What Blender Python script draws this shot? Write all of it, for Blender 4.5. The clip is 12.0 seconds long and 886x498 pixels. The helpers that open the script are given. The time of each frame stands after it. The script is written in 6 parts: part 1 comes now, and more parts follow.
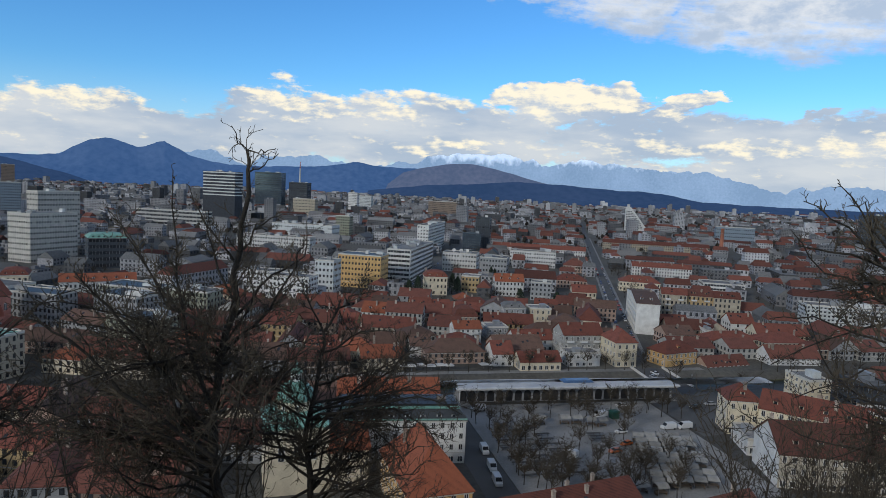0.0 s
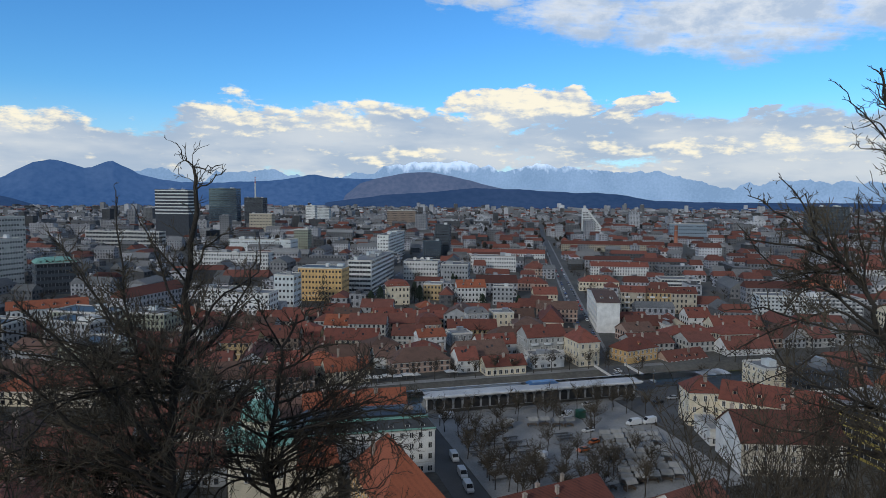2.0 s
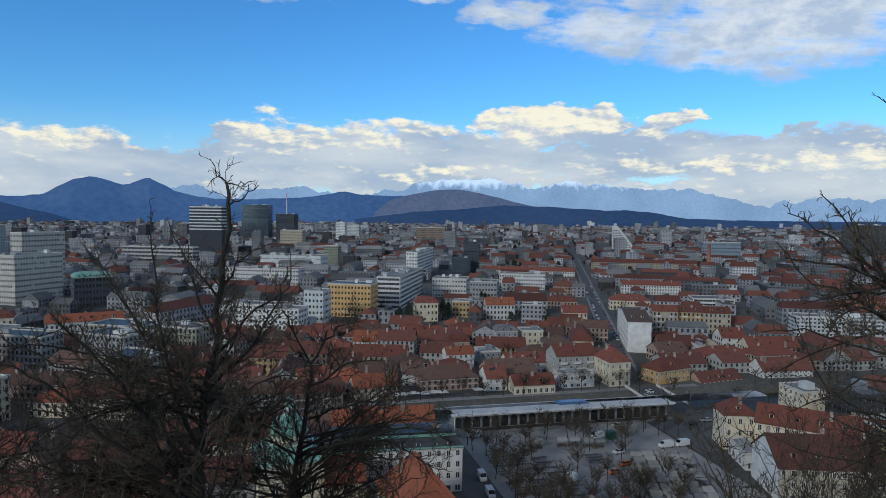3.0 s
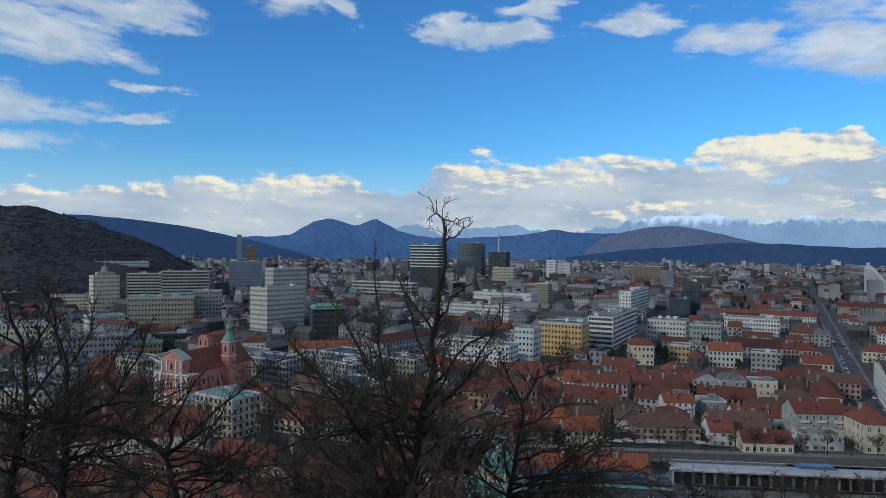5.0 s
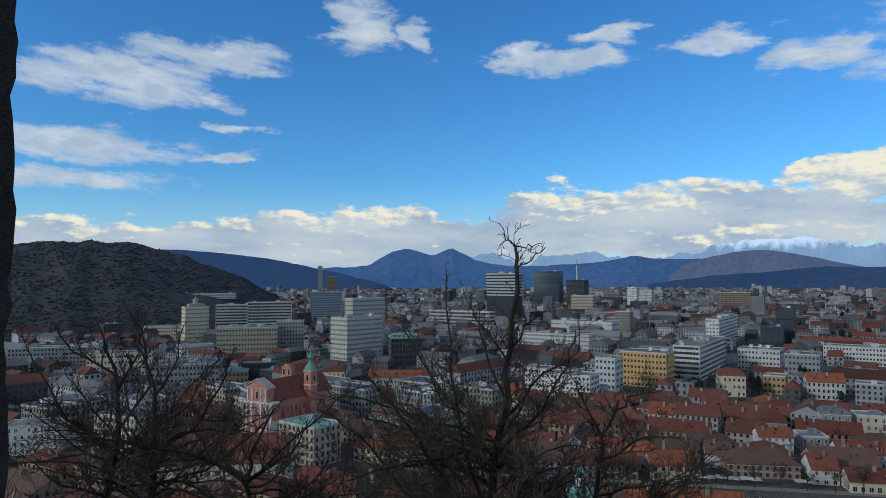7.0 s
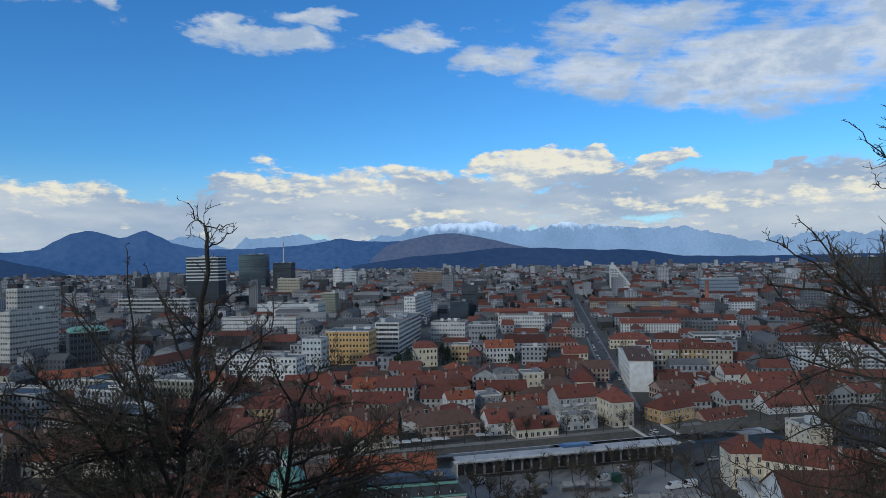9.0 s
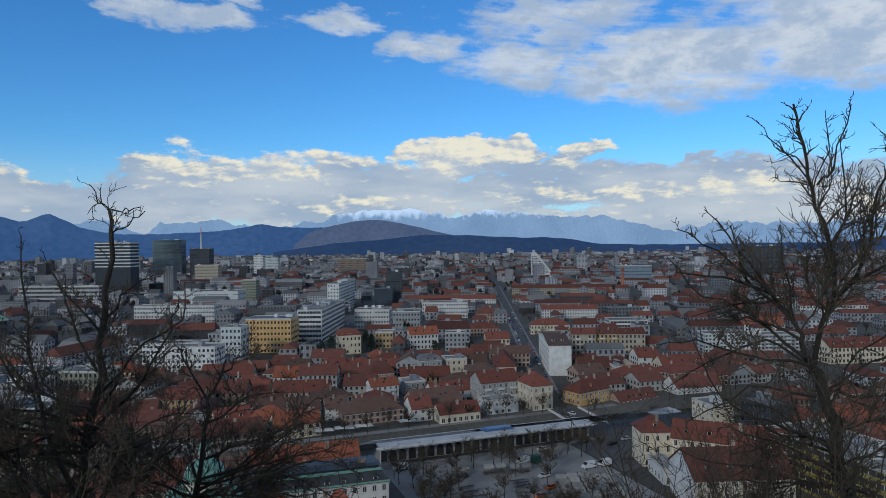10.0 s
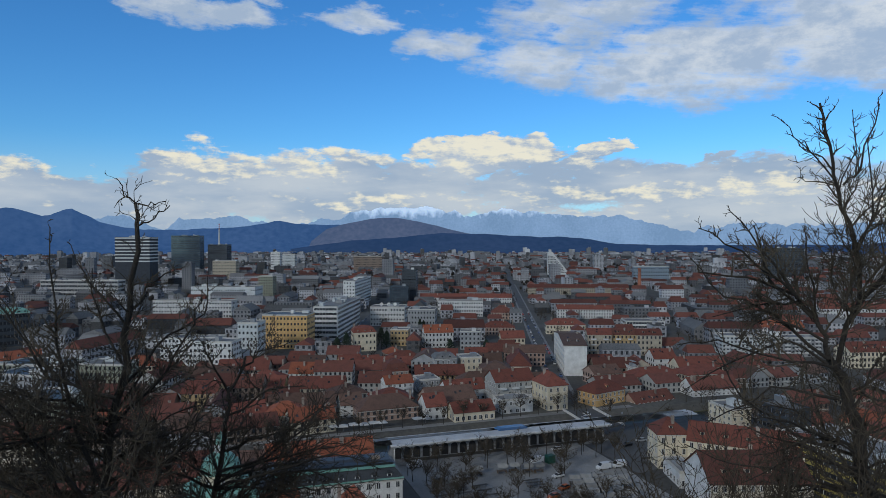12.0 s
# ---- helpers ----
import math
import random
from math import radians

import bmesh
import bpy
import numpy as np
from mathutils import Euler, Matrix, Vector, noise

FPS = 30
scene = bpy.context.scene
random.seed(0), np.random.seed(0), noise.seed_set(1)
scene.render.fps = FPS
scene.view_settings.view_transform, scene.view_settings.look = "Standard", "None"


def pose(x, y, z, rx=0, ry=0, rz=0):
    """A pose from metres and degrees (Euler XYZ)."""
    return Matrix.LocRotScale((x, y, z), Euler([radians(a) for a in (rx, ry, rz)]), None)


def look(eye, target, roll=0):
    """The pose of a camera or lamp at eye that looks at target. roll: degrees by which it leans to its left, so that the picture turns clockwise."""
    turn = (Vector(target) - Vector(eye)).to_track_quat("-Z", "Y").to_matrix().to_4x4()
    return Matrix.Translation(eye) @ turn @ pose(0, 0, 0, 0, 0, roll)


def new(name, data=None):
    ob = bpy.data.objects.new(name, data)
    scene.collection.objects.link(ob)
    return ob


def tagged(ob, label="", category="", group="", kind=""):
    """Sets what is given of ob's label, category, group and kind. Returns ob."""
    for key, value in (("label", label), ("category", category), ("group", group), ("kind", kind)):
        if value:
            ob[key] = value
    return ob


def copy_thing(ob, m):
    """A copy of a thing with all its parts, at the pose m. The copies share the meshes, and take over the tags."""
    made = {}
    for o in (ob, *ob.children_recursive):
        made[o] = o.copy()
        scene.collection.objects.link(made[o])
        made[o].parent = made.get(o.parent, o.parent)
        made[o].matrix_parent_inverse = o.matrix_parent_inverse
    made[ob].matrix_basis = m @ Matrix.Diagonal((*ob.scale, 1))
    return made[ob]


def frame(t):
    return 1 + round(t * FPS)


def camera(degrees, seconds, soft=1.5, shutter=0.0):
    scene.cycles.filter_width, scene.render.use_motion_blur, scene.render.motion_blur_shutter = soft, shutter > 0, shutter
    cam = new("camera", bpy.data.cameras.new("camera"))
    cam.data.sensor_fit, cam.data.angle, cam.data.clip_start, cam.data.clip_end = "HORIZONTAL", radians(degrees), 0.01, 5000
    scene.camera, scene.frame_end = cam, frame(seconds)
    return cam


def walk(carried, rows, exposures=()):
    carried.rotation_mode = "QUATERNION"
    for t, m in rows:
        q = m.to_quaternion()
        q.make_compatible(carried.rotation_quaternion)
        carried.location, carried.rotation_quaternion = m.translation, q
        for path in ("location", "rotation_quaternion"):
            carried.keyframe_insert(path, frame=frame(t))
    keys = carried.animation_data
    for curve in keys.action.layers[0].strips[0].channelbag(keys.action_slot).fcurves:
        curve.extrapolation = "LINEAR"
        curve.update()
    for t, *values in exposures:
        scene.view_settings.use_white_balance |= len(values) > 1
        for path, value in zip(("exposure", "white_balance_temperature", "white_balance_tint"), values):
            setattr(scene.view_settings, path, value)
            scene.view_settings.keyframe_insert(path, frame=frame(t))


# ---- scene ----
# ---- the camera and its way ----
cam = camera(68.1, 12.0, soft=0.6)


def aim(x, y, z, heading, tilt, roll):
    """A pose from an eye, a compass heading, a tilt above the horizon and a roll, in degrees."""
    h, e = radians(heading), radians(tilt)
    way = Vector((math.sin(h) * math.cos(e), math.cos(h) * math.cos(e), math.sin(e)))
    return look(Vector((x, y, z)), Vector((x, y, z)) + way, roll)


ROWS = (
    (0.0, -0.18, -0.50, 80.08, 12.76, -5.40, 2.75),
    (0.5, -0.15, -0.55, 80.08, 16.41, -5.42, 0.41),
    (1.0, -0.15, -0.58, 80.07, 17.04, -5.51, -0.09),
    (1.5, -0.10, -0.52, 80.08, 16.03, -4.90, 1.08),
    (2.0, -0.07, -0.47, 80.08, 16.19, -4.59, 0.40),
    (2.5, -0.06, -0.42, 80.09, 15.94, -3.51, 0.51),
    (2.7, -0.06, -0.41, 80.08, 15.23, -3.43, 0.68),
    (3.5, -0.12, -0.25, 80.06, 10.60, -2.20, -0.20),
    (4.3, -0.18, -0.12, 80.04, 4.02, -0.77, -1.00),
    (4.5, -0.16, -0.10, 80.04, 1.41, -0.43, -0.50),
    (5.0, -0.09, -0.03, 80.02, -4.63, 0.02, 0.51),
    (5.5, -0.06, 0.06, 80.03, -6.68, 0.91, 0.97),
    (6.0, -0.04, 0.13, 80.03, -8.88, 1.70, -0.06),
    (6.5, -0.03, 0.18, 80.01, -10.65, 2.20, -0.32),
    (6.7, -0.03, 0.18, 80.00, -11.46, 2.39, -0.27),
    (7.5, 0.05, -0.15, 79.98, -9.60, 2.70, -0.45),
    (8.3, 0.12, -0.46, 79.97, 0.40, 2.52, -1.15),
    (8.5, 0.13, -0.48, 79.96, 4.80, 2.33, -1.20),
    (9.0, 0.27, -0.39, 79.92, 13.90, 0.72, -1.10),
    (9.5, 0.33, -0.35, 79.92, 17.64, -0.26, -0.80),
    (10.0, 0.37, -0.32, 79.92, 20.46, -0.52, -0.75),
    (10.5, 0.37, -0.31, 79.92, 21.88, -0.65, -0.44),
    (11.0, 0.29, -0.33, 79.91, 22.36, -0.78, -0.59),
    (11.5, 0.28, -0.34, 79.90, 20.69, -0.71, -0.53),
    (12.0, 0.27, -0.32, 79.89, 19.07, -0.65, -0.13),
)
walk(cam, [(t, aim(*row)) for t, *row in ROWS], exposures=((0.0, 0.08, 6500, 9), (1.2, 0.06, 6450, 9), (2.7, 0.02, 6200, 7), (4.3, -0.07, 6150, 5), (6.7, -0.10, 6150, 5), (8.5, -0.16, 5950, 7), (9.2, -0.18, 6020, 7), (12.0, -0.21, 6100, 7)))

# ---- sky, clouds and sun ----
world = bpy.data.worlds.new("sky")
scene.world = world
world.use_nodes = True
wn, wl = world.node_tree.nodes, world.node_tree.links
wn.clear()
SUN_AZ, SUN_EL = 232.0, 24.0


def wmath(op, a, b=None, c=None, clamp=False):
    n = wn.new("ShaderNodeMath")
    n.operation, n.use_clamp = op, clamp
    for i, v in enumerate((a, b, c)):
        if v is None:
            continue
        if isinstance(v, (int, float)):
            n.inputs[i].default_value = v
        else:
            wl.new(v, n.inputs[i])
    return n.outputs[0]


def wmix(fac, a, b):
    n = wn.new("ShaderNodeMix")
    n.data_type = "RGBA"
    for sock, v in ((n.inputs[0], fac), (n.inputs[6], a), (n.inputs[7], b)):
        if isinstance(v, (int, float)):
            sock.default_value = v
        elif isinstance(v, tuple):
            sock.default_value = (*v, 1)
        else:
            wl.new(v, sock)
    return n.outputs[2]


def wnoise(vec, scale, detail, rough=0.55):
    n = wn.new("ShaderNodeTexNoise")
    n.inputs["Scale"].default_value, n.inputs["Detail"].default_value, n.inputs["Roughness"].default_value = scale, detail, rough
    wl.new(vec, n.inputs["Vector"])
    return n.outputs[0]


def step(v, lo, hi):
    n = wn.new("ShaderNodeMapRange")
    n.interpolation_type = "SMOOTHSTEP"
    n.inputs[1].default_value, n.inputs[2].default_value = lo, hi
    wl.new(v, n.inputs[0])
    return n.outputs[0]


coord = wn.new("ShaderNodeTexCoord")
split = wn.new("ShaderNodeSeparateXYZ")
wl.new(coord.outputs["Generated"], split.inputs[0])
azimuth = wmath("MULTIPLY", wmath("ARCTAN2", split.outputs[0], split.outputs[1]), 57.2958)
height = wmath("MULTIPLY", wmath("ARCSINE", split.outputs[2]), 57.2958)


def sky_plane(kx, ky, dx=0.0, dy=0.0):
    n = wn.new("ShaderNodeCombineXYZ")
    wl.new(wmath("MULTIPLY_ADD", azimuth, kx, dx), n.inputs[0])
    wl.new(wmath("MULTIPLY_ADD", height, ky, dy), n.inputs[1])
    return n.outputs[0]


air = wn.new("ShaderNodeTexSky")
air.sky_type, air.sun_disc = "NISHITA", False
air.sun_elevation, air.sun_rotation = radians(SUN_EL), radians(SUN_AZ)
air.air_density, air.dust_density, air.ozone_density = 1.0, 0.3, 3.0
hsv = wn.new("ShaderNodeHueSaturation")
hsv.inputs["Saturation"].default_value, hsv.inputs["Value"].default_value = 1.15, 0.155
wl.new(air.outputs[0], hsv.inputs["Color"])
tint = wn.new("ShaderNodeMix")
tint.data_type, tint.blend_type = "RGBA", "MULTIPLY"
tint.inputs[0].default_value = 1.0
tint.inputs[7].default_value = (0.47, 0.77, 1.0, 1)
wl.new(hsv.outputs[0], tint.inputs[6])
clear = tint.outputs[2]

# cumulus bank above the mountains
puff = wnoise(sky_plane(0.34, 0.80), 1.0, 8, 0.60)
puff_up = wnoise(sky_plane(0.34, 0.80, 0.16, 0.22), 1.0, 8, 0.60)
broad = wnoise(sky_plane(0.08, 0.30, 3.1, 1.7), 1.0, 5)
# heaps are torn: their outline wanders
warp_a = wnoise(sky_plane(0.16, 0.36, 11.0, 4.0), 1.0, 6, 0.6)
warp_e = wnoise(sky_plane(0.16, 0.36, 1.0, 14.0), 1.0, 6, 0.6)
azimuth_w = wmath("MULTIPLY_ADD", wmath("SUBTRACT", warp_a, 0.5), 13.0, azimuth)
height_w = wmath("MULTIPLY_ADD", wmath("SUBTRACT", warp_e, 0.5), 4.2, height)


def blob(a, e, ra, re, gain=1.0):
    """One soft heap of cloud at a heading and height, with its half widths, in degrees."""
    u = wmath("DIVIDE", wmath("SUBTRACT", azimuth_w, a), ra)
    v = wmath("DIVIDE", wmath("SUBTRACT", height_w, e), re)
    q = wmath("ADD", wmath("MULTIPLY", u, u), wmath("MULTIPLY", v, v))
    return wmath("MULTIPLY", wmath("SUBTRACT", 1.0, q), gain)


def heap(*blobs):
    m = blobs[0]
    for b in blobs[1:]:
        m = wmath("MAXIMUM", m, b)
    return wmath("MAXIMUM", m, -1.5)


bank = heap(blob(-40, 2.5, 16, 2.4), blob(-24, 3.0, 9, 3.0), blob(-16, 3.2, 8, 3.2), blob(-7, 3.0, 8, 2.8), blob(-1.5, 4.5, 5, 3.7), blob(4, 3.8, 6, 3.1), blob(10, 4.6, 7, 3.5),
            blob(16, 4.0, 10, 3.0), blob(22.5, 7.4, 7.2, 1.8, 1.7), blob(27, 4.2, 8, 2.2), blob(32.0, 5.0, 4.5, 2.2), blob(38, 4.2, 9, 3.0), blob(42, 1.6, 16, 2.2), blob(46, 3.9, 12, 2.8), blob(31.8, 6.9, 2.6, 1.0, 1.1), blob(42.2, 6.7, 2.2, 0.35, 0.6), blob(58, 3.0, 10, 2.6), blob(32.8, 7.8, 2.6, 0.5, 0.9))
bank_mask = step(wmath("MULTIPLY_ADD", wmath("SUBTRACT", puff, 0.5), 2.4, bank), -0.05, 0.42)
# light on the heaps: tops and the side toward the sun are bright
relief = wmath("SUBTRACT", puff, puff_up)
glow = heap(blob(-1.5, 7.5, 4.5, 1.2), blob(9, 7.7, 6, 0.9, 0.9), blob(22.5, 8.1, 7.5, 1.6, 1.5), blob(-23, 5.4, 4, 0.9), blob(-16, 5.7, 6, 0.8, 0.9), blob(-40, 4.5, 9, 0.5, 0.7),
            blob(57, 3.4, 4, 1.2), blob(12, 3.5, 4, 0.4, 0.8), blob(33, 3.9, 6, 0.6, 0.7), blob(32.4, 6.8, 1.6, 0.6, 0.8), blob(44, 4.4, 5, 0.7, 0.7), blob(3, 6.2, 5, 0.8, 0.7), blob(32.8, 7.8, 3, 0.6, 1.0))
lit = step(wmath("ADD", wmath("MULTIPLY", relief, 4.5), wmath("MULTIPLY", glow, 0.42)), -0.35, 0.75)
shade = wmix(step(broad, 0.35, 0.65), (0.40, 0.48, 0.60), (0.62, 0.65, 0.69))
cumulus = wmix(lit, shade, (1.0, 0.90, 0.70))

# higher streaks and torn fields
slant = wmath("MULTIPLY_ADD", azimuth, 0.14, height)
veil_n = wnoise(sky_plane(0.24, 0.42, 7.0, 2.0), 1.0, 9, 0.66)
rib_at = wn.new("ShaderNodeCombineXYZ")
wl.new(wmath("MULTIPLY", azimuth, 0.14), rib_at.inputs[0])
wl.new(wmath("MULTIPLY", slant, 0.85), rib_at.inputs[1])
rib = wnoise(rib_at.outputs[0], 1.0, 7, 0.62)
veil = heap(blob(-37, 15.6, 9, 2.2, 1.1), blob(-31, 17.8, 6, 1.5, 0.9), blob(-42, 10.3, 11, 1.2), blob(-42, 7.6, 10, 1.2), blob(-29.3, 12.4, 2.8, 0.5), blob(-29.2, 10.3, 3.4, 0.6), blob(-18.3, 21.0, 3.4, 2.4),
            blob(-13.3, 20.3, 2.0, 1.6, 0.8), blob(-4.5, 18.8, 2.5, 1.4, 1.1), blob(1.5, 18.1, 5.5, 1.1, 1.1), blob(3, 20.0, 4, 0.8, 0.9), blob(13, 18.7, 5, 1.0), blob(19, 16.6, 4.5, 1.4), blob(27, 15.0, 6, 1.9, 1.1),
            blob(40, 14.3, 11, 3.6, 1.4), blob(56, 15.0, 14, 4.6, 1.6), blob(31, 18.5, 9, 2.0, 0.9), blob(58, 19, 18, 5, 1.6), blob(41.8, 6.3, 1.8, 0.4, 0.7),
            blob(150, 20, 80, 30, 1.0), blob(-130, 25, 60, 26, 1.0), blob(0, 72, 400, 42, 2.5))
veil_mask = step(wmath("MULTIPLY_ADD", wmath("SUBTRACT", wmath("MULTIPLY_ADD", rib, 0.45, wmath("MULTIPLY", veil_n, 0.65)), 0.55), 4.8, veil), -0.22, 1.05)
veil_col = wmix(step(veil_n, 0.35, 0.62), (0.78, 0.79, 0.80), (0.46, 0.54, 0.66))

# pale air low over the horizon
low = step(height, 9.0, 0.5)
skyc = wmix(wmath("MULTIPLY", low, 0.55), clear, (0.52, 0.66, 0.82))
veil_col = wmix(step(height, 24.0, 34.0), veil_col, (0.185, 0.203, 0.235))
skyc = wmix(wmath("MULTIPLY", veil_mask, 0.92), skyc, veil_col)
skyc = wmix(wmath("MULTIPLY", bank_mask, 0.96), skyc, cumulus)
back = wn.new("ShaderNodeBackground")
back.inputs[1].default_value = 1.0
wl.new(skyc, back.inputs[0])
world_out = wn.new("ShaderNodeOutputWorld")
wl.new(back.outputs[0], world_out.inputs[0])

sun_data = bpy.data.lights.new("sun", "SUN")
sun_data.energy, sun_data.angle, sun_data.color = 1.3, radians(9), (1.0, 0.95, 0.87)
sun = new("sun", sun_data)
sun.matrix_world = look((math.sin(radians(SUN_AZ)) * 100, math.cos(radians(SUN_AZ)) * 100, 100 * math.tan(radians(SUN_EL))), (0, 0, 0))

# ---- materials ----
def surf(name, dark, light, rough=0.85, scale=1.0, fine=9.0, bump=0.25, vary=0.12, metal=0.0, rows=0.0, island=False):
    """A weathered surface: two scales of mottling between two colours, a fine relief, and a small change from piece to piece."""
    m = bpy.data.materials.new(name)
    m.use_nodes = True
    n, l = m.node_tree.nodes, m.node_tree.links
    bsdf = n["Principled BSDF"]
    tc = n.new("ShaderNodeTexCoord")
    big, small = n.new("ShaderNodeTexNoise"), n.new("ShaderNodeTexNoise")
    for tex, s, d in ((big, scale * 0.35, 4), (small, fine, 5)):
        tex.inputs["Scale"].default_value, tex.inputs["Detail"].default_value = s, d
        l.new(tc.outputs["Object"], tex.inputs["Vector"])
    both = n.new("ShaderNodeMath")
    both.operation = "MULTIPLY_ADD"
    both.inputs[1].default_value = 0.6
    half = n.new("ShaderNodeMath")
    half.operation = "MULTIPLY"
    half.inputs[1].default_value = 0.4
    l.new(small.outputs[0], half.inputs[0])
    l.new(big.outputs[0], both.inputs[0])
    l.new(half.outputs[0], both.inputs[2])
    fac = both.outputs[0]
    height_out = small.outputs[0]
    if rows:
        wave = n.new("ShaderNodeTexWave")
        wave.bands_direction = "Z"
        wave.inputs["Scale"].default_value, wave.inputs["Distortion"].default_value = rows, 1.5
        wave.inputs["Detail Scale"].default_value = 3.0
        l.new(tc.outputs["Object"], wave.inputs["Vector"])
        mix = n.new("ShaderNodeMath")
        mix.operation = "MULTIPLY_ADD"
        mix.inputs[1].default_value = 0.25
        l.new(wave.outputs[1], mix.inputs[0])
        l.new(fac, mix.inputs[2])
        fac, height_out = mix.outputs[0], wave.outputs[1]
    ramp = n.new("ShaderNodeMapRange")
    ramp.inputs[1].default_value, ramp.inputs[2].default_value = 0.38, 0.66
    l.new(fac, ramp.inputs[0])
    col = n.new("ShaderNodeMix")
    col.data_type = "RGBA"
    col.inputs[6].default_value, col.inputs[7].default_value = (*dark, 1), (*light, 1)
    l.new(ramp.outputs[0], col.inputs[0])
    hs = n.new("ShaderNodeHueSaturation")
    rnd = n.new("ShaderNodeNewGeometry").outputs["Random Per Island"] if island else n.new("ShaderNodeObjectInfo").outputs["Random"]
    val = n.new("ShaderNodeMapRange")
    val.inputs[3].default_value, val.inputs[4].default_value = 1 - vary, 1 + vary
    l.new(rnd, val.inputs[0])
    l.new(val.outputs[0], hs.inputs["Value"])
    l.new(col.outputs[2], hs.inputs["Color"])
    l.new(hs.outputs[0], bsdf.inputs["Base Color"])
    bsdf.inputs["Roughness"].default_value, bsdf.inputs["Metallic"].default_value = rough, metal
    if bump:
        b = n.new("ShaderNodeBump")
        b.inputs["Strength"].default_value, b.inputs["Distance"].default_value = bump, 0.05
        l.new(height_out, b.inputs["Height"])
        l.new(b.outputs[0], bsdf.inputs["Normal"])
    return m


def tone(c, k):
    return tuple(v * k for v in c)


WALLS = {k: surf("plaster_" + k, tone(c, 0.68), c, 0.9, 0.8, 3.0, 0.1, 0.08) for k, c in dict(
    cream=(0.72, 0.64, 0.48), stone=(0.58, 0.56, 0.51), white=(0.72, 0.72, 0.70), grey_plaster=(0.42, 0.42, 0.40), grey=(0.33, 0.34, 0.35), rose=(0.42, 0.30, 0.24),
    ochre=(0.52, 0.38, 0.20), brown=(0.26, 0.20, 0.16), yellow=(0.70, 0.45, 0.19), beige=(0.47, 0.42, 0.33), pale=(0.62, 0.65, 0.65),
    olive=(0.30, 0.31, 0.24), blue_grey=(0.24, 0.30, 0.36), dark=(0.055, 0.065, 0.080), striped=(0.05, 0.058, 0.072), banded=(0.50, 0.50, 0.48),
    mustard=(0.40, 0.33, 0.09), brick=(0.40, 0.16, 0.10), pink=(0.60, 0.25, 0.19)).items()}
WALLS["glass"] = surf("curtain_glass", (0.09, 0.13, 0.17), (0.14, 0.20, 0.26), 0.14, 0.5, 2.0, 0.0, 0.1, 0.6)
ROOFS = dict(
    tile=surf("roof_tile_red", (0.085, 0.032, 0.024), (0.195, 0.062, 0.042), 0.9, 1.1, 2.2, 0.6, 0.28, rows=1.6),
    tile_orange=surf("roof_tile_orange", (0.17, 0.054, 0.030), (0.30, 0.092, 0.046), 0.9, 1.1, 2.2, 0.6, 0.18, rows=1.6),
    tile_dark=surf("roof_tile_dark", (0.075, 0.032, 0.024), (0.155, 0.056, 0.040), 0.9, 1.1, 2.2, 0.6, 0.28, rows=1.6),
    tile_brown=surf("roof_tile_brown", (0.065, 0.040, 0.032), (0.135, 0.078, 0.058), 0.9, 1.1, 2.2, 0.6, 0.28, rows=1.6),
    slate=surf("roof_gravel_grey", (0.13, 0.135, 0.14), (0.27, 0.27, 0.27), 0.9, 0.5, 4.0, 0.3, 0.3),
    dark_sheet=surf("roof_dark_sheet", (0.022, 0.026, 0.030), (0.055, 0.060, 0.066), 0.45, 0.5, 3.0, 0.1, 0.1),
    copper=surf("roof_copper_green", (0.13, 0.30, 0.25), (0.25, 0.44, 0.37), 0.6, 0.8, 5.0, 0.2, 0.1))
M_GLASS = surf("window_glass_dark", (0.020, 0.023, 0.028), (0.060, 0.066, 0.075), 0.15, 0.6, 3.0, 0.0, 0.5)
M_GLASS.node_tree.nodes["Principled BSDF"].inputs["Specular IOR Level"].default_value = 0.5
M_FRAME = surf("window_frame_white", (0.55, 0.54, 0.51), (0.68, 0.67, 0.64), 0.6, 1.0, 8.0, 0.0, 0.1)
M_TRIM = surf("stone_trim", (0.48, 0.46, 0.42), (0.60, 0.58, 0.53), 0.85, 1.0, 8.0, 0.1, 0.1)
M_BAND = surf("white_concrete_band", (0.50, 0.51, 0.51), (0.66, 0.66, 0.65), 0.8, 0.8, 6.0, 0.1, 0.05)
M_CHIM = surf("chimney_plaster", (0.22, 0.17, 0.14), (0.42, 0.36, 0.30), 0.9, 1.5, 8.0, 0.3, 0.3)
M_METAL = surf("painted_steel_grey", (0.25, 0.26, 0.27), (0.38, 0.39, 0.40), 0.45, 1.0, 8.0, 0.1, 0.1, 0.5)
M_ASPHALT = surf("asphalt", (0.075, 0.076, 0.078), (0.120, 0.120, 0.120), 0.92, 0.25, 3.0, 0.3, 0.05)
M_PAVING = surf("stone_paving", (0.18, 0.18, 0.176), (0.31, 0.308, 0.30), 0.85, 0.25, 2.0, 0.3, 0.10)
M_GROUND = surf("town_ground", (0.055, 0.054, 0.050), (0.13, 0.125, 0.11), 0.95, 0.05, 0.6, 0.2, 0.0)
M_SLOPE = surf("leaf_litter_slope", (0.035, 0.025, 0.015), (0.10, 0.07, 0.04), 0.95, 0.8, 6.0, 0.6, 0.0)
M_WATER = surf("river_water", (0.010, 0.018, 0.014), (0.020, 0.030, 0.024), 0.35, 0.4, 3.0, 0.3, 0.0)
M_GRASS = surf("winter_grass", (0.045, 0.055, 0.022), (0.095, 0.095, 0.045), 0.95, 0.6, 9.0, 0.5, 0.1)
M_BARK = surf("bark_dark", (0.016, 0.013, 0.010), (0.050, 0.041, 0.032), 0.95, 3.0, 30.0, 0.8, 0.15)
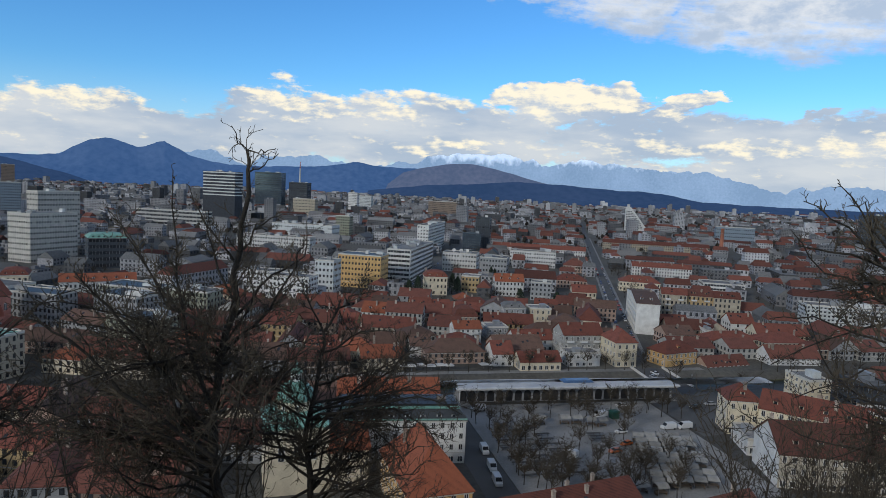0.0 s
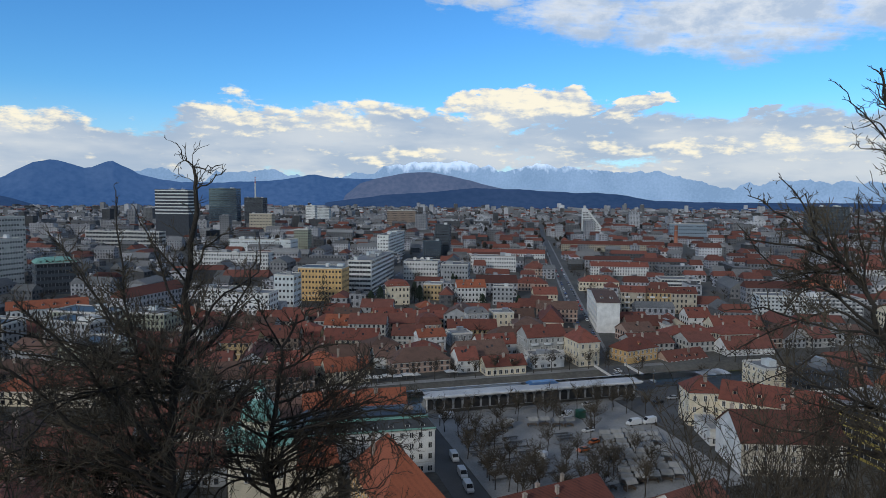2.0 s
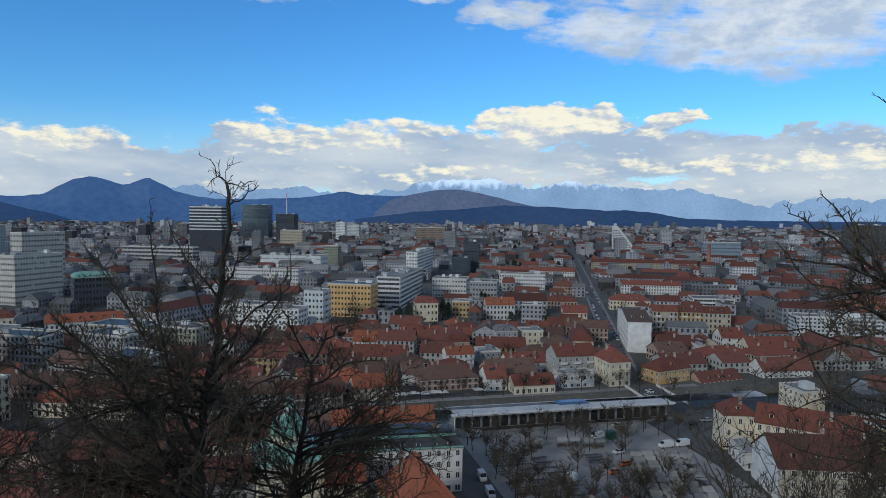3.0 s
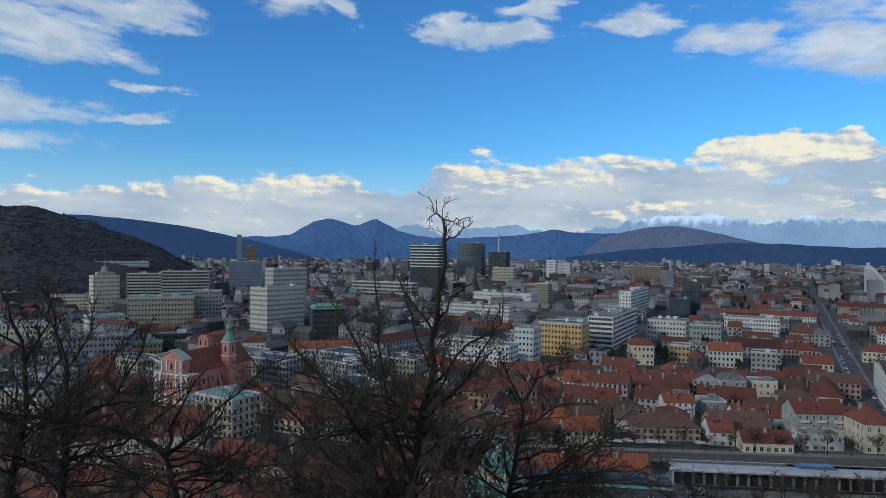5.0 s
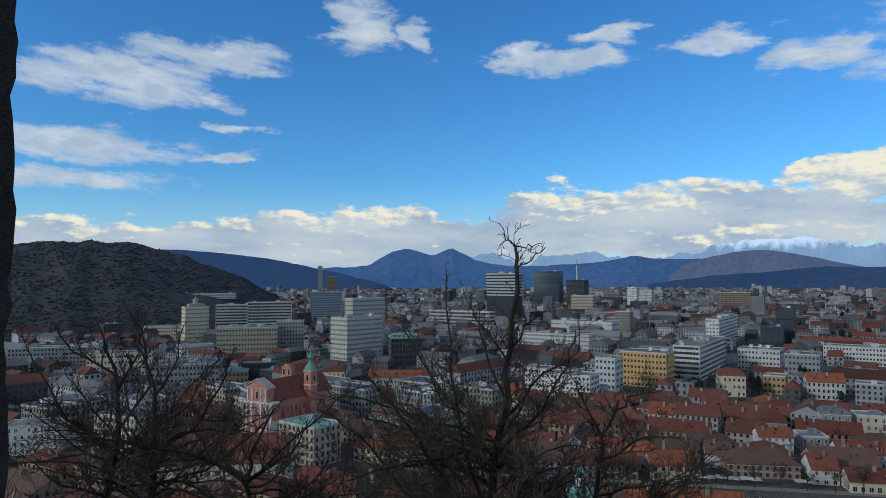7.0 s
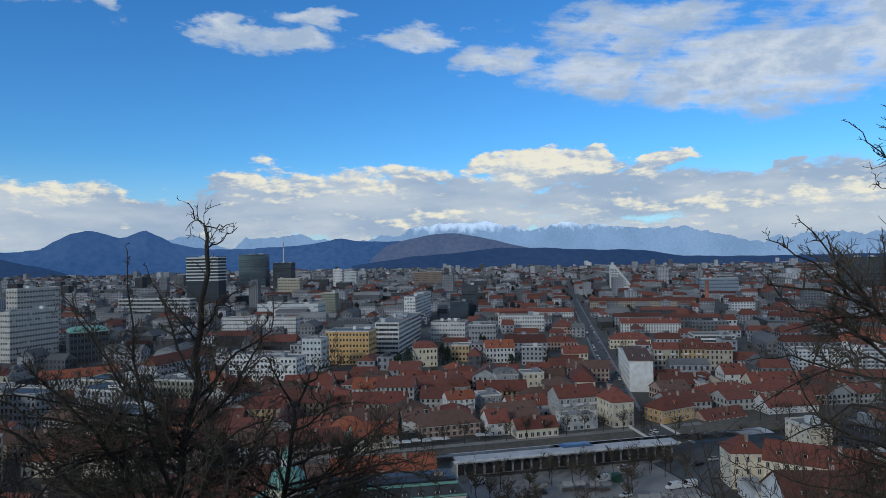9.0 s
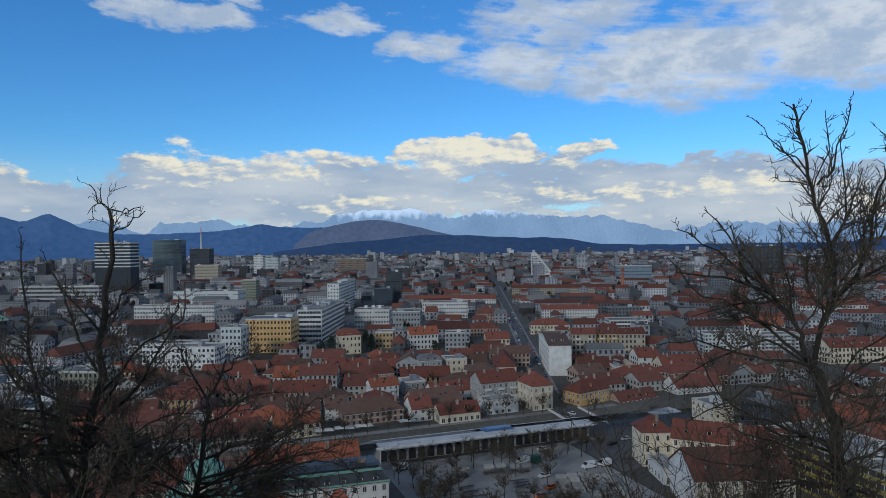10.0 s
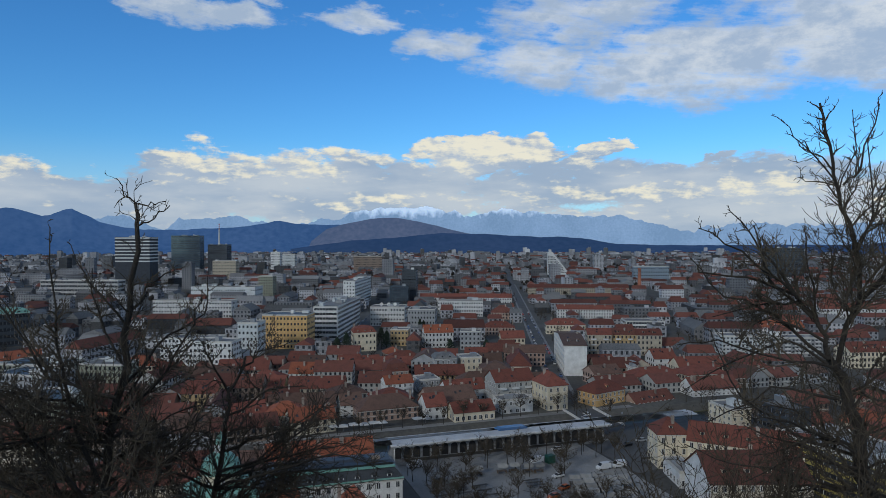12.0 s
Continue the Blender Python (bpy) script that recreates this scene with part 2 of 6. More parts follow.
M_TWIG = surf("twig_brown", (0.036, 0.029, 0.020), (0.090, 0.072, 0.050), 0.95, 3.0, 20.0, 0.2, 0.25)
M_NEEDLE = surf("conifer_needles", (0.008, 0.018, 0.010), (0.030, 0.048, 0.024), 0.9, 1.0, 12.0, 0.5, 0.2)
M_MARBLE = surf("pale_stone", (0.55, 0.54, 0.51), (0.68, 0.67, 0.64), 0.8, 0.6, 6.0, 0.1, 0.05)
M_DARK = surf("bay_shade_and_dark_parts", (0.012, 0.012, 0.013), (0.03, 0.03, 0.032), 0.5, 1.0, 5.0, 0.0, 0.2)

# ---- building tools ----
def part(name, bm, material, parent=None, label="", at=None, smooth=False):
    """Links a bmesh as one mesh object, under a thing if one is given."""
    me = bpy.data.meshes.new(name)
    if smooth:
        for f in bm.faces:
            f.smooth = True
    bm.to_mesh(me)
    bm.free()
    for m in (material if isinstance(material, (list, tuple)) else (material,)):
        me.materials.append(m)
    return place(name, me, parent, label, at)


def place(name, me, parent=None, label="", at=None):
    ob = new(name, me)
    ob.parent = parent
    if at is not None:
        ob.matrix_local = at
    return tagged(ob, label)


def box(bm, x0, x1, y0, y1, z0, z1, mi=0):
    v = [bm.verts.new(p) for p in ((x0, y0, z0), (x1, y0, z0), (x1, y1, z0), (x0, y1, z0), (x0, y0, z1), (x1, y0, z1), (x1, y1, z1), (x0, y1, z1))]
    for i in ((0, 3, 2, 1), (4, 5, 6, 7), (0, 1, 5, 4), (1, 2, 6, 5), (2, 3, 7, 6), (3, 0, 4, 7)):
        bm.faces.new([v[k] for k in i]).material_index = mi
    return v


def prism(bm, ring, z0, z1, top=None, mi=0, cap=True):
    """An upright prism or frustum over a ring of (x, y); top gives the upper ring."""
    a = [bm.verts.new((x, y, z0)) for x, y in ring]
    b = [bm.verts.new((x, y, z1)) for x, y in (top or ring)]
    n = len(a)
    for i in range(n):
        bm.faces.new((a[i], a[(i + 1) % n], b[(i + 1) % n], b[i])).material_index = mi
    if cap:
        bm.faces.new(b).material_index = mi
        bm.faces.new(a[::-1]).material_index = mi


def circle(r, n=10, x=0.0, y=0.0):
    return [(x + r * math.cos(6.28318 * i / n), y + r * math.sin(6.28318 * i / n)) for i in range(n)]


def lathe(bm, profile, n=14, x=0.0, y=0.0, mi=0):
    rings = [[bm.verts.new((x + r * math.cos(6.28318 * i / n), y + r * math.sin(6.28318 * i / n), z)) for i in range(n)] for r, z in profile]
    for a, b in zip(rings, rings[1:]):
        for i in range(n):
            bm.faces.new((a[i], a[(i + 1) % n], b[(i + 1) % n], b[i])).material_index = mi
    bm.faces.new(rings[-1]).material_index = mi
    bm.faces.new(rings[0][::-1]).material_index = mi


def tube(bm, points, radii, n=6, mi=0):
    """A tapered round limb along a run of points."""
    rings = []
    for i, p in enumerate(points):
        p = Vector(p)
        d = (Vector(points[min(i + 1, len(points) - 1)]) - Vector(points[max(i - 1, 0)])).normalized()
        a = d.orthogonal().normalized() if not rings else (last - d * last.dot(d)).normalized()
        last = a
        b = d.cross(a)
        rings.append([bm.verts.new(p + radii[i] * (a * math.cos(6.28318 * k / n) + b * math.sin(6.28318 * k / n))) for k in range(n)])
    for r0, r1 in zip(rings, rings[1:]):
        for k in range(n):
            bm.faces.new((r0[k], r0[(k + 1) % n], r1[(k + 1) % n], r1[k])).material_index = mi
    if n > 2:
        bm.faces.new(rings[-1]).material_index = mi
        bm.faces.new(rings[0][::-1]).material_index = mi


def thing(name, m, label, category, group="", kind=""):
    ob = new(name)
    ob.matrix_world = m
    return tagged(ob, label, category, group, kind)


SHARED = {}
TAKEN = []


def window_shape(bm, w, h, bars, m=None):
    """A casement in one piece: a frame proud of the wall and panes set back in it."""
    t, b = 0.12, 0.05
    xs = [-w / 2, -w / 2 + t]
    for i in range(bars):
        x = -w / 2 + w * (i + 1) / (bars + 1)
        xs += [x - b, x + b]
    xs += [w / 2 - t, w / 2]
    zs = [0, t, h - t, h]
    m = m or Matrix.Identity(4)
    front = [[bm.verts.new(m @ Vector((x, -0.09, z))) for z in zs] for x in xs]
    for i in range(len(xs) - 1):
        for j in range(3):
            if j == 1 and i % 2 == 1:
                ring = [front[i][1], front[i + 1][1], front[i + 1][2], front[i][2]]
                back = [bm.verts.new(m @ Vector((x, -0.03, z))) for x, z in ((xs[i], zs[1]), (xs[i + 1], zs[1]), (xs[i + 1], zs[2]), (xs[i], zs[2]))]
                bm.faces.new(back).material_index = 0
                for k in range(4):
                    bm.faces.new((ring[k], ring[(k + 1) % 4], back[(k + 1) % 4], back[k])).material_index = 1
            else:
                bm.faces.new((front[i][j], front[i + 1][j], front[i + 1][j + 1], front[i][j + 1])).material_index = 1
    rim = [front[i][0] for i in range(len(xs))] + front[-1][1:] + [front[i][3] for i in range(len(xs) - 2, -1, -1)] + [front[0][2], front[0][1]]
    wall = [bm.verts.new(m @ Vector(((m.inverted() @ v.co).x, 0.0, (m.inverted() @ v.co).z))) for v in rim]
    for k in range(len(rim)):
        q = (k + 1) % len(rim)
        bm.faces.new((rim[q], rim[k], wall[k], wall[q])).material_index = 1


def window_mesh(w, h, bars):
    key = (round(w * 5) / 5, round(h * 5) / 5, bars)
    if key not in SHARED:
        bm = bmesh.new()
        window_shape(bm, max(key[0], 0.4), max(key[1], 0.4), bars)
        me = bpy.data.meshes.new("window")
        bm.to_mesh(me)
        bm.free()
        me.materials.append(M_GLASS)
        me.materials.append(M_FRAME)
        SHARED[key] = me
    return SHARED[key]


def loft(bm, rings):
    """One closed body through rings of (x, y, z) of equal count."""
    rows = [[bm.verts.new(q) for q in r] for r in rings]
    n = len(rows[0])
    for r0, r1 in zip(rows, rows[1:]):
        for i in range(n):
            bm.faces.new((r0[i], r0[(i + 1) % n], r1[(i + 1) % n], r1[i]))
    bm.faces.new(rows[0][::-1])
    bm.faces.new(rows[-1])


def gable_roof(bm, w, d, h, rh, o=0.5, t=0.25):
    """Two pitches in one body, with an overhang and a thickness."""
    k = rh / (d / 2)
    ring = ((-o, h - o * k), (d / 2, h + rh), (d + o, h - o * k), (d + o, h - o * k + t), (d / 2, h + rh + t), (-o, h - o * k + t))
    a, b = [[bm.verts.new((x, y, z)) for y, z in ring] for x in (-w / 2 - o, w / 2 + o)]
    for i in range(6):
        bm.faces.new((a[i], b[i], b[(i + 1) % 6], a[(i + 1) % 6]))
    for r in (a[::-1], b):
        bm.faces.new((r[0], r[1], r[4], r[5]))
        bm.faces.new((r[1], r[2], r[3], r[4]))
    bmesh.ops.recalc_face_normals(bm, faces=bm.faces)


def corners(w, d, i, z):
    return [(-w / 2 + i, i, z), (w / 2 - i, i, z), (w / 2 - i, d - i, z), (-w / 2 + i, d - i, z)]


def hip_roof(bm, w, d, h, rh, o=0.5, t=0.2):
    i = min(w, d) / 2 * 0.98
    loft(bm, (corners(w, d, -o, h - 0.05), corners(w, d, -o, h + t), corners(w, d, i, h + rh)))


def building(x, y, w, d, h, rot, roof, rh, wall, roofing, floors, label, z=0.0, plain=False):
    """A house or block: its front stands at (x, y), w wide, d deep, h high to the eaves. Windows go on the sides that the hill looks down on."""
    far = math.hypot(x, y)
    tall = floors >= 8
    name = "house" if roof in ("gable", "hip", "mansard") and floors < 5 else "tower_block" if tall else "office_block"
    ob = thing(name, pose(x, y, z, 0, 0, rot), label, "house" if name == "house" else "building")
    rng = random.Random(int(abs(x) * 13 + abs(y) * 7))
    at = pose(x, y, z, 0, 0, rot)
    n = int(max(w, d) / 8) + 1
    for i in range(n):
        p = at @ Vector(((i + 0.5) / n * w - w / 2, d / 2, 0)) if w > d else at @ Vector((0, (i + 0.5) / n * d, 0))
        TAKEN.append((p.x, p.y, min(w, d) * 0.55))
    bm = bmesh.new()
    if roof == "gable":
        ring = ((0, 0), (d, 0), (d, h), (d / 2, h + rh), (0, h))
        a, b = [[bm.verts.new((sx * w / 2, py, pz)) for py, pz in ring] for sx in (-1, 1)]
        for i in range(5):
            bm.faces.new((a[i], b[i], b[(i + 1) % 5], a[(i + 1) % 5]))
        bm.faces.new(a[::-1])
        bm.faces.new(b)
        bmesh.ops.recalc_face_normals(bm, faces=bm.faces)
    else:
        box(bm, -w / 2, w / 2, 0, d, 0, h)
    part("wall", bm, WALLS[wall], ob)
    bm = bmesh.new()
    if roof == "gable":
        gable_roof(bm, w, d, h, rh)
    elif roof == "hip":
        hip_roof(bm, w, d, h, rh)
    elif roof == "mansard":
        i = min(w, d) * 0.12
        loft(bm, (corners(w, d, -0.4, h - 0.05), corners(w, d, -0.4, h + 0.2), corners(w, d, i, h + rh * 0.7), corners(w, d, i + min(w, d) * 0.3, h + rh)))
    else:
        box(bm, -w / 2 + 0.3, w / 2 - 0.3, 0.3, d - 0.3, h, h + 0.12)
    part("roof", bm, ROOFS[roofing], ob)
    if roof == "flat":
        bm = bmesh.new()
        for q in ((-w / 2 - 0.1, w / 2 + 0.1, -0.1, 0.3), (-w / 2 - 0.1, w / 2 + 0.1, d - 0.3, d + 0.1), (-w / 2 - 0.1, -w / 2 + 0.3, 0.3, d - 0.3), (w / 2 - 0.3, w / 2 + 0.1, 0.3, d - 0.3)):
            box(bm, *q, h - 0.2, h + 0.7)
        part("parapet", bm, M_TRIM if wall not in ("dark", "glass", "striped") else WALLS[wall], ob)
        # plant rooms and roof boxes
        for i in range(max(1, int(w * d / 260))):
            bw, bd = rng.uniform(2, min(7, w * 0.4)), rng.uniform(2, min(6, d * 0.5))
            bx, by = rng.uniform(-w / 2 + bw / 2 + 1, w / 2 - bw / 2 - 1) if w > bw + 3 else 0, rng.uniform(1 + bd / 2, d - 1 - bd / 2) if d > bd + 3 else d / 2
            bm = bmesh.new()
            box(bm, bx - bw / 2, bx + bw / 2, by - bd / 2, by + bd / 2, h + 0.12, h + rng.uniform(1.6, 3.2))
            box(bm, bx - bw / 2 - 0.15, bx + bw / 2 + 0.15, by - bd / 2 - 0.15, by + bd / 2 + 0.15, h + 3.2, h + 3.35) if rng.random() < 0.2 else None
            part("roof_room", bm, rng.choice((WALLS["grey"], WALLS["pale"], M_METAL, WALLS["white"])), ob)
    else:
        bm = bmesh.new()
        box(bm, -w / 2 - 0.25, w / 2 + 0.25, -0.25, -0.003, h - 0.45, h - 0.06)
        part("cornice", bm, M_TRIM, ob)
        for i in range(max(1, int(w / 9))):
            cx, cy = rng.uniform(-w / 2 + 1, w / 2 - 1), d / 2 + rng.choice((-1, 1)) * rng.uniform(0.8, d * 0.2)
            top = h + rh + rng.uniform(0.4, 1.0)
            bm = bmesh.new()
            s = rng.uniform(0.35, 0.6)
            box(bm, cx - s, cx + s, cy - 0.4, cy + 0.4, h + rh * 0.3, top)
            box(bm, cx - s - 0.12, cx + s + 0.12, cy - 0.52, cy + 0.52, top, top + 0.15)
            for q in (-0.5, 0.5):
                box(bm, cx + q * s - 0.13, cx + q * s + 0.13, cy - 0.13, cy + 0.13, top + 0.15, top + 0.5)
            part("chimney", bm, M_CHIM, ob)
        if far < 650 and w > 10 and not plain and roof != "flat":
            steep = rh / (d / 2) if roof != "mansard" else rh * 0.7 / (min(w, d) * 0.12 + 0.4)
            n = int(w / (4.5 if roof == "mansard" else 6.5))
            if rng.random() < (1.0 if roof == "mansard" else 0.55):
                for i in range(n):
                    dx = -w / 2 + w * (i + 0.75 + rng.uniform(-0.1, 0.1)) / (n + 0.5)
                    if roof == "hip" and abs(dx) > w / 2 - d * 0.4:
                        continue
                    dy, z0 = (0.25, h + 0.35) if roof == "mansard" else (d * 0.14, h + rh * 0.28 + 0.1)
                    bm = bmesh.new()
                    dd = 1.8 if roof == "mansard" else 2.2 / max(steep, 0.5)
                    box(bm, dx - 0.7, dx + 0.7, dy, dy + dd, z0 - 0.2, z0 + 1.3, 0)
                    box(bm, dx - 0.5, dx + 0.5, dy - 0.03, dy - 0.004, z0 + 0.15, z0 + 1.15, 2)
                    ra = [bm.verts.new(p) for p in ((dx - 0.95, dy - 0.2, z0 + 1.25), (dx + 0.95, dy - 0.2, z0 + 1.25), (dx, dy - 0.2, z0 + 1.95),
                                                    (dx - 0.95, dy + dd, z0 + 1.25), (dx + 0.95, dy + dd, z0 + 1.25), (dx, dy + dd, z0 + 1.95))]
                    for q in ((0, 1, 2), (5, 4, 3), (0, 2, 5, 3), (2, 1, 4, 5), (1, 0, 3, 4)):
                        bm.faces.new([ra[k] for k in q]).material_index = 1
                    part("dormer", bm, (WALLS[wall], ROOFS[roofing], M_GLASS), ob)
    if roof == "gable" and far < 520 and w > 9:
        pitch = math.atan2(rh, d / 2)
        for i in range(rng.choice((0, 1, 2, 3))):
            sx, q = rng.uniform(-w / 2 + 1.5, w / 2 - 1.5), rng.uniform(0.35, 0.75)
            if "skylight" not in SHARED:
                bm = bmesh.new()
                box(bm, -0.5, 0.5, -0.65, 0.65, 0, 0.10)
                me = bpy.data.meshes.new("skylight")
                bm.to_mesh(me)
                bm.free()
                me.materials.append(M_GLASS)
                SHARED["skylight"] = me
            place("skylight", SHARED["skylight"], ob, "", Matrix.Translation((sx, d / 2 * q, h + rh * q + 0.25)) @ Matrix.Rotation(pitch, 4, "X"))
    # windows, floor by floor, on the sides seen from the hill
    me_local = pose(x, y, z, 0, 0, rot).inverted() @ Vector((0, 0, 80))
    sides = [(pose(0, 0, 0, 0, 0, 0), w)]
    if me_local.x > w / 2 - 1:
        sides.append((pose(w / 2, d / 2, 0, 0, 0, 90), d))
    if me_local.x < -w / 2 + 1:
        sides.append((pose(-w / 2, d / 2, 0, 0, 0, -90), d))
    fh = h / floors
    band = wall in ("dark", "glass", "striped", "banded") or "ribbon" in label
    for si, (m, length) in enumerate(sides):
        if "blind gable" in label and si == 0:
            continue
        if band:
            for f in range(floors):
                bm = bmesh.new()
                if wall == "striped":
                    if f < floors * 0.45:
                        continue
                    box(bm, -length / 2 - 0.2, length / 2 + 0.2, -0.25, -0.004, fh * (f + 0.62), fh * (f + 1.0) - 0.05, 0)
                    part("storey_band", bm, M_BAND, ob, at=m)
                    continue
                z0, z1 = fh * (f + 0.32), fh * (f + 0.82)
                box(bm, -length / 2 + 0.6, length / 2 - 0.6, -0.05, -0.004, z0, z1, 0)
                k = max(2, int(length / 2.4))
                for i in range(k + 1):
                    px = -length / 2 + 0.6 + (length - 1.2) * i / k
                    box(bm, px - 0.07, px + 0.07, -0.12, -0.05, z0, z1, 1)
                part("window_band", bm, (M_GLASS, M_METAL if wall in ("dark", "glass") else M_FRAME), ob, at=m)
        else:
            gap = 2.6 if far < 330 else 2.5 if far < 700 else 3.0
            k = max(1, int((length - 0.8) / gap))
            if length < 3:
                continue
            ww, wh = min(1.25, gap * 0.45), min(fh * 0.55, 1.9)
            if far > 400 and roof == "flat":
                ww, wh = gap * 0.52, min(fh * 0.48, 1.7)
            for f in range(floors):
                row = bmesh.new() if far > 400 or plain else None
                for i in range(k):
                    if rng.random() < 0.03:
                        continue
                    px = -length / 2 + length * (i + 0.5) / k
                    shop = f == 0 and far < 330 and floors < 5
                    spot = pose(px, -0.004, fh * (f + (0.24 if not shop else 0.12)))
                    if row:
                        box(row, px - ww / 2, px + ww / 2, -0.08, -0.004, fh * (f + 0.24), fh * (f + 0.24) + wh)
                    else:
                        place("window", window_mesh(ww * (1.35 if shop else 1), wh, 1), ob, "", m @ spot)
                if row:
                    tagged(part("window_row", row, M_GLASS, ob, at=m), kind="stuff")
        if not band and far < 700 and floors > 1 and length > 4:
            bm = bmesh.new()
            box(bm, -length / 2 - 0.06, length / 2 + 0.06, -0.09, -0.004, fh - 0.16, fh + 0.04)
            part("string_course", bm, M_TRIM, ob, at=m)
    if "balconies" in label or "loggias" in label:
        for f in range(1, floors):
            for i in range(max(1, int(w / 6))):
                px = -w / 2 + w * (i + 0.5) / max(1, int(w / 6))
                bm = bmesh.new()
                z0 = fh * f
                box(bm, px - 1.7, px + 1.7, -1.3, -0.2, z0, z0 + 0.15)
                box(bm, px - 1.7, px + 1.7, -1.3, -1.22, z0 + 0.15, z0 + 1.05)
                for s in (-1.7, 1.62):
                    box(bm, px + s, px + s + 0.08, -1.22, -0.2, z0 + 0.15, z0 + 1.05)
                part("balcony", bm, M_BAND, ob)
    return ob

# ---- ground, river, hills and mountains ----
def mesh_part(name, verts, faces, material, parent=None, label="", mi=None, smooth=False):
    me = bpy.data.meshes.new(name)
    me.from_pydata(verts, [], faces)
    for m in (material if isinstance(material, (list, tuple)) else (material,)):
        me.materials.append(m)
    if mi is not None:
        me.polygons.foreach_set("material_index", mi)
    if smooth:
        me.polygons.foreach_set("use_smooth", [True] * len(faces))
    return place(name, me, parent, label)


def terrain(x, y):
    """The castle slope falls to the flat town; the river lies in a walled bed behind the market hall."""
    r = math.hypot(x, max(y, 0.0) if y > -40 else 0.0)
    slope = 78.2 - 0.57 * max(0.0, r - 3.0) + 0.8 * noise.noise((x * 0.08, y * 0.08, 0))
    if y < 160 and slope > 0:
        return slope
    return 0.0


def grid_mesh(name, xs, ys, fz, material, label, kind="structure", category=""):
    verts = [(x, y, fz(x, y)) for y in ys for x in xs]
    n = len(xs)
    faces = [(j * n + i, j * n + i + 1, (j + 1) * n + i + 1, (j + 1) * n + i) for j in range(len(ys) - 1) for i in range(n - 1)]
    ob = mesh_part(name, verts, faces, material, smooth=True)
    return tagged(ob, label, category, "", kind)


def ground_height(x, y):
    if 243.5 < y < 262.5:
        return -5.5
    if 262.4 < y < 266:
        return -2.0
    return terrain(x, y)


xs = [-4900, -3000, -1800, -1000, -600, -400, -300] + list(range(-240, 241, 6)) + [300, 400, 600, 1000, 1800, 3000, 4900]
ys = [-400, -200, -100, -60] + list(range(-42, 163, 6)) + [166, 200, 243, 243.6, 256, 262.3, 263, 267.5, 300, 450, 700, 1100, 1800, 3000, 4950]
grid_mesh("ground", xs, ys, ground_height, [M_GROUND], "town ground reaching to the horizon", category="ground")
grid_mesh("castle_slope", list(range(-150, 151, 5)), list(range(-60, 151, 5)), lambda x, y: terrain(x, y) + 0.15 if terrain(x, y) > 0.3 else -0.3,
          [M_SLOPE], "leaf-littered castle slope below the trees", category="hillside")
grid_mesh("water", (-1500, 0, 1500), (243.65, 262.4), lambda x, y: -4.2, [M_WATER], "dark slow river between stone walls", category="river")
grid_mesh("river_bank", list(range(-300, 301, 20)), (262.3, 264.5, 267.4), lambda x, y: -4.0 + (y - 262.3) * 0.72, [M_GRASS], "grassy river bank", category="bank")


def ridge(name, profile, near, far, seed, material, label, rough=0.25, skirt=-0.6):
    """A far range: headings and crest heights in degrees, with a foot nearer than its crest."""
    a0, a1 = profile[0][0], profile[-1][0]
    n, rows = int((a1 - a0) * 14) + 2, 9
    verts, faces = [], []
    for i in range(n):
        a = a0 + (a1 - a0) * i / (n - 1)
        e = float(np.interp(a, [p[0] for p in profile], [p[1] for p in profile]))
        e += rough * (noise.fractal((a * 0.55, seed, 0), 0.9, 2.2, 7))
        for j in range(rows):
            q = j / (rows - 1)
            d = near + (far - near) * q
            top = 80 + far * math.tan(radians(e))
            zz = -6 + (top + 6) * (q ** 1.9) * (1 + 0.10 * (1 - q) * noise.fractal((a * 0.7, q * 3, seed), 1.0, 2.0, 4)) if top > -6 else -6
            verts.append((d * math.sin(radians(a)), d * math.cos(radians(a)), zz))
    for i in range(n - 1):
        for j in range(rows - 1):
            k = i * rows + j
            faces.append((k, k + rows, k + rows + 1, k + 1))
    ob = mesh_part(name, verts, faces, [material], smooth=True)
    return tagged(ob, label, "mountains" if "mountain" in name else "hills", "", "structure")


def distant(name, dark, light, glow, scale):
    """Far slopes; the blue haze before them is put in as a faint emission."""
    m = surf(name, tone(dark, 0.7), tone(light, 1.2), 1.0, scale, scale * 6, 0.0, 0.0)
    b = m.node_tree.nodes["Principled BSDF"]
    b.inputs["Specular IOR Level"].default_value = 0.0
    # haze tint, emitted evenly over the whole slope
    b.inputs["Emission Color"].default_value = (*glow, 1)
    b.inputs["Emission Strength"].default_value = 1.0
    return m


M_ALPS = distant("hazed_alps", (0.10, 0.13, 0.18), (0.15, 0.18, 0.23), (0.165, 0.265, 0.42), 0.012)
# snow lies high on the chain, in uneven patches
an, al = M_ALPS.node_tree.nodes, M_ALPS.node_tree.links
geo, xyz, patch = an.new("ShaderNodeNewGeometry"), an.new("ShaderNodeSeparateXYZ"), an.new("ShaderNodeTexNoise")
patch.inputs["Scale"].default_value, patch.inputs["Detail"].default_value = 0.022, 10
al.new(geo.outputs["Position"], xyz.inputs[0])
gully = an.new("ShaderNodeMapping")
gully.inputs["Scale"].default_value = (1.0, 1.0, 0.6)
al.new(geo.outputs["Position"], gully.inputs["Vector"])
al.new(gully.outputs[0], patch.inputs["Vector"])
high, total, cover = an.new("ShaderNodeMapRange"), an.new("ShaderNodeMath"), an.new("ShaderNodeMapRange")
high.inputs[1].default_value, high.inputs[2].default_value = 170.0, 320.0
al.new(xyz.outputs[2], high.inputs[0])
total.operation = "ADD"
al.new(high.outputs[0], total.inputs[0])
al.new(patch.outputs[0], total.inputs[1])
cover.inputs[1].default_value, cover.inputs[2].default_value = 1.14, 1.50
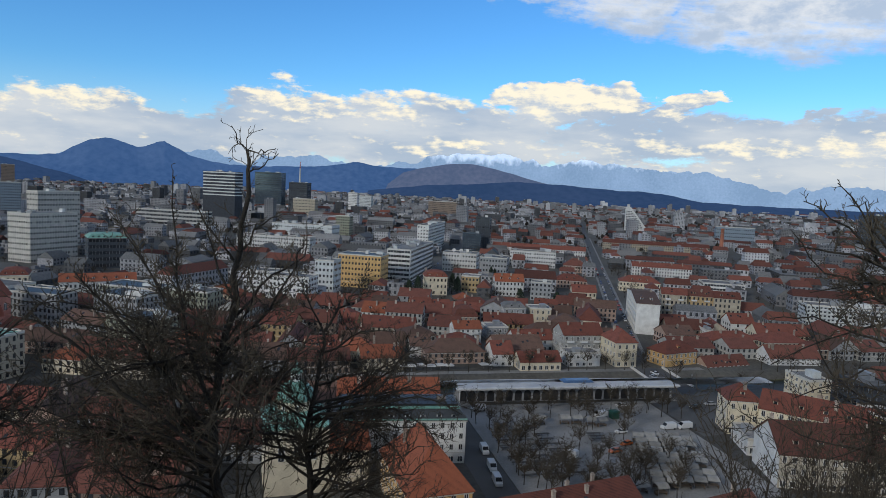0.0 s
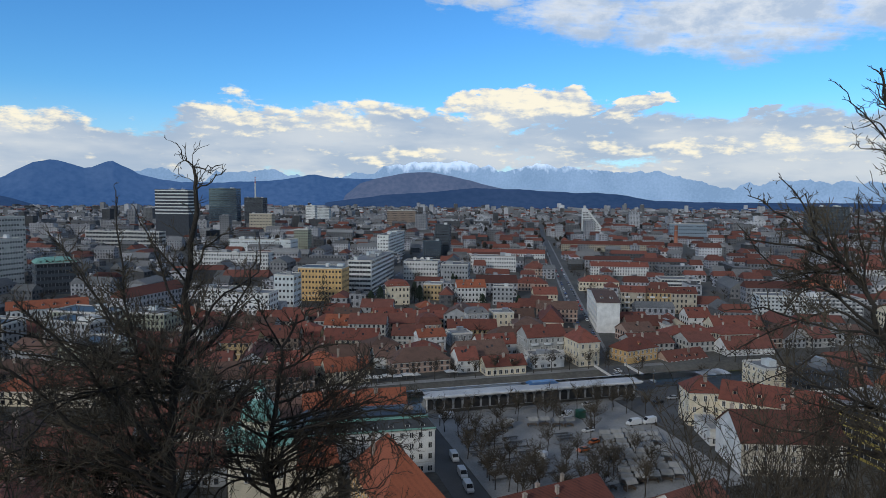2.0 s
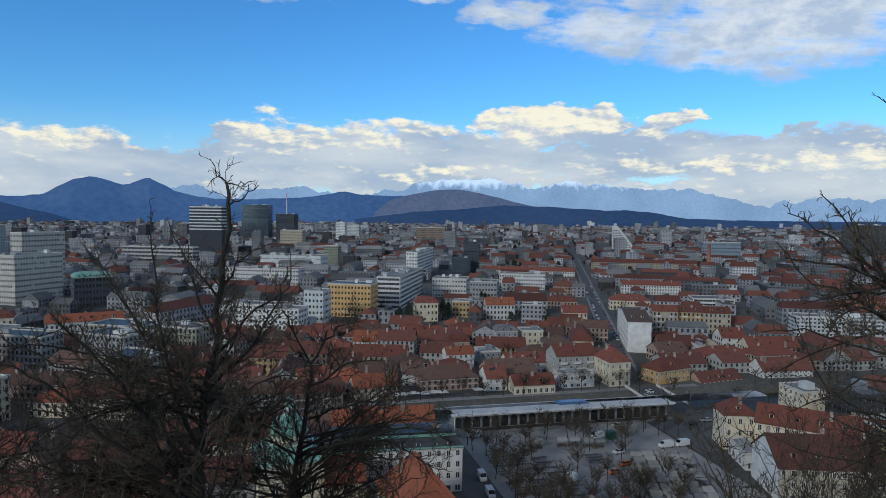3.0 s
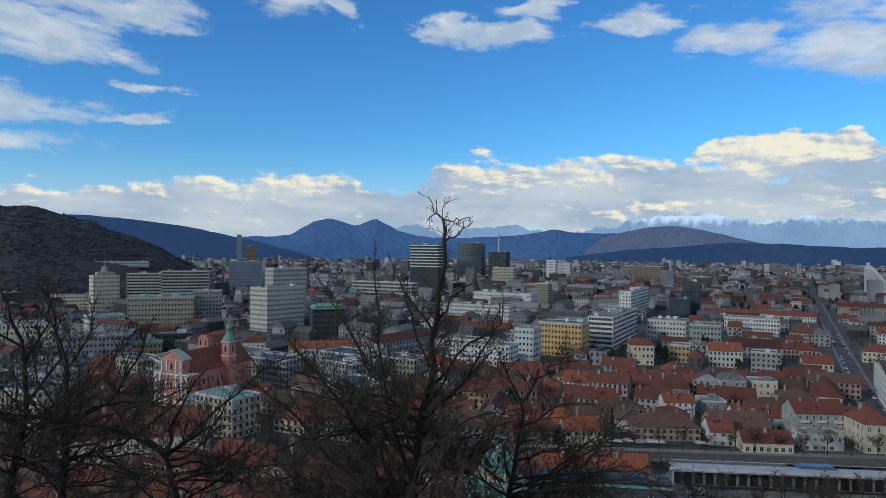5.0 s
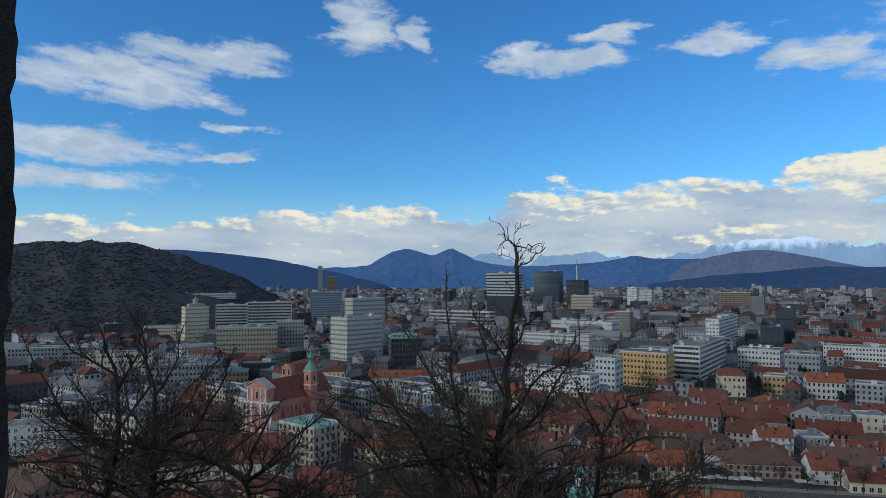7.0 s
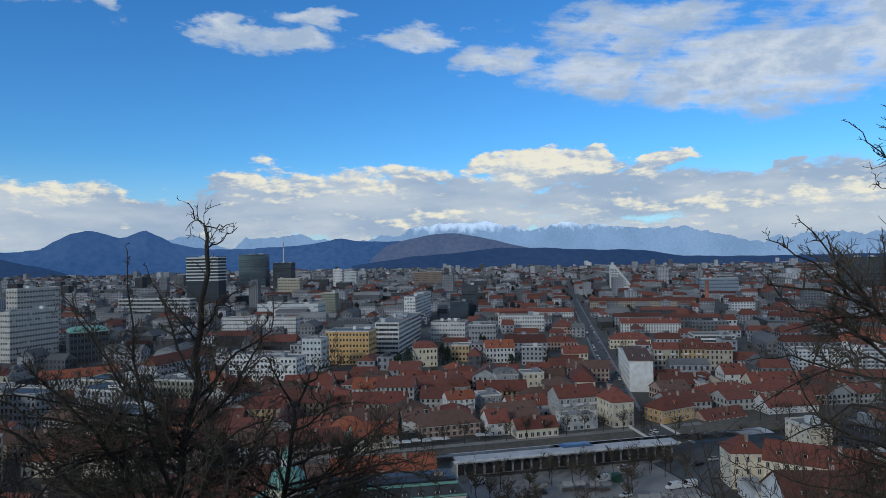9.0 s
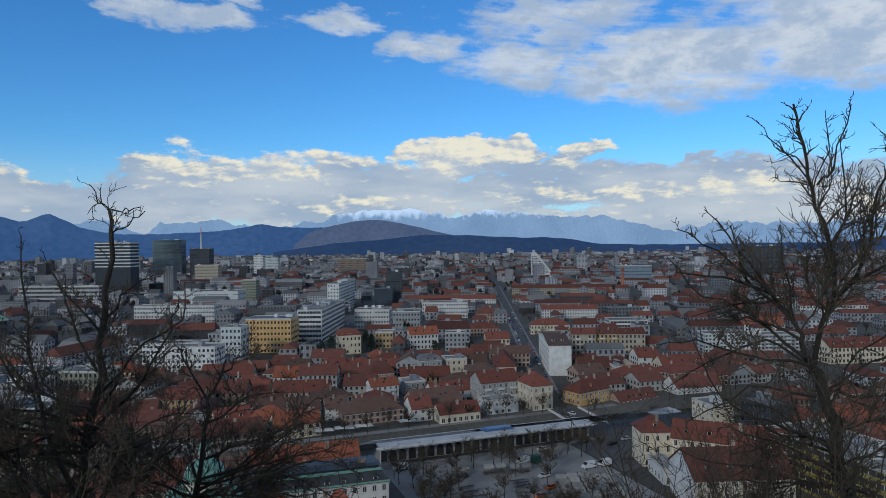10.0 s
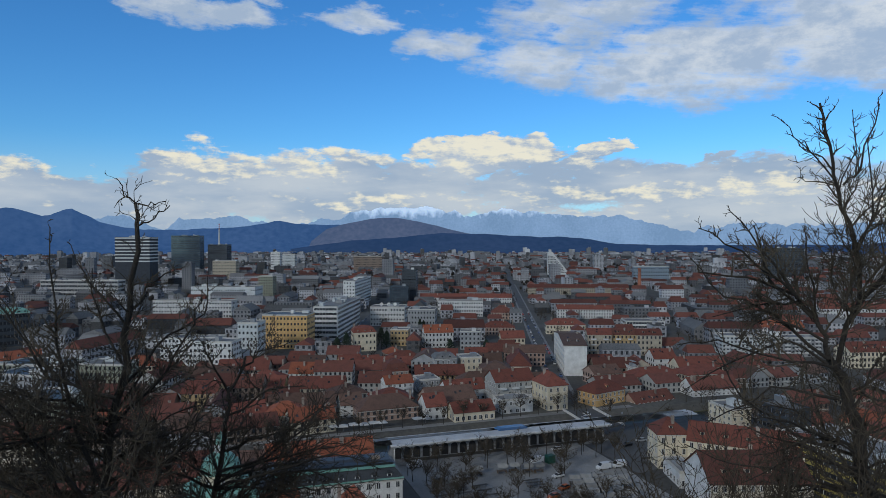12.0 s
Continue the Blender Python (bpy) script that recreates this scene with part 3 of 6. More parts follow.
al.new(total.outputs[0], cover.inputs[0])
snow = an.new("ShaderNodeMix")
snow.data_type = "RGBA"
snow.inputs[7].default_value = (0.80, 0.82, 0.85, 1)
al.new(cover.outputs[0], snow.inputs[0])
al.new(an["Principled BSDF"].inputs["Base Color"].links[0].from_socket, snow.inputs[6])
al.new(snow.outputs[2], an["Principled BSDF"].inputs["Base Color"])
M_RANGE = distant("hazed_range", (0.02, 0.03, 0.05), (0.06, 0.075, 0.10), (0.024, 0.070, 0.190), 0.004)
M_BROWN = distant("hazed_brown_hill", (0.04, 0.05, 0.07), (0.095, 0.085, 0.095), (0.054, 0.082, 0.158), 0.006)
M_NEARRIDGE = distant("hazed_dark_ridge", (0.015, 0.02, 0.03), (0.03, 0.035, 0.05), (0.018, 0.044, 0.112), 0.004)
ALPS = ((-30, 0.3), (-20, 0.9), (-10, 1.3), (-8, 2.3), (-6, 1.6), (-4, 1.2), (-1, 2.0), (2, 2.2), (4, 1.6), (6, 1.2), (9, 1.9), (12, 2.7), (15, 2.9), (18, 3.0), (20, 2.7), (22, 2.1),
        (24, 2.8), (27, 2.5), (31, 2.2), (35, 2.0), (38, 1.2), (40, 0.8), (43, 1.4), (47, 1.3), (52, 1.2), (56, 1.7), (62, 1.6), (75, 1.0))
RANGE = ((-32, 0.6), (-24, 0.7), (-21, 0.9), (-19.5, 0.95), (-17.7, 1.15), (-16.8, 1.75), (-15.8, 2.25), (-14.6, 2.55), (-13.6, 2.42), (-12.4, 2.02), (-11.8, 2.08), (-11, 2.42), (-10.4, 2.55), (-9.6, 2.12),
         (-8.6, 1.55), (-7.4, 1.25), (-5.3, 1.0), (-2.2, 1.0), (1.8, 1.3), (3.4, 1.45), (5.1, 1.75), (7.5, 1.45), (10, 1.5), (14, 0.8), (20, 0.2), (30, -0.5))
BROWN = ((7, -0.5), (9, 1.1), (11, 1.65), (13.4, 2.05), (15, 2.1), (17, 1.75), (20, 1.0), (23, 0.3), (26, -0.6))
DARK = ((6, -0.6), (11, 0.1), (15, 0.35), (19, 0.75), (21, 0.7), (24, 0.6), (27.5, 0.35), (29, 0.4), (31, 0.25), (34, -0.25), (40, -0.35), (52, -0.3), (56, 0.4), (62, 0.7), (75, 0.6))
LEFT = ((-60, 1.6), (-36, 2.4), (-33.5, 2.4), (-31, 2.25), (-29, 2.05), (-27.7, 1.88), (-26, 1.65), (-24, 1.25), (-22.5, 0.95), (-20, 0.4), (-17, -0.4), (-15, -1.0), (0, -1.6))
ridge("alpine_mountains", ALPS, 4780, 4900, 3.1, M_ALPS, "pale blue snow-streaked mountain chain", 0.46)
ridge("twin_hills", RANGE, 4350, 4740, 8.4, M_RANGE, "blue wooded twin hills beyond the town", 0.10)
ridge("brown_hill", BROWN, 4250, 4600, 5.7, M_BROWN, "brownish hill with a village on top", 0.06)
ridge("dark_ridge", DARK, 4050, 4420, 1.9, M_NEARRIDGE, "long dark wooded ridge, coloured blue for haze", 0.06)
ridge("left_ridge", LEFT, 4080, 4460, 6.2, M_NEARRIDGE, "dark ridge beside the wooded hill, coloured blue for haze", 0.06)

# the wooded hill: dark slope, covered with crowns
# both base colours carry a blue cast that stands in for haze
M_WOOD = surf("winter_wood_floor_hazed", (0.038, 0.043, 0.056), (0.068, 0.069, 0.077), 1.0, 0.02, 0.2, 0.3, 0.0)
M_CROWN = surf("winter_crowns_hazed", (0.042, 0.047, 0.062), (0.072, 0.073, 0.082), 1.0, 0.035, 0.1, 0.0, 0.10, island=True)
HILL = ((-75, 1.0), (-55, 2.0), (-50, 2.3), (-44.7, 2.55), (-42, 2.8), (-39.7, 2.95), (-37, 2.75), (-34.5, 2.2), (-31, 1.1), (-28, 0.0), (-26, -1.2), (-24.6, -2.4))


def hill_top(a, q):
    e = float(np.interp(a, [p[0] for p in HILL], [p[1] for p in HILL]))
    d = 1050 + 500 * q
    return d, (80 + 1550 * math.tan(radians(e))) * (math.sin(q * 1.5708) ** 0.9) + 6 * noise.fractal((a * 0.5, q * 4, 2), 1, 2, 3)


verts, faces = [], []
for i in range(101):
    a = -75 + 50.5 * i / 100
    for j in range(13):
        d, zz = hill_top(a, j / 12)
        verts.append((d * math.sin(radians(a)), d * math.cos(radians(a)), max(zz, -1)))
    if i:
        faces += [((i - 1) * 13 + j, i * 13 + j, i * 13 + j + 1, (i - 1) * 13 + j + 1) for j in range(12)]
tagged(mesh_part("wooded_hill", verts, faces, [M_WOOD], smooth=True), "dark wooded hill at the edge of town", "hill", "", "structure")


def clumps(name, spots, material, label, seed):
    """Many small uneven crowns in one mesh: spots are x, y, z, radius, height."""
    rng = random.Random(seed)
    verts, faces = [], []
    for x, y, z, r, h in spots:
        b = len(verts)
        rings = ((0.55, 0.25), (1.0, 0.5), (0.6, 0.85))
        for k, (rr, zz) in enumerate(rings):
            for i in range(6):
                j = rng.uniform(0.65, 1.2)
                an = 1.0472 * i + k * 0.5
                verts.append((x + r * rr * j * math.cos(an), y + r * rr * j * math.sin(an), z + h * (zz + rng.uniform(-0.1, 0.1))))
        verts.append((x + rng.uniform(-0.3, 0.3) * r, y, z + h * rng.uniform(0.95, 1.15)))
        for k in range(2):
            for i in range(6):
                faces.append((b + k * 6 + i, b + k * 6 + (i + 1) % 6, b + k * 6 + 6 + (i + 1) % 6, b + k * 6 + 6 + i))
        faces += [(b + 12 + i, b + 12 + (i + 1) % 6, b + 18) for i in range(6)]
    return tagged(mesh_part(name, verts, faces, [material], smooth=True), label, "trees", "", "stuff")


rng = random.Random(5)
spots = []
for i in range(11500):
    a, q = rng.uniform(-60, -24.8), rng.uniform(0.02, 1.0)
    d, zz = hill_top(a, q)
    # a clearing with a long house, low on the flank
    if -34 < a < -28.5 and 0.19 < q < 0.27:
        continue
    r = rng.uniform(1.7, 3.3)
    tall = 2.6 if rng.random() < 0.03 else 1.0
    spots.append((d * math.sin(radians(a)), d * math.cos(radians(a)), zz - 0.8, r, r * rng.uniform(0.6, 0.9) * tall))
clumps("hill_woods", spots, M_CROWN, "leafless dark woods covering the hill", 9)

# ---- branching ----
class Wood:
    """Limbs and twigs gathered as plain vertices and faces."""

    def __init__(self, seed):
        self.v, self.f, self.rng, self.top = [], [], random.Random(seed), 2

    def tube(self, pts, r0, r1, n):
        b, last = len(self.v), None
        for i, p in enumerate(pts):
            d = (pts[min(i + 1, len(pts) - 1)] - pts[max(i - 1, 0)])
            d.normalize()
            a = d.orthogonal() if last is None else last - d * last.dot(d)
            a.normalize()
            last = a
            c = d.cross(a)
            r = r0 + (r1 - r0) * i / (len(pts) - 1)
            for k in range(n):
                t = 6.28318 * k / n
                self.v.append(p + r * (math.cos(t) * a + math.sin(t) * c))
        for i in range(len(pts) - 1):
            for k in range(n):
                q, w = b + i * n + k, b + i * n + (k + 1) % n
                self.f.append((q, w, w + n, q + n))
        self.f.append(tuple(range(b + (len(pts) - 1) * n, b + len(pts) * n)))

    def wander(self, p, way, length, steps, bend, lift):
        pts, d = [p.copy()], way.normalized()
        for i in range(steps):
            d = (d + Vector((self.rng.gauss(0, bend), self.rng.gauss(0, bend), self.rng.gauss(0, bend) + lift))).normalized()
            pts.append(pts[-1] + d * (length / steps))
        return pts

    def sprout(self, pts, r0, r1, level, per_metre, reach, lift):
        """Side shoots along a run of points, each with shoots of its own."""
        rng = self.rng
        total = sum((b - a).length for a, b in zip(pts, pts[1:]))
        n = max(1, int(total * per_metre + rng.random()))
        for i in range(n):
            u = rng.uniform(0.12, 1.0) * (len(pts) - 1)
            k = min(int(u), len(pts) - 2)
            a, b = pts[k], pts[k + 1]
            p = a.lerp(b, u - k)
            along = (b - a).normalized()
            side = Vector((rng.gauss(0, 1), rng.gauss(0, 1), rng.gauss(0, 1)))
            side = (side - along * side.dot(along)).normalized()
            way = along * rng.uniform(0.3, 1.0) + side * rng.uniform(0.5, 1.0) + Vector((0, 0, lift))
            slim = min(1.0, max(0.22, 9.0 * (r0 + (r1 - r0) * u / (len(pts) - 1)))) if level == self.top else 1.0
            length = slim * reach * rng.uniform(0.35, 1.0) * (1.15 - 0.5 * u / (len(pts) - 1))
            r = max(0.0070, min((r0 + (r1 - r0) * u / (len(pts) - 1)) * 0.55, 0.009 * reach + 0.003))
            shoot = self.wander(p, way, length, 6 if level > 1 else 4, 0.24, 0.05)
            self.tube(shoot, r, 0.0048, 4 if level > 1 else 3)
            if level > 0:
                self.sprout(shoot, r, 0.0048, level - 1, per_metre * 1.35, min(reach * 0.58, length * 0.85 + 0.03), lift)



# ---- the buildings that stand out, nearest rows first ----
building(152.6, 274.5, 10.7, 16, 11.5, 0, "hip", 5.5, "cream", "tile", 3, "cream plastered corner house with a red hipped roof by the bridge")
building(138.2, 290.7, 20.6, 14, 11.7, 0, "gable", 4.5, "grey_plaster", "tile", 3, "grey house with balconies under a long red roof")
building(132.4, 276.3, 16.1, 10, 6.1, 0, "flat", 0.6, "white", "slate", 2, "low white shop front with a flat terrace")
building(108.7, 270.3, 19.2, 11, 4.3, 0, "gable", 3.5, "cream", "tile", 1, "long low red-roofed row facing the quay")
building(93.6, 278.5, 9.5, 13, 5.9, 0, "gable", 4.5, "white", "tile", 2, "white two-storey house with an orange-red roof on the quay")
building(118.5, 306.0, 20.6, 12, 5.7, 0, "gable", 4, "white", "tile", 2, "white house with a long orange tiled roof")
building(87.7, 320.0, 14.1, 12, 8.2, 0, "gable", 3, "white", "tile_orange", 3, "white house with glazed loggias under an orange roof")
building(106.3, 328.1, 11.5, 12, 6.9, 0, "flat", 0.8, "grey", "slate", 2, "grey flat-roofed house between old roofs")
building(125.4, 356.9, 12.6, 12, 12.2, -8, "mansard", 3, "grey", "slate", 3, "grey apartment house with balconies and dark mansard roof")
building(141.7, 358.2, 12.8, 12, 11.4, -8, "flat", 0.8, "cream", "slate", 3, "cream apartment house with dark square windows")
building(97.9, 362.9, 13.7, 14, 5.6, 0, "mansard", 6, "rose", "tile_dark", 2, "old house with a tall brown tiled mansard roof")
building(88.5, 387.0, 11.2, 12, 5.9, 0, "gable", 4.5, "cream", "tile", 2, "cream house with a red pitched roof")
building(76.0, 386.9, 12.9, 12, 6.9, 0, "gable", 4.5, "ochre", "tile", 2, "ochre old town house with a red roof")
building(114.0, 428.9, 11.7, 12, 4.2, 0, "hip", 4, "brown", "tile_orange", 1, "low pavilion with a bright orange tiled roof")
building(102.2, 469.2, 16.7, 15, 13.8, -5, "mansard", 4.5, "cream", "tile", 3, "cream villa with dormers in a red mansard roof")
building(132.3, 484.4, 13.6, 14, 12.2, -23, "flat", 1, "ochre", "slate", 3, "ochre house with a grey roof")
building(158.7, 467.4, 21.7, 13, 11.5, -8, "gable", 5, "white", "tile_orange", 3, "white house with an orange roof and dormers")
building(177.0, 449.7, 14.9, 12, 13.3, -23, "flat", 1, "grey", "slate", 4, "narrow grey flat-roofed apartment block")
building(226.6, 510.4, 27.4, 16, 6.6, -23, "hip", 5, "rose", "tile", 2, "old house with a red hipped roof")
building(276.8, 614.1, 23.0, 18, 6.8, -23, "hip", 7, "rose", "tile_dark", 2, "brick-red villa with a tall hipped roof")
building(209.0, 443.6, 17.5, 14, 7.9, -15, "gable", 4.5, "cream", "tile", 2, "cream house with a red roof beside the street")
building(165.3, 342.1, 13.3, 30, 7.8, -23, "hip", 7, "cream", "tile", 2, "long house with a large red hipped roof at the street corner")
building(201.1, 340.5, 13.3, 60, 18.1, -23, "gable", 3, "white", "tile_brown", 5, "tall white apartment house with a blind gable at the street")
building(182.2, 275.5, 20.6, 12, 6.3, 14, "hip", 5, "yellow", "tile", 2, "yellow house with a red hipped roof at the bridge head")
building(252.1, 394.7, 16.5, 13, 15.0, -23, "gable", 3.5, "beige", "tile", 4, "beige apartment house with balconies and red roof")
building(269.6, 391.0, 16.8, 13, 14.6, -23, "gable", 3.5, "ochre", "tile_dark", 4, "ochre apartment house with balconies under a red roof")
building(284.9, 383.6, 17.1, 13, 14.5, -23, "gable", 3.5, "beige", "tile", 4, "beige apartment house under a red roof with attic windows")
building(283.6, 496.7, 33.2, 16, 8.0, -23, "hip", 5, "cream", "tile", 2, "long house with a wide red roof beside the street")
building(360.6, 591.4, 57.6, 13, 9.6, -23, "gable", 4, "white", "tile", 3, "long white house with rows of windows and a red roof")
building(511.4, 860.0, 149.1, 14, 10.6, -23, "gable", 4.5, "beige", "tile", 3, "long apartment row with a continuous red roof")
building(302.6, 785.6, 117.6, 14, 7.9, -23, "gable", 4.5, "white", "tile", 2, "long white school building with a red roof")
building(245.8, 654.0, 48.3, 20, 16.2, -23, "flat", 1, "white", "slate", 4, "pale office building with rows of windows")
building(152.7, 602.4, 32.7, 22, 17.8, -23, "flat", 1, "white", "slate", 4, "white studio building with satellite dishes on its roof")
building(175.8, 567.7, 24.6, 24, 18.0, -23, "flat", 1, "grey", "slate", 4, "grey concrete office block with a flat roof")
building(215.7, 792.8, 22.7, 18, 23.4, -23, "flat", 1, "glass", "slate", 8, "blue glass office block with a flat roof")
building(236, 817, 19, 18, 43, -23, "flat", 1, "dark", "slate", 12, "dark slender office tower across the town")
building(84.0, 536.0, 20, 95, 26.5, -23, "flat", 1, "white", "slate", 7, "long white office block with ribbon windows")
building(48.0, 500.0, 34, 22, 25.0, -23, "flat", 1.5, "yellow", "dark_sheet", 6, "yellow office block with a dark set-back roof")
building(19.8, 460.1, 13.8, 16, 25.0, -23, "flat", 1, "pale", "slate", 6, "pale office block with closely spaced windows")
building(-4.9, 417.3, 29.0, 16, 19.6, -23, "flat", 1, "white", "slate", 6, "white apartment block with a grey roof")
building(29.4, 319.5, 15.1, 13, 4.5, -8, "gable", 5, "rose", "tile_dark", 2, "old town house with a dark red roof")
building(29.6, 300.2, 14.4, 13, 5.3, 0, "gable", 5, "beige", "tile_brown", 2, "old town house with a brown tiled roof")
building(44.6, 297.5, 13.3, 13, 5.3, 0, "gable", 5, "grey", "tile_brown", 2, "grey town house with a brown tiled roof")
building(58.3, 294.9, 9.7, 12, 5.8, 0, "gable", 4, "white", "tile_brown", 3, "narrow white town house with brown roof")
building(13.6, 291.1, 14.5, 13, 5.1, 10, "gable", 5, "cream", "tile", 2, "cream town house with a red tiled roof")
building(21.8, 346.8, 21.5, 14, 5.1, -20, "gable", 5, "ochre", "tile", 2, "ochre house with a red pitched roof")
building(47.0, 375.6, 17.6, 13, 5.6, -20, "gable", 5, "white", "tile_orange", 2, "white house with an orange pitched roof")
building(226.8, 316.9, 4.5, 12, 7.2, -12, "flat", 1, "white", "slate", 2, "small white flat-roofed house across the town")
building(206.8, 272.5, 25.2, 12, -0.3, 8, "gable", 4.5, "rose", "tile_dark", 1, "low row with a dark red roof above the river")
building(266.4, 342.4, 14.4, 14, 6.2, -12, "gable", 5, "white", "tile", 2, "white gabled house with a large red roof")
building(269.0, 311.2, 29.4, 14, 6.3, -12, "gable", 5, "cream", "tile", 2, "cream house with a broad red roof")
building(244.0, 272.5, 27.3, 13, 3.8, -5, "gable", 5, "white", "tile_dark", 2, "white riverside house with a dark red roof")
building(352.6, 480.4, 33.2, 22, 9.9, -23, "flat", 1, "white", "slate", 3, "long white office building with ribbon windows")
building(-203.9, 625.6, 45.8, 26, 41.2, 58, "flat", 1, "stone", "slate", 9, "tall white office block with rows of dark windows")
building(-223.0, 698.0, 46.2, 14, 57.8, 58, "flat", 1, "stone", "slate", 12, "upper set-back of a pale office tower")
building(-473.7, 1207.5, 58.2, 20, 53.5, 25, "flat", 1, "blue_grey", "slate", 12, "grey-blue office slab across the town")
building(-1240.2, 3244.1, 50.0, 18, 88.1, 24, "flat", 1, "brown", "slate", 14, "brown residential tower far off")
building(-1305.1, 3246.5, 23.6, 14, 144.6, 24, "flat", 1, "grey", "slate", 18, "slender grey residential tower across the town")
building(-303.1, 669.5, 28.6, 18, 33.5, 22, "flat", 1, "grey", "slate", 8, "grey office block with a gridded curtain wall")
building(-334.3, 631.9, 61.0, 24, 29.2, 22, "flat", 1, "beige", "slate", 6, "beige stone block with copper turrets on its roof")
building(-463.4, 747.9, 29.2, 17, 44.9, 48, "flat", 1, "cream", "slate", 9, "cream early high-rise with a round lantern on top")
building(-452, 832, 62, 20, 44, 25, "flat", 1, "banded", "slate", 11, "white terraced office building across the town")
building(-402, 822, 58, 20, 48, 25, "flat", 1, "banded", "slate", 12, "pale flat-roofed office building across the town")
building(-349.4, 565.5, 30.2, 16, 17.4, 48, "flat", 1, "white", "copper", 4, "white hotel with a copper-green flat roof")
building(-279.1, 433.3, 48.5, 28, 17.9, 24, "flat", 1, "grey", "slate", 4, "grey terraced concrete department store")
building(-841.8, 987.5, 47.8, 20, 29.9, 24, "flat", 1.5, "brown", "slate", 9, "brown residential tower under the wooded hill")
building(-527.0, 782.5, 61.6, 20, 17.8, 22, "flat", 1, "cream", "copper", 4, "cream office block with green roof edge")
building(-228.8, 371.2, 23.0, 20, 9.7, 22, "hip", 5, "brick", "tile_orange", 2, "brick-red palace with an orange hipped roof")
building(-258.3, 462.5, 25.6, 20, 9.4, 24, "hip", 2.5, "ochre", "copper", 2, "ochre hall with a copper-green roof")
building(-244.6, 481.2, 27.1, 20, 13.2, 22, "flat", 1, "dark", "slate", 3, "dark glazed pavilion block across the town")
building(-150.3, 581.9, 28.7, 22, 25.5, 22, "mansard", 4, "dark", "copper", 5, "dark glazed block with a copper-green mansard roof")
building(-121.5, 449.1, 43.5, 16, 10.2, 15, "gable", 4, "pale", "tile_orange", 2, "pale green house with a bright orange roof")
building(-165.3, 437.6, 15.1, 18, 14.9, 15, "mansard", 4, "cream", "tile", 3, "ornate cream corner house with red roof")
building(-229.4, 540.7, 25.2, 22, 4.9, 22, "hip", 4, "cream", "tile_dark", 2, "old house with a dark red roof behind the church")
building(-17.4, 461.2, 38.4, 16, 16.3, -23, "flat", 1, "white", "slate", 5, "long white office block with grey roof")
building(-24.6, 741.8, 85.8, 18, 17.5, -23, "flat", 1, "white", "slate", 4, "long white building with arched windows")
building(8.0, 918.2, 87.2, 30, 20.0, -23, "flat", 1, "pale", "slate", 3, "pale low department store with flat roof")
building(2.1, 1539.4, 44.5, 24, 73.9, -25, "flat", 1, "dark", "slate", 14, "dark office tower that carries a mast")
building(14.6, 1383.8, 48.2, 18, 41.9, -25, "flat", 1, "beige", "slate", 7, "beige office block with window bands")
building(-77.4, 1868.2, 79.1, 26, 96.9, -25, "flat", 1, "glass", "slate", 16, "blue glass office tower across the town")
building(149.9, 1810.9, 25.8, 16, 52.6, -25, "flat", 1, "white", "slate", 12, "white residential tower across the town")
building(195.6, 1920.9, 36.7, 16, 42.9, -25, "flat", 1, "pale", "slate", 10, "pale residential tower across the town")
building(66.6, 971.2, 21.2, 16, 30.6, -23, "flat", 1, "olive", "slate", 8, "olive-grey apartment tower across the town")
building(371.7, 1672.8, 75.8, 20, 41.9, -25, "flat", 1, "brown", "slate", 9, "brown residential slab across the town")
building(151.0, 782.8, 14.1, 110, 32.3, -23, "flat", 1, "white", "slate", 8, "long white apartment slab along the avenue")
building(-222.4, 283.3, 52.4, 14, 7.0, 18, "mansard", 4, "white", "tile_dark", 3, "white town house with a mansard roof")
building(-129.1, 224.6, 48.7, 24, 11.7, 18, "gable", 8, "cream", "tile_dark", 2, "large old building with a brown-red roof")
building(-121.7, 282.6, 29.0, 14, 10.1, 18, "gable", 4, "white", "slate", 3, "white house with a grey roof by the church square")
building(-245.8, 260.6, 24.6, 16, 12.8, 24, "flat", 1, "white", "slate", 4, "white office block behind the trees")
building(-482.8, 539.8, 79.9, 18, 15.9, 24, "flat", 1, "grey", "slate", 4, "grey modernist office block across the town")
building(-371.7, 485.3, 50.3, 18, 18.6, 24, "flat", 1, "cream", "slate", 4, "cream office block with a flat roof")
building(-131.4, 1193.1, 60.6, 26, 87.9, -25, "flat", 1, "striped", "slate", 16, "dark tower with white storey bands")
building(-191.3, 1087.3, 122.2, 18, 23.6, -25, "flat", 1, "banded", "slate", 4, "long low office block with dark window bands")
building(1025.8, 970.0, 70.4, 24, 65.4, -30, "flat", 1, "dark", "slate", 16, "tall dark office tower across the town")
building(350.5, 362.7, 33.5, 16, 13.0, -23, "flat", 1, "pale", "slate", 5, "pale apartment block with balconies")
building(377.0, 345.0, 33.4, 16, 12.9, -23, "flat", 1, "grey", "slate", 5, "grey apartment block with balconies")
building(456.3, 434.7, 39.0, 16, 6.0, -23, "gable", 5, "white", "tile_orange", 2, "white house with a bright orange roof")
building(204.9, 214.6, 9.5, 15, 10.2, -5, "flat", 1, "cream", "slate", 4, "cream flat-roofed block on the river bank")
building(208.4, 189.6, 11.2, 15.5, 15.6, -5, "flat", 1, "dark", "slate", 5, "dark glazed block beside the river")
building(769.9, 1032.0, 65.7, 12, 32.3, -23, "flat", 1, "blue_grey", "slate", 5, "blue-grey apartment slab across the town")
building(603.6, 483.7, 67.4, 16, 11.8, -23, "gable", 5, "white", "tile", 3, "white house with a red tiled roof")
building(397.2, 296.4, 47.7, 16, 10.4, -15, "gable", 5, "cream", "tile", 3, "cream house with a long red roof")

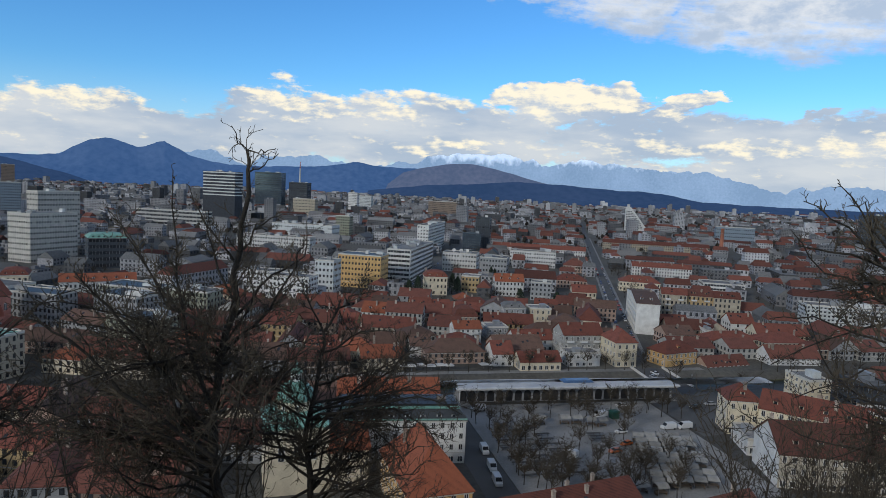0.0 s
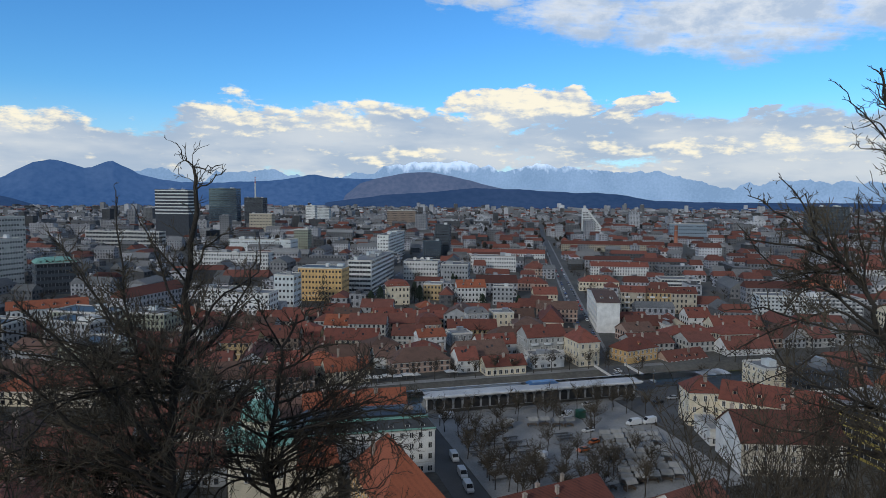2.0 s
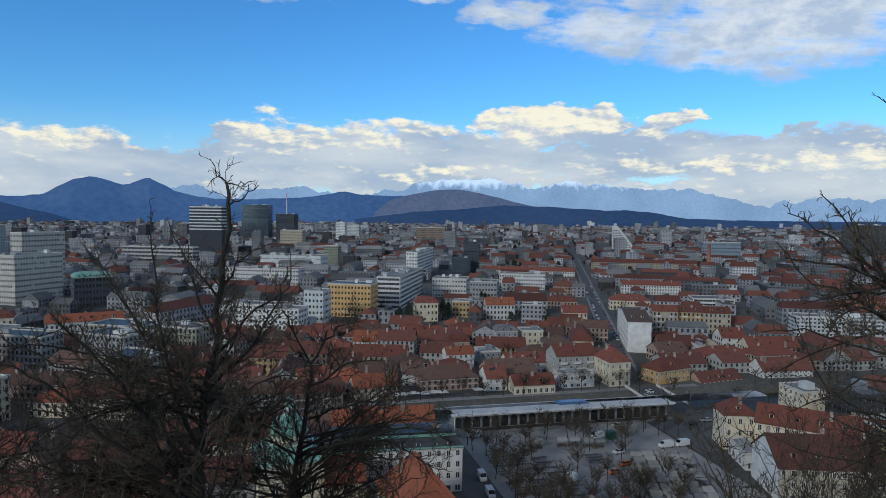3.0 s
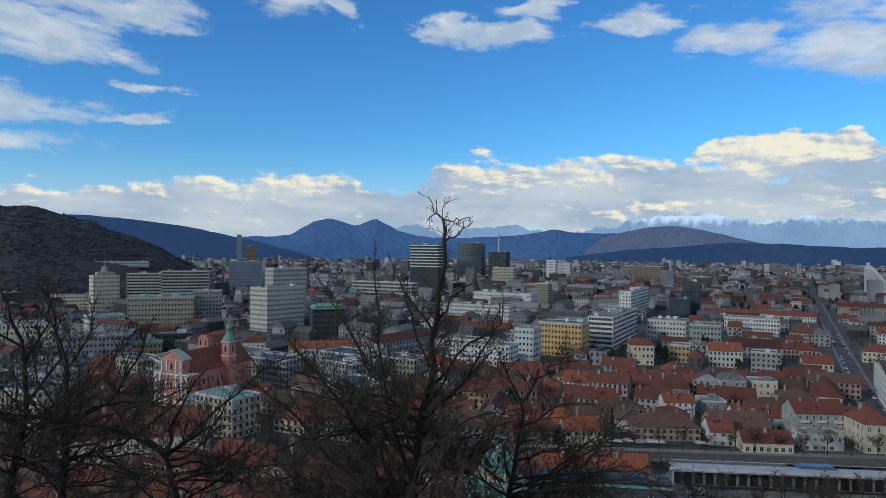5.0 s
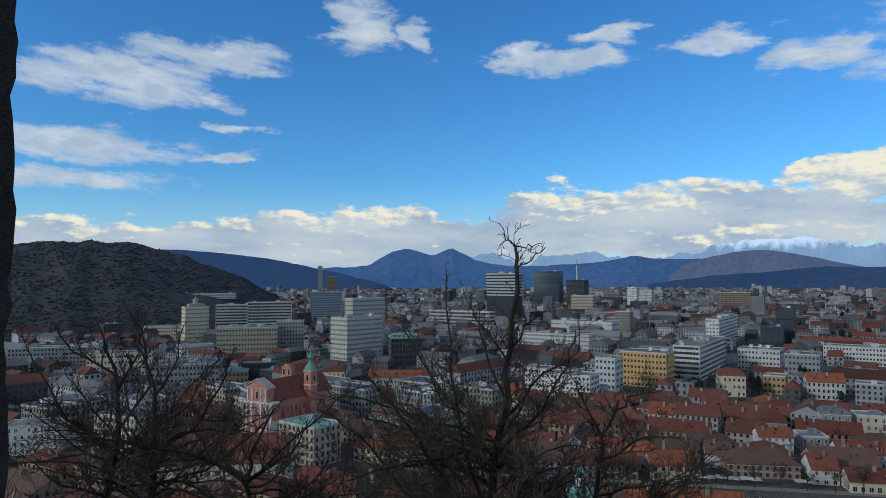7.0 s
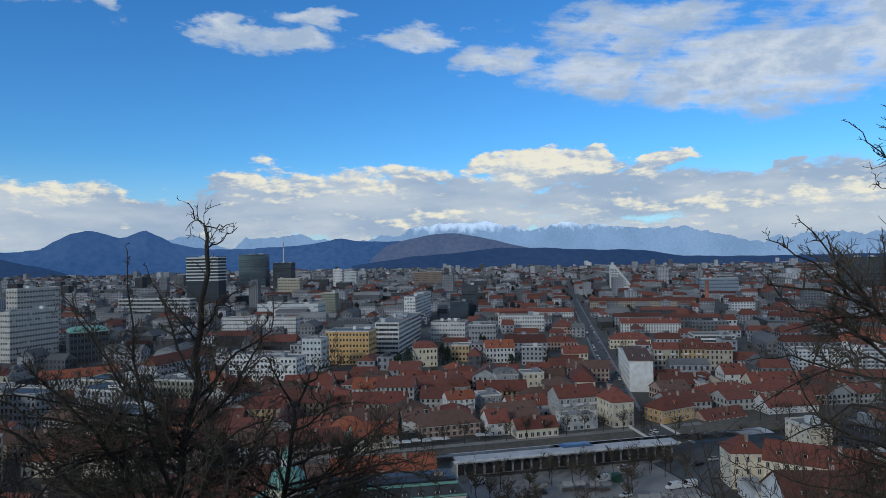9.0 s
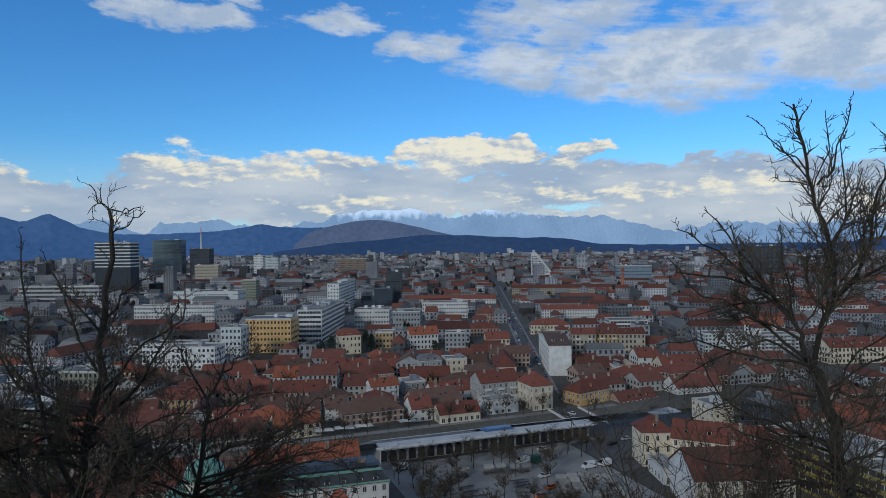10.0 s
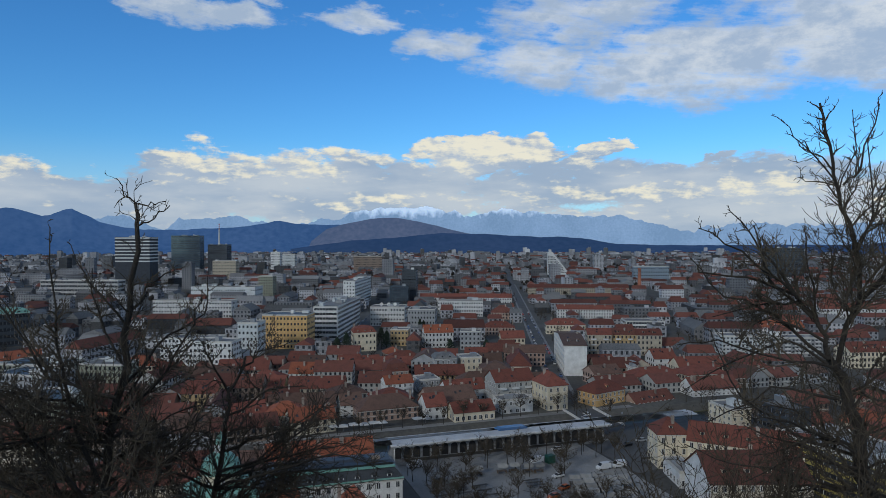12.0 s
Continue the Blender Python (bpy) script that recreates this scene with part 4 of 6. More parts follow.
building(-613, 1016, 96, 12, 9, 31, "flat", 1, "pale", "slate", 2, "long pale low house on the flank of the wooded hill", z=46)
building(-520, 1035, 40, 12, 8, 28, "gable", 3, "cream", "tile_dark", 2, "cream house under the wooded hill", z=30)

# ---- houses on the near side of the river ----
building(34.0, 140.0, 15.5, 27, 9.8, 6, "hip", 10.2, "yellow", "tile_orange", 4, "yellow house with a big orange hipped roof below the slope")
MANSARD = building(30.5, 179.5, 38.5, 17, 13, -4, "mansard", 4.2, "white", "dark_sheet", 4, "white palace with a copper-green mansard roof")
building(30.0, 199.0, 32, 12, 13, -4, "gable", 5, "white", "tile_orange", 3, "white palace wing with an orange tiled roof")
building(67.0, 134.0, 36, 14, 5.4, 12, "gable", 4.2, "cream", "tile", 2, "low house with a long red roof beside the market")
building(103.0, 125.0, 17, 13, 5.5, 14, "gable", 4.5, "white", "tile_dark", 2, "white low house with a dark red roof")
building(15.0, 165.0, 10.5, 12, 11, 8, "gable", 5, "cream", "tile_orange", 3, "narrow cream house with an orange gable roof")
building(151.5, 190.0, 11, 11, 12, -18, "hip", 5, "cream", "tile", 3, "cream school front with a red roof and skylights")
building(167.5, 172.5, 38, 13, 11, -47, "gable", 5, "cream", "tile", 3, "long school wing with a red roof and skylights")
SCHOOL = building(148.7, 147.6, 30, 19, 10, -18, "gable", 6.5, "beige", "tile_dark", 3, "school wing with a tall white gable and red roof")
bm = bmesh.new()
v = [bm.verts.new((-15.006 - q, y, z)) for q in (0.0, 0.05) for y, z in ((0.05, 0), (18.95, 0), (18.95, 9.7), (9.5, 16.2), (0.05, 9.7))]
bm.faces.new(v[:5])
bm.faces.new(v[5:][::-1])
for i in range(5):
    bm.faces.new((v[i], v[5 + i], v[5 + (i + 1) % 5], v[(i + 1) % 5]))
bmesh.ops.recalc_face_normals(bm, faces=bm.faces)
part("gable_wall", bm, WALLS["white"], SCHOOL, "plain white rendered gable")
building(144.0, 173.0, 6, 15, 5, -18, "flat", 0.6, "white", "slate", 1, "low white annex with a grey roof")
building(178.0, 148.0, 50, 24, 15, -94, "flat", 1, "mustard", "slate", 5, "mustard-yellow office block with ribbon windows")
building(214.0, 130.0, 40, 30, 10, -94, "flat", 1, "grey", "slate", 3, "grey hall with a wide flat roof and skylights")
building(-12.0, 205.0, 30, 14, 10, 5, "gable", 6, "cream", "tile_dark", 3, "cream seminary wing with a brown-red roof")
bm = bmesh.new()
box(bm, -17, 17, 2.7, 5.4, 16.3, 16.9)
part("skylight_strip", bm, M_DARK, MANSARD, "dark blue glazed roof strip")
bm = bmesh.new()
box(bm, -19.5, 19.5, -0.75, 0.2, 13.2, 13.5)
box(bm, -17.5, 17.5, 1.5, 2.6, 15.9, 16.35)
part("copper_gutter", bm, ROOFS["copper"], MANSARD, "green copper roof edge")


def domed_church(x, y):
    ob = thing("domed_church", pose(x, y, 0, 0, 0, 5), "pale church with a copper-green dome and lantern", "church")
    bm = bmesh.new()
    box(bm, -8, 8, -8, 8, 0, 17.5)
    part("wall", bm, WALLS["cream"], ob)
    bm = bmesh.new()
    prism(bm, [(-8.6, -8.6), (8.6, -8.6), (8.6, 8.6), (-8.6, 8.6)], 17.5, 20.5, [(-5, -5), (5, -5), (5, 5), (-5, 5)])
    part("roof", bm, ROOFS["copper"], ob)
    bm = bmesh.new()
    lathe(bm, [(4.7, 20.3), (4.7, 22.6), (5.1, 22.7), (5.1, 23.0)], 16)
    part("drum", bm, WALLS["cream"], ob)
    bm = bmesh.new()
    lathe(bm, [(5.0 * math.cos(a), 23.0 + 4.8 * math.sin(a)) for a in (0, 0.3, 0.6, 0.9, 1.15, 1.35)], 16)
    part("dome", bm, ROOFS["copper"], ob, smooth=True)
    bm = bmesh.new()
    lathe(bm, [(1.3, 27.5), (1.3, 29.8)], 10)
    part("lantern", bm, WALLS["white"], ob)
    bm = bmesh.new()
    lathe(bm, [(1.7, 29.8), (1.6, 30.4), (1.0, 31.3), (0.25, 31.9), (0.1, 33.0)], 12)
    part("lantern_cap", bm, ROOFS["copper"], ob, smooth=True)
    for i in range(8):
        a = 0.7854 * i
        place("window", window_mesh(0.8, 1.6, 0), ob, "", pose(4.72 * math.sin(a), -4.72 * math.cos(a), 20.6, 0, 0, 45 * i))
        place("lantern_window", window_mesh(0.6, 1.6, 0), ob, "", pose(1.32 * math.sin(a), -1.32 * math.cos(a), 27.9, 0, 0, 45 * i))
    for sx in (-4, 0, 4):
        place("window", window_mesh(1.6, 4.0, 1), ob, "", pose(sx, -8.004, 9))
        place("window", window_mesh(1.6, 4.0, 1), ob, "", pose(8.004, sx, 9, 0, 0, 90))
    TAKEN.append((x, y, 13))
    return ob


domed_church(1.0, 172.0)


def pink_church(x, y, rot):
    """A salmon-pink baroque church: a pilastered front, a long nave with buttresses, one belfry with a copper cap and a low bell gable."""
    ob = thing("pink_church", pose(x, y, 0, 0, 0, rot), "salmon-pink baroque church with a copper-capped belfry", "church")
    bm = bmesh.new()
    box(bm, -11, 11, 0, 5, 0, 18)
    box(bm, -7, 7, 0.2, 5, 18, 25)
    v = [bm.verts.new(p) for p in ((-7.6, 0.1, 25), (7.6, 0.1, 25), (0, 0.1, 29), (-7.6, 5, 25), (7.6, 5, 25), (0, 5, 29))]
    for q in ((0, 1, 2), (5, 4, 3), (0, 2, 5, 3), (2, 1, 4, 5), (1, 0, 3, 4)):
        bm.faces.new([v[k] for k in q])
    part("front_wall", bm, WALLS["pink"], ob)
    for px in (-10, -7, -3.2, 3.2, 7, 10):
        bm = bmesh.new()
        box(bm, px - 0.6, px + 0.6, -0.5, -0.003, 0.8, 16.4)
        box(bm, px - 0.85, px + 0.85, -0.65, -0.003, 16.4, 17.2)
        box(bm, px - 0.85, px + 0.85, -0.65, -0.003, 0, 0.8)
        part("pilaster", bm, M_MARBLE, ob)
    for px in (-6.2, -3.0, 3.0, 6.2):
        bm = bmesh.new()
        box(bm, px - 0.45, px + 0.45, -0.2, 0.19, 18.5, 24.4)
        part("pilaster", bm, M_MARBLE, ob)
    bm = bmesh.new()
    box(bm, -11.6, 11.6, -0.9, 5.4, 17.4, 18.2)
    part("cornice", bm, M_MARBLE, ob)
    bm = bmesh.new()
    box(bm, -7.9, 7.9, -0.4, 5.2, 24.6, 25.0)
    for s in (-1, 1):
        a = [bm.verts.new(p) for p in ((s * 8.1, -0.4, 25.0), (0, -0.4, 29.3), (0, 5.2, 29.3), (s * 8.1, 5.2, 25.0), (s * 8.1, -0.4, 25.4), (0, -0.4, 29.7), (0, 5.2, 29.7), (s * 8.1, 5.2, 25.4))]
        for i in ((0, 3, 2, 1), (4, 5, 6, 7), (0, 1, 5, 4), (1, 2, 6, 5), (2, 3, 7, 6), (3, 0, 4, 7)):
            bm.faces.new([a[q] for q in (i if s < 0 else i[::-1])])
    part("pediment", bm, WALLS["stone"], ob)
    bm = bmesh.new()
    box(bm, -8.5, 8.5, 5, 48, 0, 18.5)
    box(bm, -11, 11, 5, 46, 0, 9)
    part("nave_wall", bm, WALLS["pink"], ob)
    bm = bmesh.new()
    for s in (-1, 1):
        pts = ((s * 9.1, 18.1), (0, 27.5), (0, 27.9), (s * 9.1, 18.5))
        a = [bm.verts.new((px, 4.6, pz)) for px, pz in pts]
        b = [bm.verts.new((px, 48.5, pz)) for px, pz in pts]
        for i in range(4):
            bm.faces.new((a[i], b[i], b[(i + 1) % 4], a[(i + 1) % 4]))
        bm.faces.new(a)
        bm.faces.new(b[::-1])
    bmesh.ops.recalc_face_normals(bm, faces=bm.faces)
    part("roof", bm, ROOFS["tile"], ob)
    for i in range(6):
        yy = 10 + i * 6.3
        bm = bmesh.new()
        v = [bm.verts.new(p) for p in ((8.5, yy - 0.4, 9), (11, yy - 0.4, 9), (11, yy - 0.4, 10), (8.5, yy - 0.4, 15.5), (8.5, yy + 0.4, 9), (11, yy + 0.4, 9), (11, yy + 0.4, 10), (8.5, yy + 0.4, 15.5))]
        for q in ((0, 1, 2, 3), (7, 6, 5, 4), (1, 5, 6, 2), (2, 6, 7, 3), (0, 4, 5, 1), (0, 3, 7, 4)):
            bm.faces.new([v[k] for k in q])
        part("buttress", bm, WALLS["pink"], ob)
        place("window", window_mesh(1.8, 3.4, 1), ob, "", pose(8.504, yy + 3.1, 11, 0, 0, 90))
        place("window", window_mesh(1.4, 2.6, 1), ob, "", pose(11.004, yy + 3.1, 4, 0, 0, 90))
    for px in (-5, 0, 5):
        place("window", window_mesh(1.6, 3.2, 1), ob, "", pose(px, -0.004, 11))
    place("portal", window_mesh(2.6, 5.0, 1), ob, "dark arched portal", pose(0, -0.004, 0.2))
    place("niche", window_mesh(1.8, 3.6, 0), ob, "", pose(0, 0.196, 19.5))
    bm = bmesh.new()
    box(bm, -12, -5, 30, 33, 0, 31.0)
    box(bm, -12.4, -4.6, 29.7, 33.3, 31.0, 31.5)
    box(bm, -10.6, -6.4, 30.2, 32.8, 31.5, 32.7)
    gable = part("bell_gable", bm, WALLS["pink"], ob)
    for gx in (-10.3, -6.7):
        place("belfry_window", window_mesh(1.6, 3.4, 0), gable, "", pose(gx, 29.996, 27.0))
    for tx in (9.5,):
        tower = bmesh.new()
        box(tower, tx - 2.5, tx + 2.5, 27, 32, 0, 31)
        belfry = part("belfry", tower, WALLS["pink"], ob)
        bm = bmesh.new()
        for zz in (23.2, 30.6):
            box(bm, tx - 2.9, tx + 2.9, 26.6, 32.4, zz, zz + 0.5)
        part("belfry_cornice", bm, M_MARBLE, belfry)
        bm = bmesh.new()
        lathe(bm, [(3.3, 31.1), (3.1, 32.2), (2.2, 33.8), (1.35, 34.6), (1.2, 37.2), (1.75, 37.4), (1.5, 38.6), (0.5, 39.8), (0.25, 41.0), (0.45, 41.6), (0.06, 42.0), (0.05, 44.0)], 12, tx, 29.5)
        part("belfry_cap", bm, ROOFS["copper"], belfry, "green copper onion cap", smooth=True)
        for m in (pose(tx, 26.996, 25.2), pose(tx + 2.504, 29.5, 25.2, 0, 0, 90), pose(tx - 2.504, 29.5, 25.2, 0, 0, -90)):
            place("belfry_window", window_mesh(1.6, 3.6, 0), belfry, "", m)
    for i in range(6):
        p = pose(x, y, 0, 0, 0, rot) @ Vector((0, 4 + 8 * i, 0))
        TAKEN.append((p.x, p.y, 14))
    TAKEN.extend(((-150, 286, 20), (-132, 296, 14), (-128, 318, 10)))
    return ob


pink_church(-158.0, 309.0, -19)


def sail_building(x, y, w, d, h, rot):
    """A wedge-shaped white block whose far side slopes to the ground."""
    ob = thing("wedge_tower", pose(x, y, 0, 0, 0, rot), "white wedge-shaped office tower with a sloping dark side", "building")
    ring = ((-w / 2, 6), (w / 2, 6), (w / 2 - 3, 14), (-w / 2 + w * 0.22, h), (-w / 2, h))
    bm = bmesh.new()
    a = [bm.verts.new((px, 0, pz)) for px, pz in ring]
    b = [bm.verts.new((px, d, pz)) for px, pz in ring]
    for i in range(5):
        bm.faces.new((a[i], b[i], b[(i + 1) % 5], a[(i + 1) % 5])).material_index = 1 if i == 2 else 0
    bm.faces.new(a)
    bm.faces.new(b[::-1])
    bmesh.ops.recalc_face_normals(bm, faces=bm.faces)
    part("shell", bm, (WALLS["white"], M_METAL), ob)
    bm = bmesh.new()
    box(bm, -w / 2 + 2, w / 2 - 2, 2, d - 2, 0, 6)
    part("base", bm, WALLS["dark"], ob)
    n = int((h - 14) / 3.6)
    for f in range(n):
        z0 = 10 + f * 3.6
        right = w / 2 - 3 - (w * 0.78 - 3) * max(0.0, (z0 - 12) / (h - 14)) - 1.5
        if right < -w / 2 + 3:
            continue
        bm = bmesh.new()
        k = max(1, int((right + w / 2 - 1.5) / 3))
        for i in range(k):
            px = -w / 2 + 1.5 + i * 3
            box(bm, px, px + 1.9, -0.1, -0.004, z0, z0 + 1.9)
        tagged(part("window_row", bm, M_GLASS, ob), kind="stuff")
    for q in (0.0, 0.33, 0.66):
        bm = bmesh.new()
        v = [bm.verts.new(p) for yy in (d * q + 0.3, d * q + d * 0.16) for p in ((w / 2 - 2.7, yy, 14.4), (-w / 2 + w * 0.22 + 0.3, yy, h + 0.4), (-w / 2 + w * 0.22, yy, h), (w / 2 - 3, yy, 14))]
        for i in ((0, 1, 2, 3), (7, 6, 5, 4), (0, 4, 5, 1), (1, 5, 6, 2), (2, 6, 7, 3), (3, 7, 4, 0)):
            bm.faces.new([v[k] for k in i])
        part("slope_rib", bm, M_BAND, ob)
    TAKEN.append((x, y, w * 0.7))
    return ob


sail_building(712.0, 1282.0, 46, 34, 56, -26)


def chimney_stack(x, y, h):
    ob = thing("factory_chimney", pose(x, y, 0), "tall round brick factory chimney", "chimney")
    bm = bmesh.new()
    lathe(bm, [(3.6, 0), (3.6, 3), (3.1, 3.2), (2.3, h - 1.4), (2.7, h - 1.2), (2.7, h - 0.5), (2.3, h)], 14)
    part("shaft", bm, WALLS["brick"], ob, smooth=True)
    bm = bmesh.new()
    lathe(bm, [(2.5, h * 0.8), (2.6, h * 0.8 + 0.3), (2.45, h * 0.8 + 0.6)], 14)
    part("iron_band", bm, M_METAL, ob)
    return ob


chimney_stack(609.0, 845.0, 39)


def owner(words):
    return next(o for o in scene.objects if o.parent is None and o.get("label", "").startswith(words))


# what stands on the roofs
tower = owner("dark office tower that carries")
bm = bmesh.new()
hz = 74.0
lathe(bm, [(3.2, hz), (3.0, hz + 2), (1.8, hz + 2.2), (1.6, hz + 20), (1.3, hz + 34)], 8, 0, 10)
mast = part("mast", bm, M_FRAME, tower, "white lattice radio mast")
for i in range(3):
    bm = bmesh.new()
    lathe(bm, [(1.35 - 0.1 * i, hz + 34 + i * 5), (1.3 - 0.1 * i, hz + 36.5 + i * 5)], 8, 0, 10)
    part("red_band", bm, surf("signal_red", (0.4, 0.05, 0.03), (0.5, 0.07, 0.05), 0.6, 1, 5, 0, 0), mast)
bm = bmesh.new()
lathe(bm, [(1.1, hz + 34), (0.5, hz + 47.5)], 8, 0, 10)
part("mast_tip", bm, M_FRAME, mast)
studio = owner("white studio building")
for dx in (-6, 1, 7):
    bm = bmesh.new()
    lathe(bm, [(0.2, 0), (1.1, 0.25), (1.7, 0.8), (1.75, 0.8), (1.1, 0.4), (0.1, 0.15)], 14)
    part("satellite_dish", bm, M_FRAME, studio, "white satellite dish", at=pose(dx, 3.5, 20.2, 62, 0, 0))
    bm = bmesh.new()
    lathe(bm, [(0.35, 17.9), (0.25, 20.3)], 8, dx, 3.7)
    part("dish_stand", bm, M_METAL, studio)
sky = owner("cream early high-rise")
hz = 44.9
bm = bmesh.new()
box(bm, -9, 9, 3, 14, hz, hz + 4)
part("upper_storey", bm, WALLS["beige"], sky)
bm = bmesh.new()
lathe(bm, [(6.0, hz + 4), (6.0, hz + 4.6), (3.2, hz + 4.8), (3.2, hz + 9), (3.8, hz + 9.2), (3.8, hz + 9.7), (1.2, hz + 11), (0.2, hz + 12), (0.1, hz + 20)], 14, 0, 8.5)
part("lantern", bm, WALLS["beige"], sky, "round colonnaded lantern", smooth=False)
stone = owner("beige stone block")
for dx in (-16, 0, 16):
    bm = bmesh.new()
    lathe(bm, [(4, 29), (4, 30.6), (3.6, 31.4), (2, 32.4), (0.3, 32.8)], 12, dx, 7)
    part("copper_turret", bm, ROOFS["copper"], stone, "green copper roof turret", smooth=True)

# rough wall corner close beside the eye
bm = bmesh.new()
M_RUBBLE = surf("castle_rubble", (0.010, 0.010, 0.010), (0.035, 0.033, 0.030), 0.95, 6.0, 30.0, 0.9, 0.3)
edge = Vector((-0.03, 0.18, 0)) + Vector((math.sin(radians(-44.95)), math.cos(radians(-44.95)), 0)) * 6.5
out = Vector((math.sin(radians(-135)), math.cos(radians(-135)), 0))
back = Vector((math.sin(radians(-50)), math.cos(radians(-50)), 0))
rng = random.Random(3)
cols = []
for u in range(7):
    col = []
    for k in range(60):
        p = edge + (out * 0.5 * u if u < 4 else out * 1.5 + back * 0.5 * (u - 3))
        bulge = 0.045 * noise.fractal((k * 0.31, u * 0.7, 1), 1, 2, 4) + rng.gauss(0, 0.012)
        col.append(bm.verts.new((p.x + 0.7 * bulge, p.y + 0.7 * bulge, 74.5 + k * 0.16)))
    cols.append(col)
back_col = [bm.verts.new((edge.x + back.x * 1.6, edge.y + back.y * 1.6, 74.5 + k * 0.16)) for k in range(60)]
cols = [back_col] + cols
for a, b in zip(cols, cols[1:]):
    for k in range(59):
        bm.faces.new((a[k], a[k + 1], b[k + 1], b[k]))
tagged(part("wall_castle", bm, M_RUBBLE), "dark rough rubble wall corner of the castle", "wall", "", "structure")

# ---- streets, market square and bridge ----
def slab(name, ring, z0, z1, material, label, category, kind="structure"):
    bm = bmesh.new()
    prism(bm, ring, z0, z1)
    bmesh.ops.recalc_face_normals(bm, faces=bm.faces)
    return tagged(part(name, bm, material), label, category, "", kind)


def strip(p, heading, along0, along1, width):
    ux, uy = math.sin(radians(heading)), math.cos(radians(heading))
    return [(p[0] + ux * a + uy * s * width / 2, p[1] + uy * a - ux * s * width / 2) for a, s in ((along0, -1), (along0, 1), (along1, 1), (along1, -1))]


slab("pavement", [(60, 147), (134, 147), (136, 224), (60, 224)], -0.1, 0.14, M_PAVING, "grey stone paving of the market square", "pavement")
slab("road", [(50, 140), (59.6, 140), (59.6, 242.5), (50, 242.5)], -0.1, 0.05, M_ASPHALT, "grey asphalt lane beside the market", "road")
slab("road_1", [(137, 190), (172, 196), (172, 240), (166, 242.5), (146, 242.5), (137, 224)], -0.1, 0.05, M_ASPHALT, "asphalt road at the bridge head", "road")
slab("road_2", strip((163, 283), 23.3, 6, 1500, 9), -0.1, 0.06, M_ASPHALT, "long straight asphalt street", "road")
slab("road_3", strip((95, 500), 20, 0, 900, 22), -0.1, 0.06, M_ASPHALT, "wide asphalt avenue", "road")
slab("road_4", [(-60, 267.6), (190, 267.6), (190, 271.8), (-60, 271.8)], -0.1, 0.06, M_PAVING, "paved quay along the river", "pavement")
for s in (-1, 1):
    slab("pavement_%d" % (2 + s), strip((163 + s * 5.4 * math.cos(radians(23.3)), 283 - s * 5.4 * math.sin(radians(23.3))), 23.3, 8, 900, 1.7), -0.1, 0.2, M_PAVING, "raised street pavement with kerb", "pavement")
slab("road_5", [(60.5, 224.5), (146, 224.5), (146, 227), (60.5, 227)], -0.1, 0.16, M_PAVING, "paved strip before the market hall", "pavement")

bridge = thing("bridge", pose(160.5, 257, 0, 0, 0, -6), "stone bridge with pale parapets over the river", "bridge")
bm = bmesh.new()
box(bm, -8, 8, -15, 15, -0.9, 0.12)
part("deck", bm, M_ASPHALT, bridge)
for s in (-8, 7.4):
    bm = bmesh.new()
    box(bm, s, s + 0.6, -15, 15, 0.12, 1.1)
    part("parapet", bm, M_MARBLE, bridge)
for s in (-15, 13.8):
    bm = bmesh.new()
    box(bm, -8, 8, s, s + 1.2, -5.6, -0.9)
    part("abutment", bm, M_MARBLE, bridge)
for sx in (-7.7, 7.7):
    for sy in (-13, 13):
        bm = bmesh.new()
        lathe(bm, [(0.35, 1.1), (0.25, 1.5), (0.12, 1.7), (0.10, 4.6), (0.3, 4.7), (0.32, 5.2), (0.05, 5.6)], 8, sx, sy)
        part("lamp_post", bm, M_METAL, bridge, "bridge lamp post")


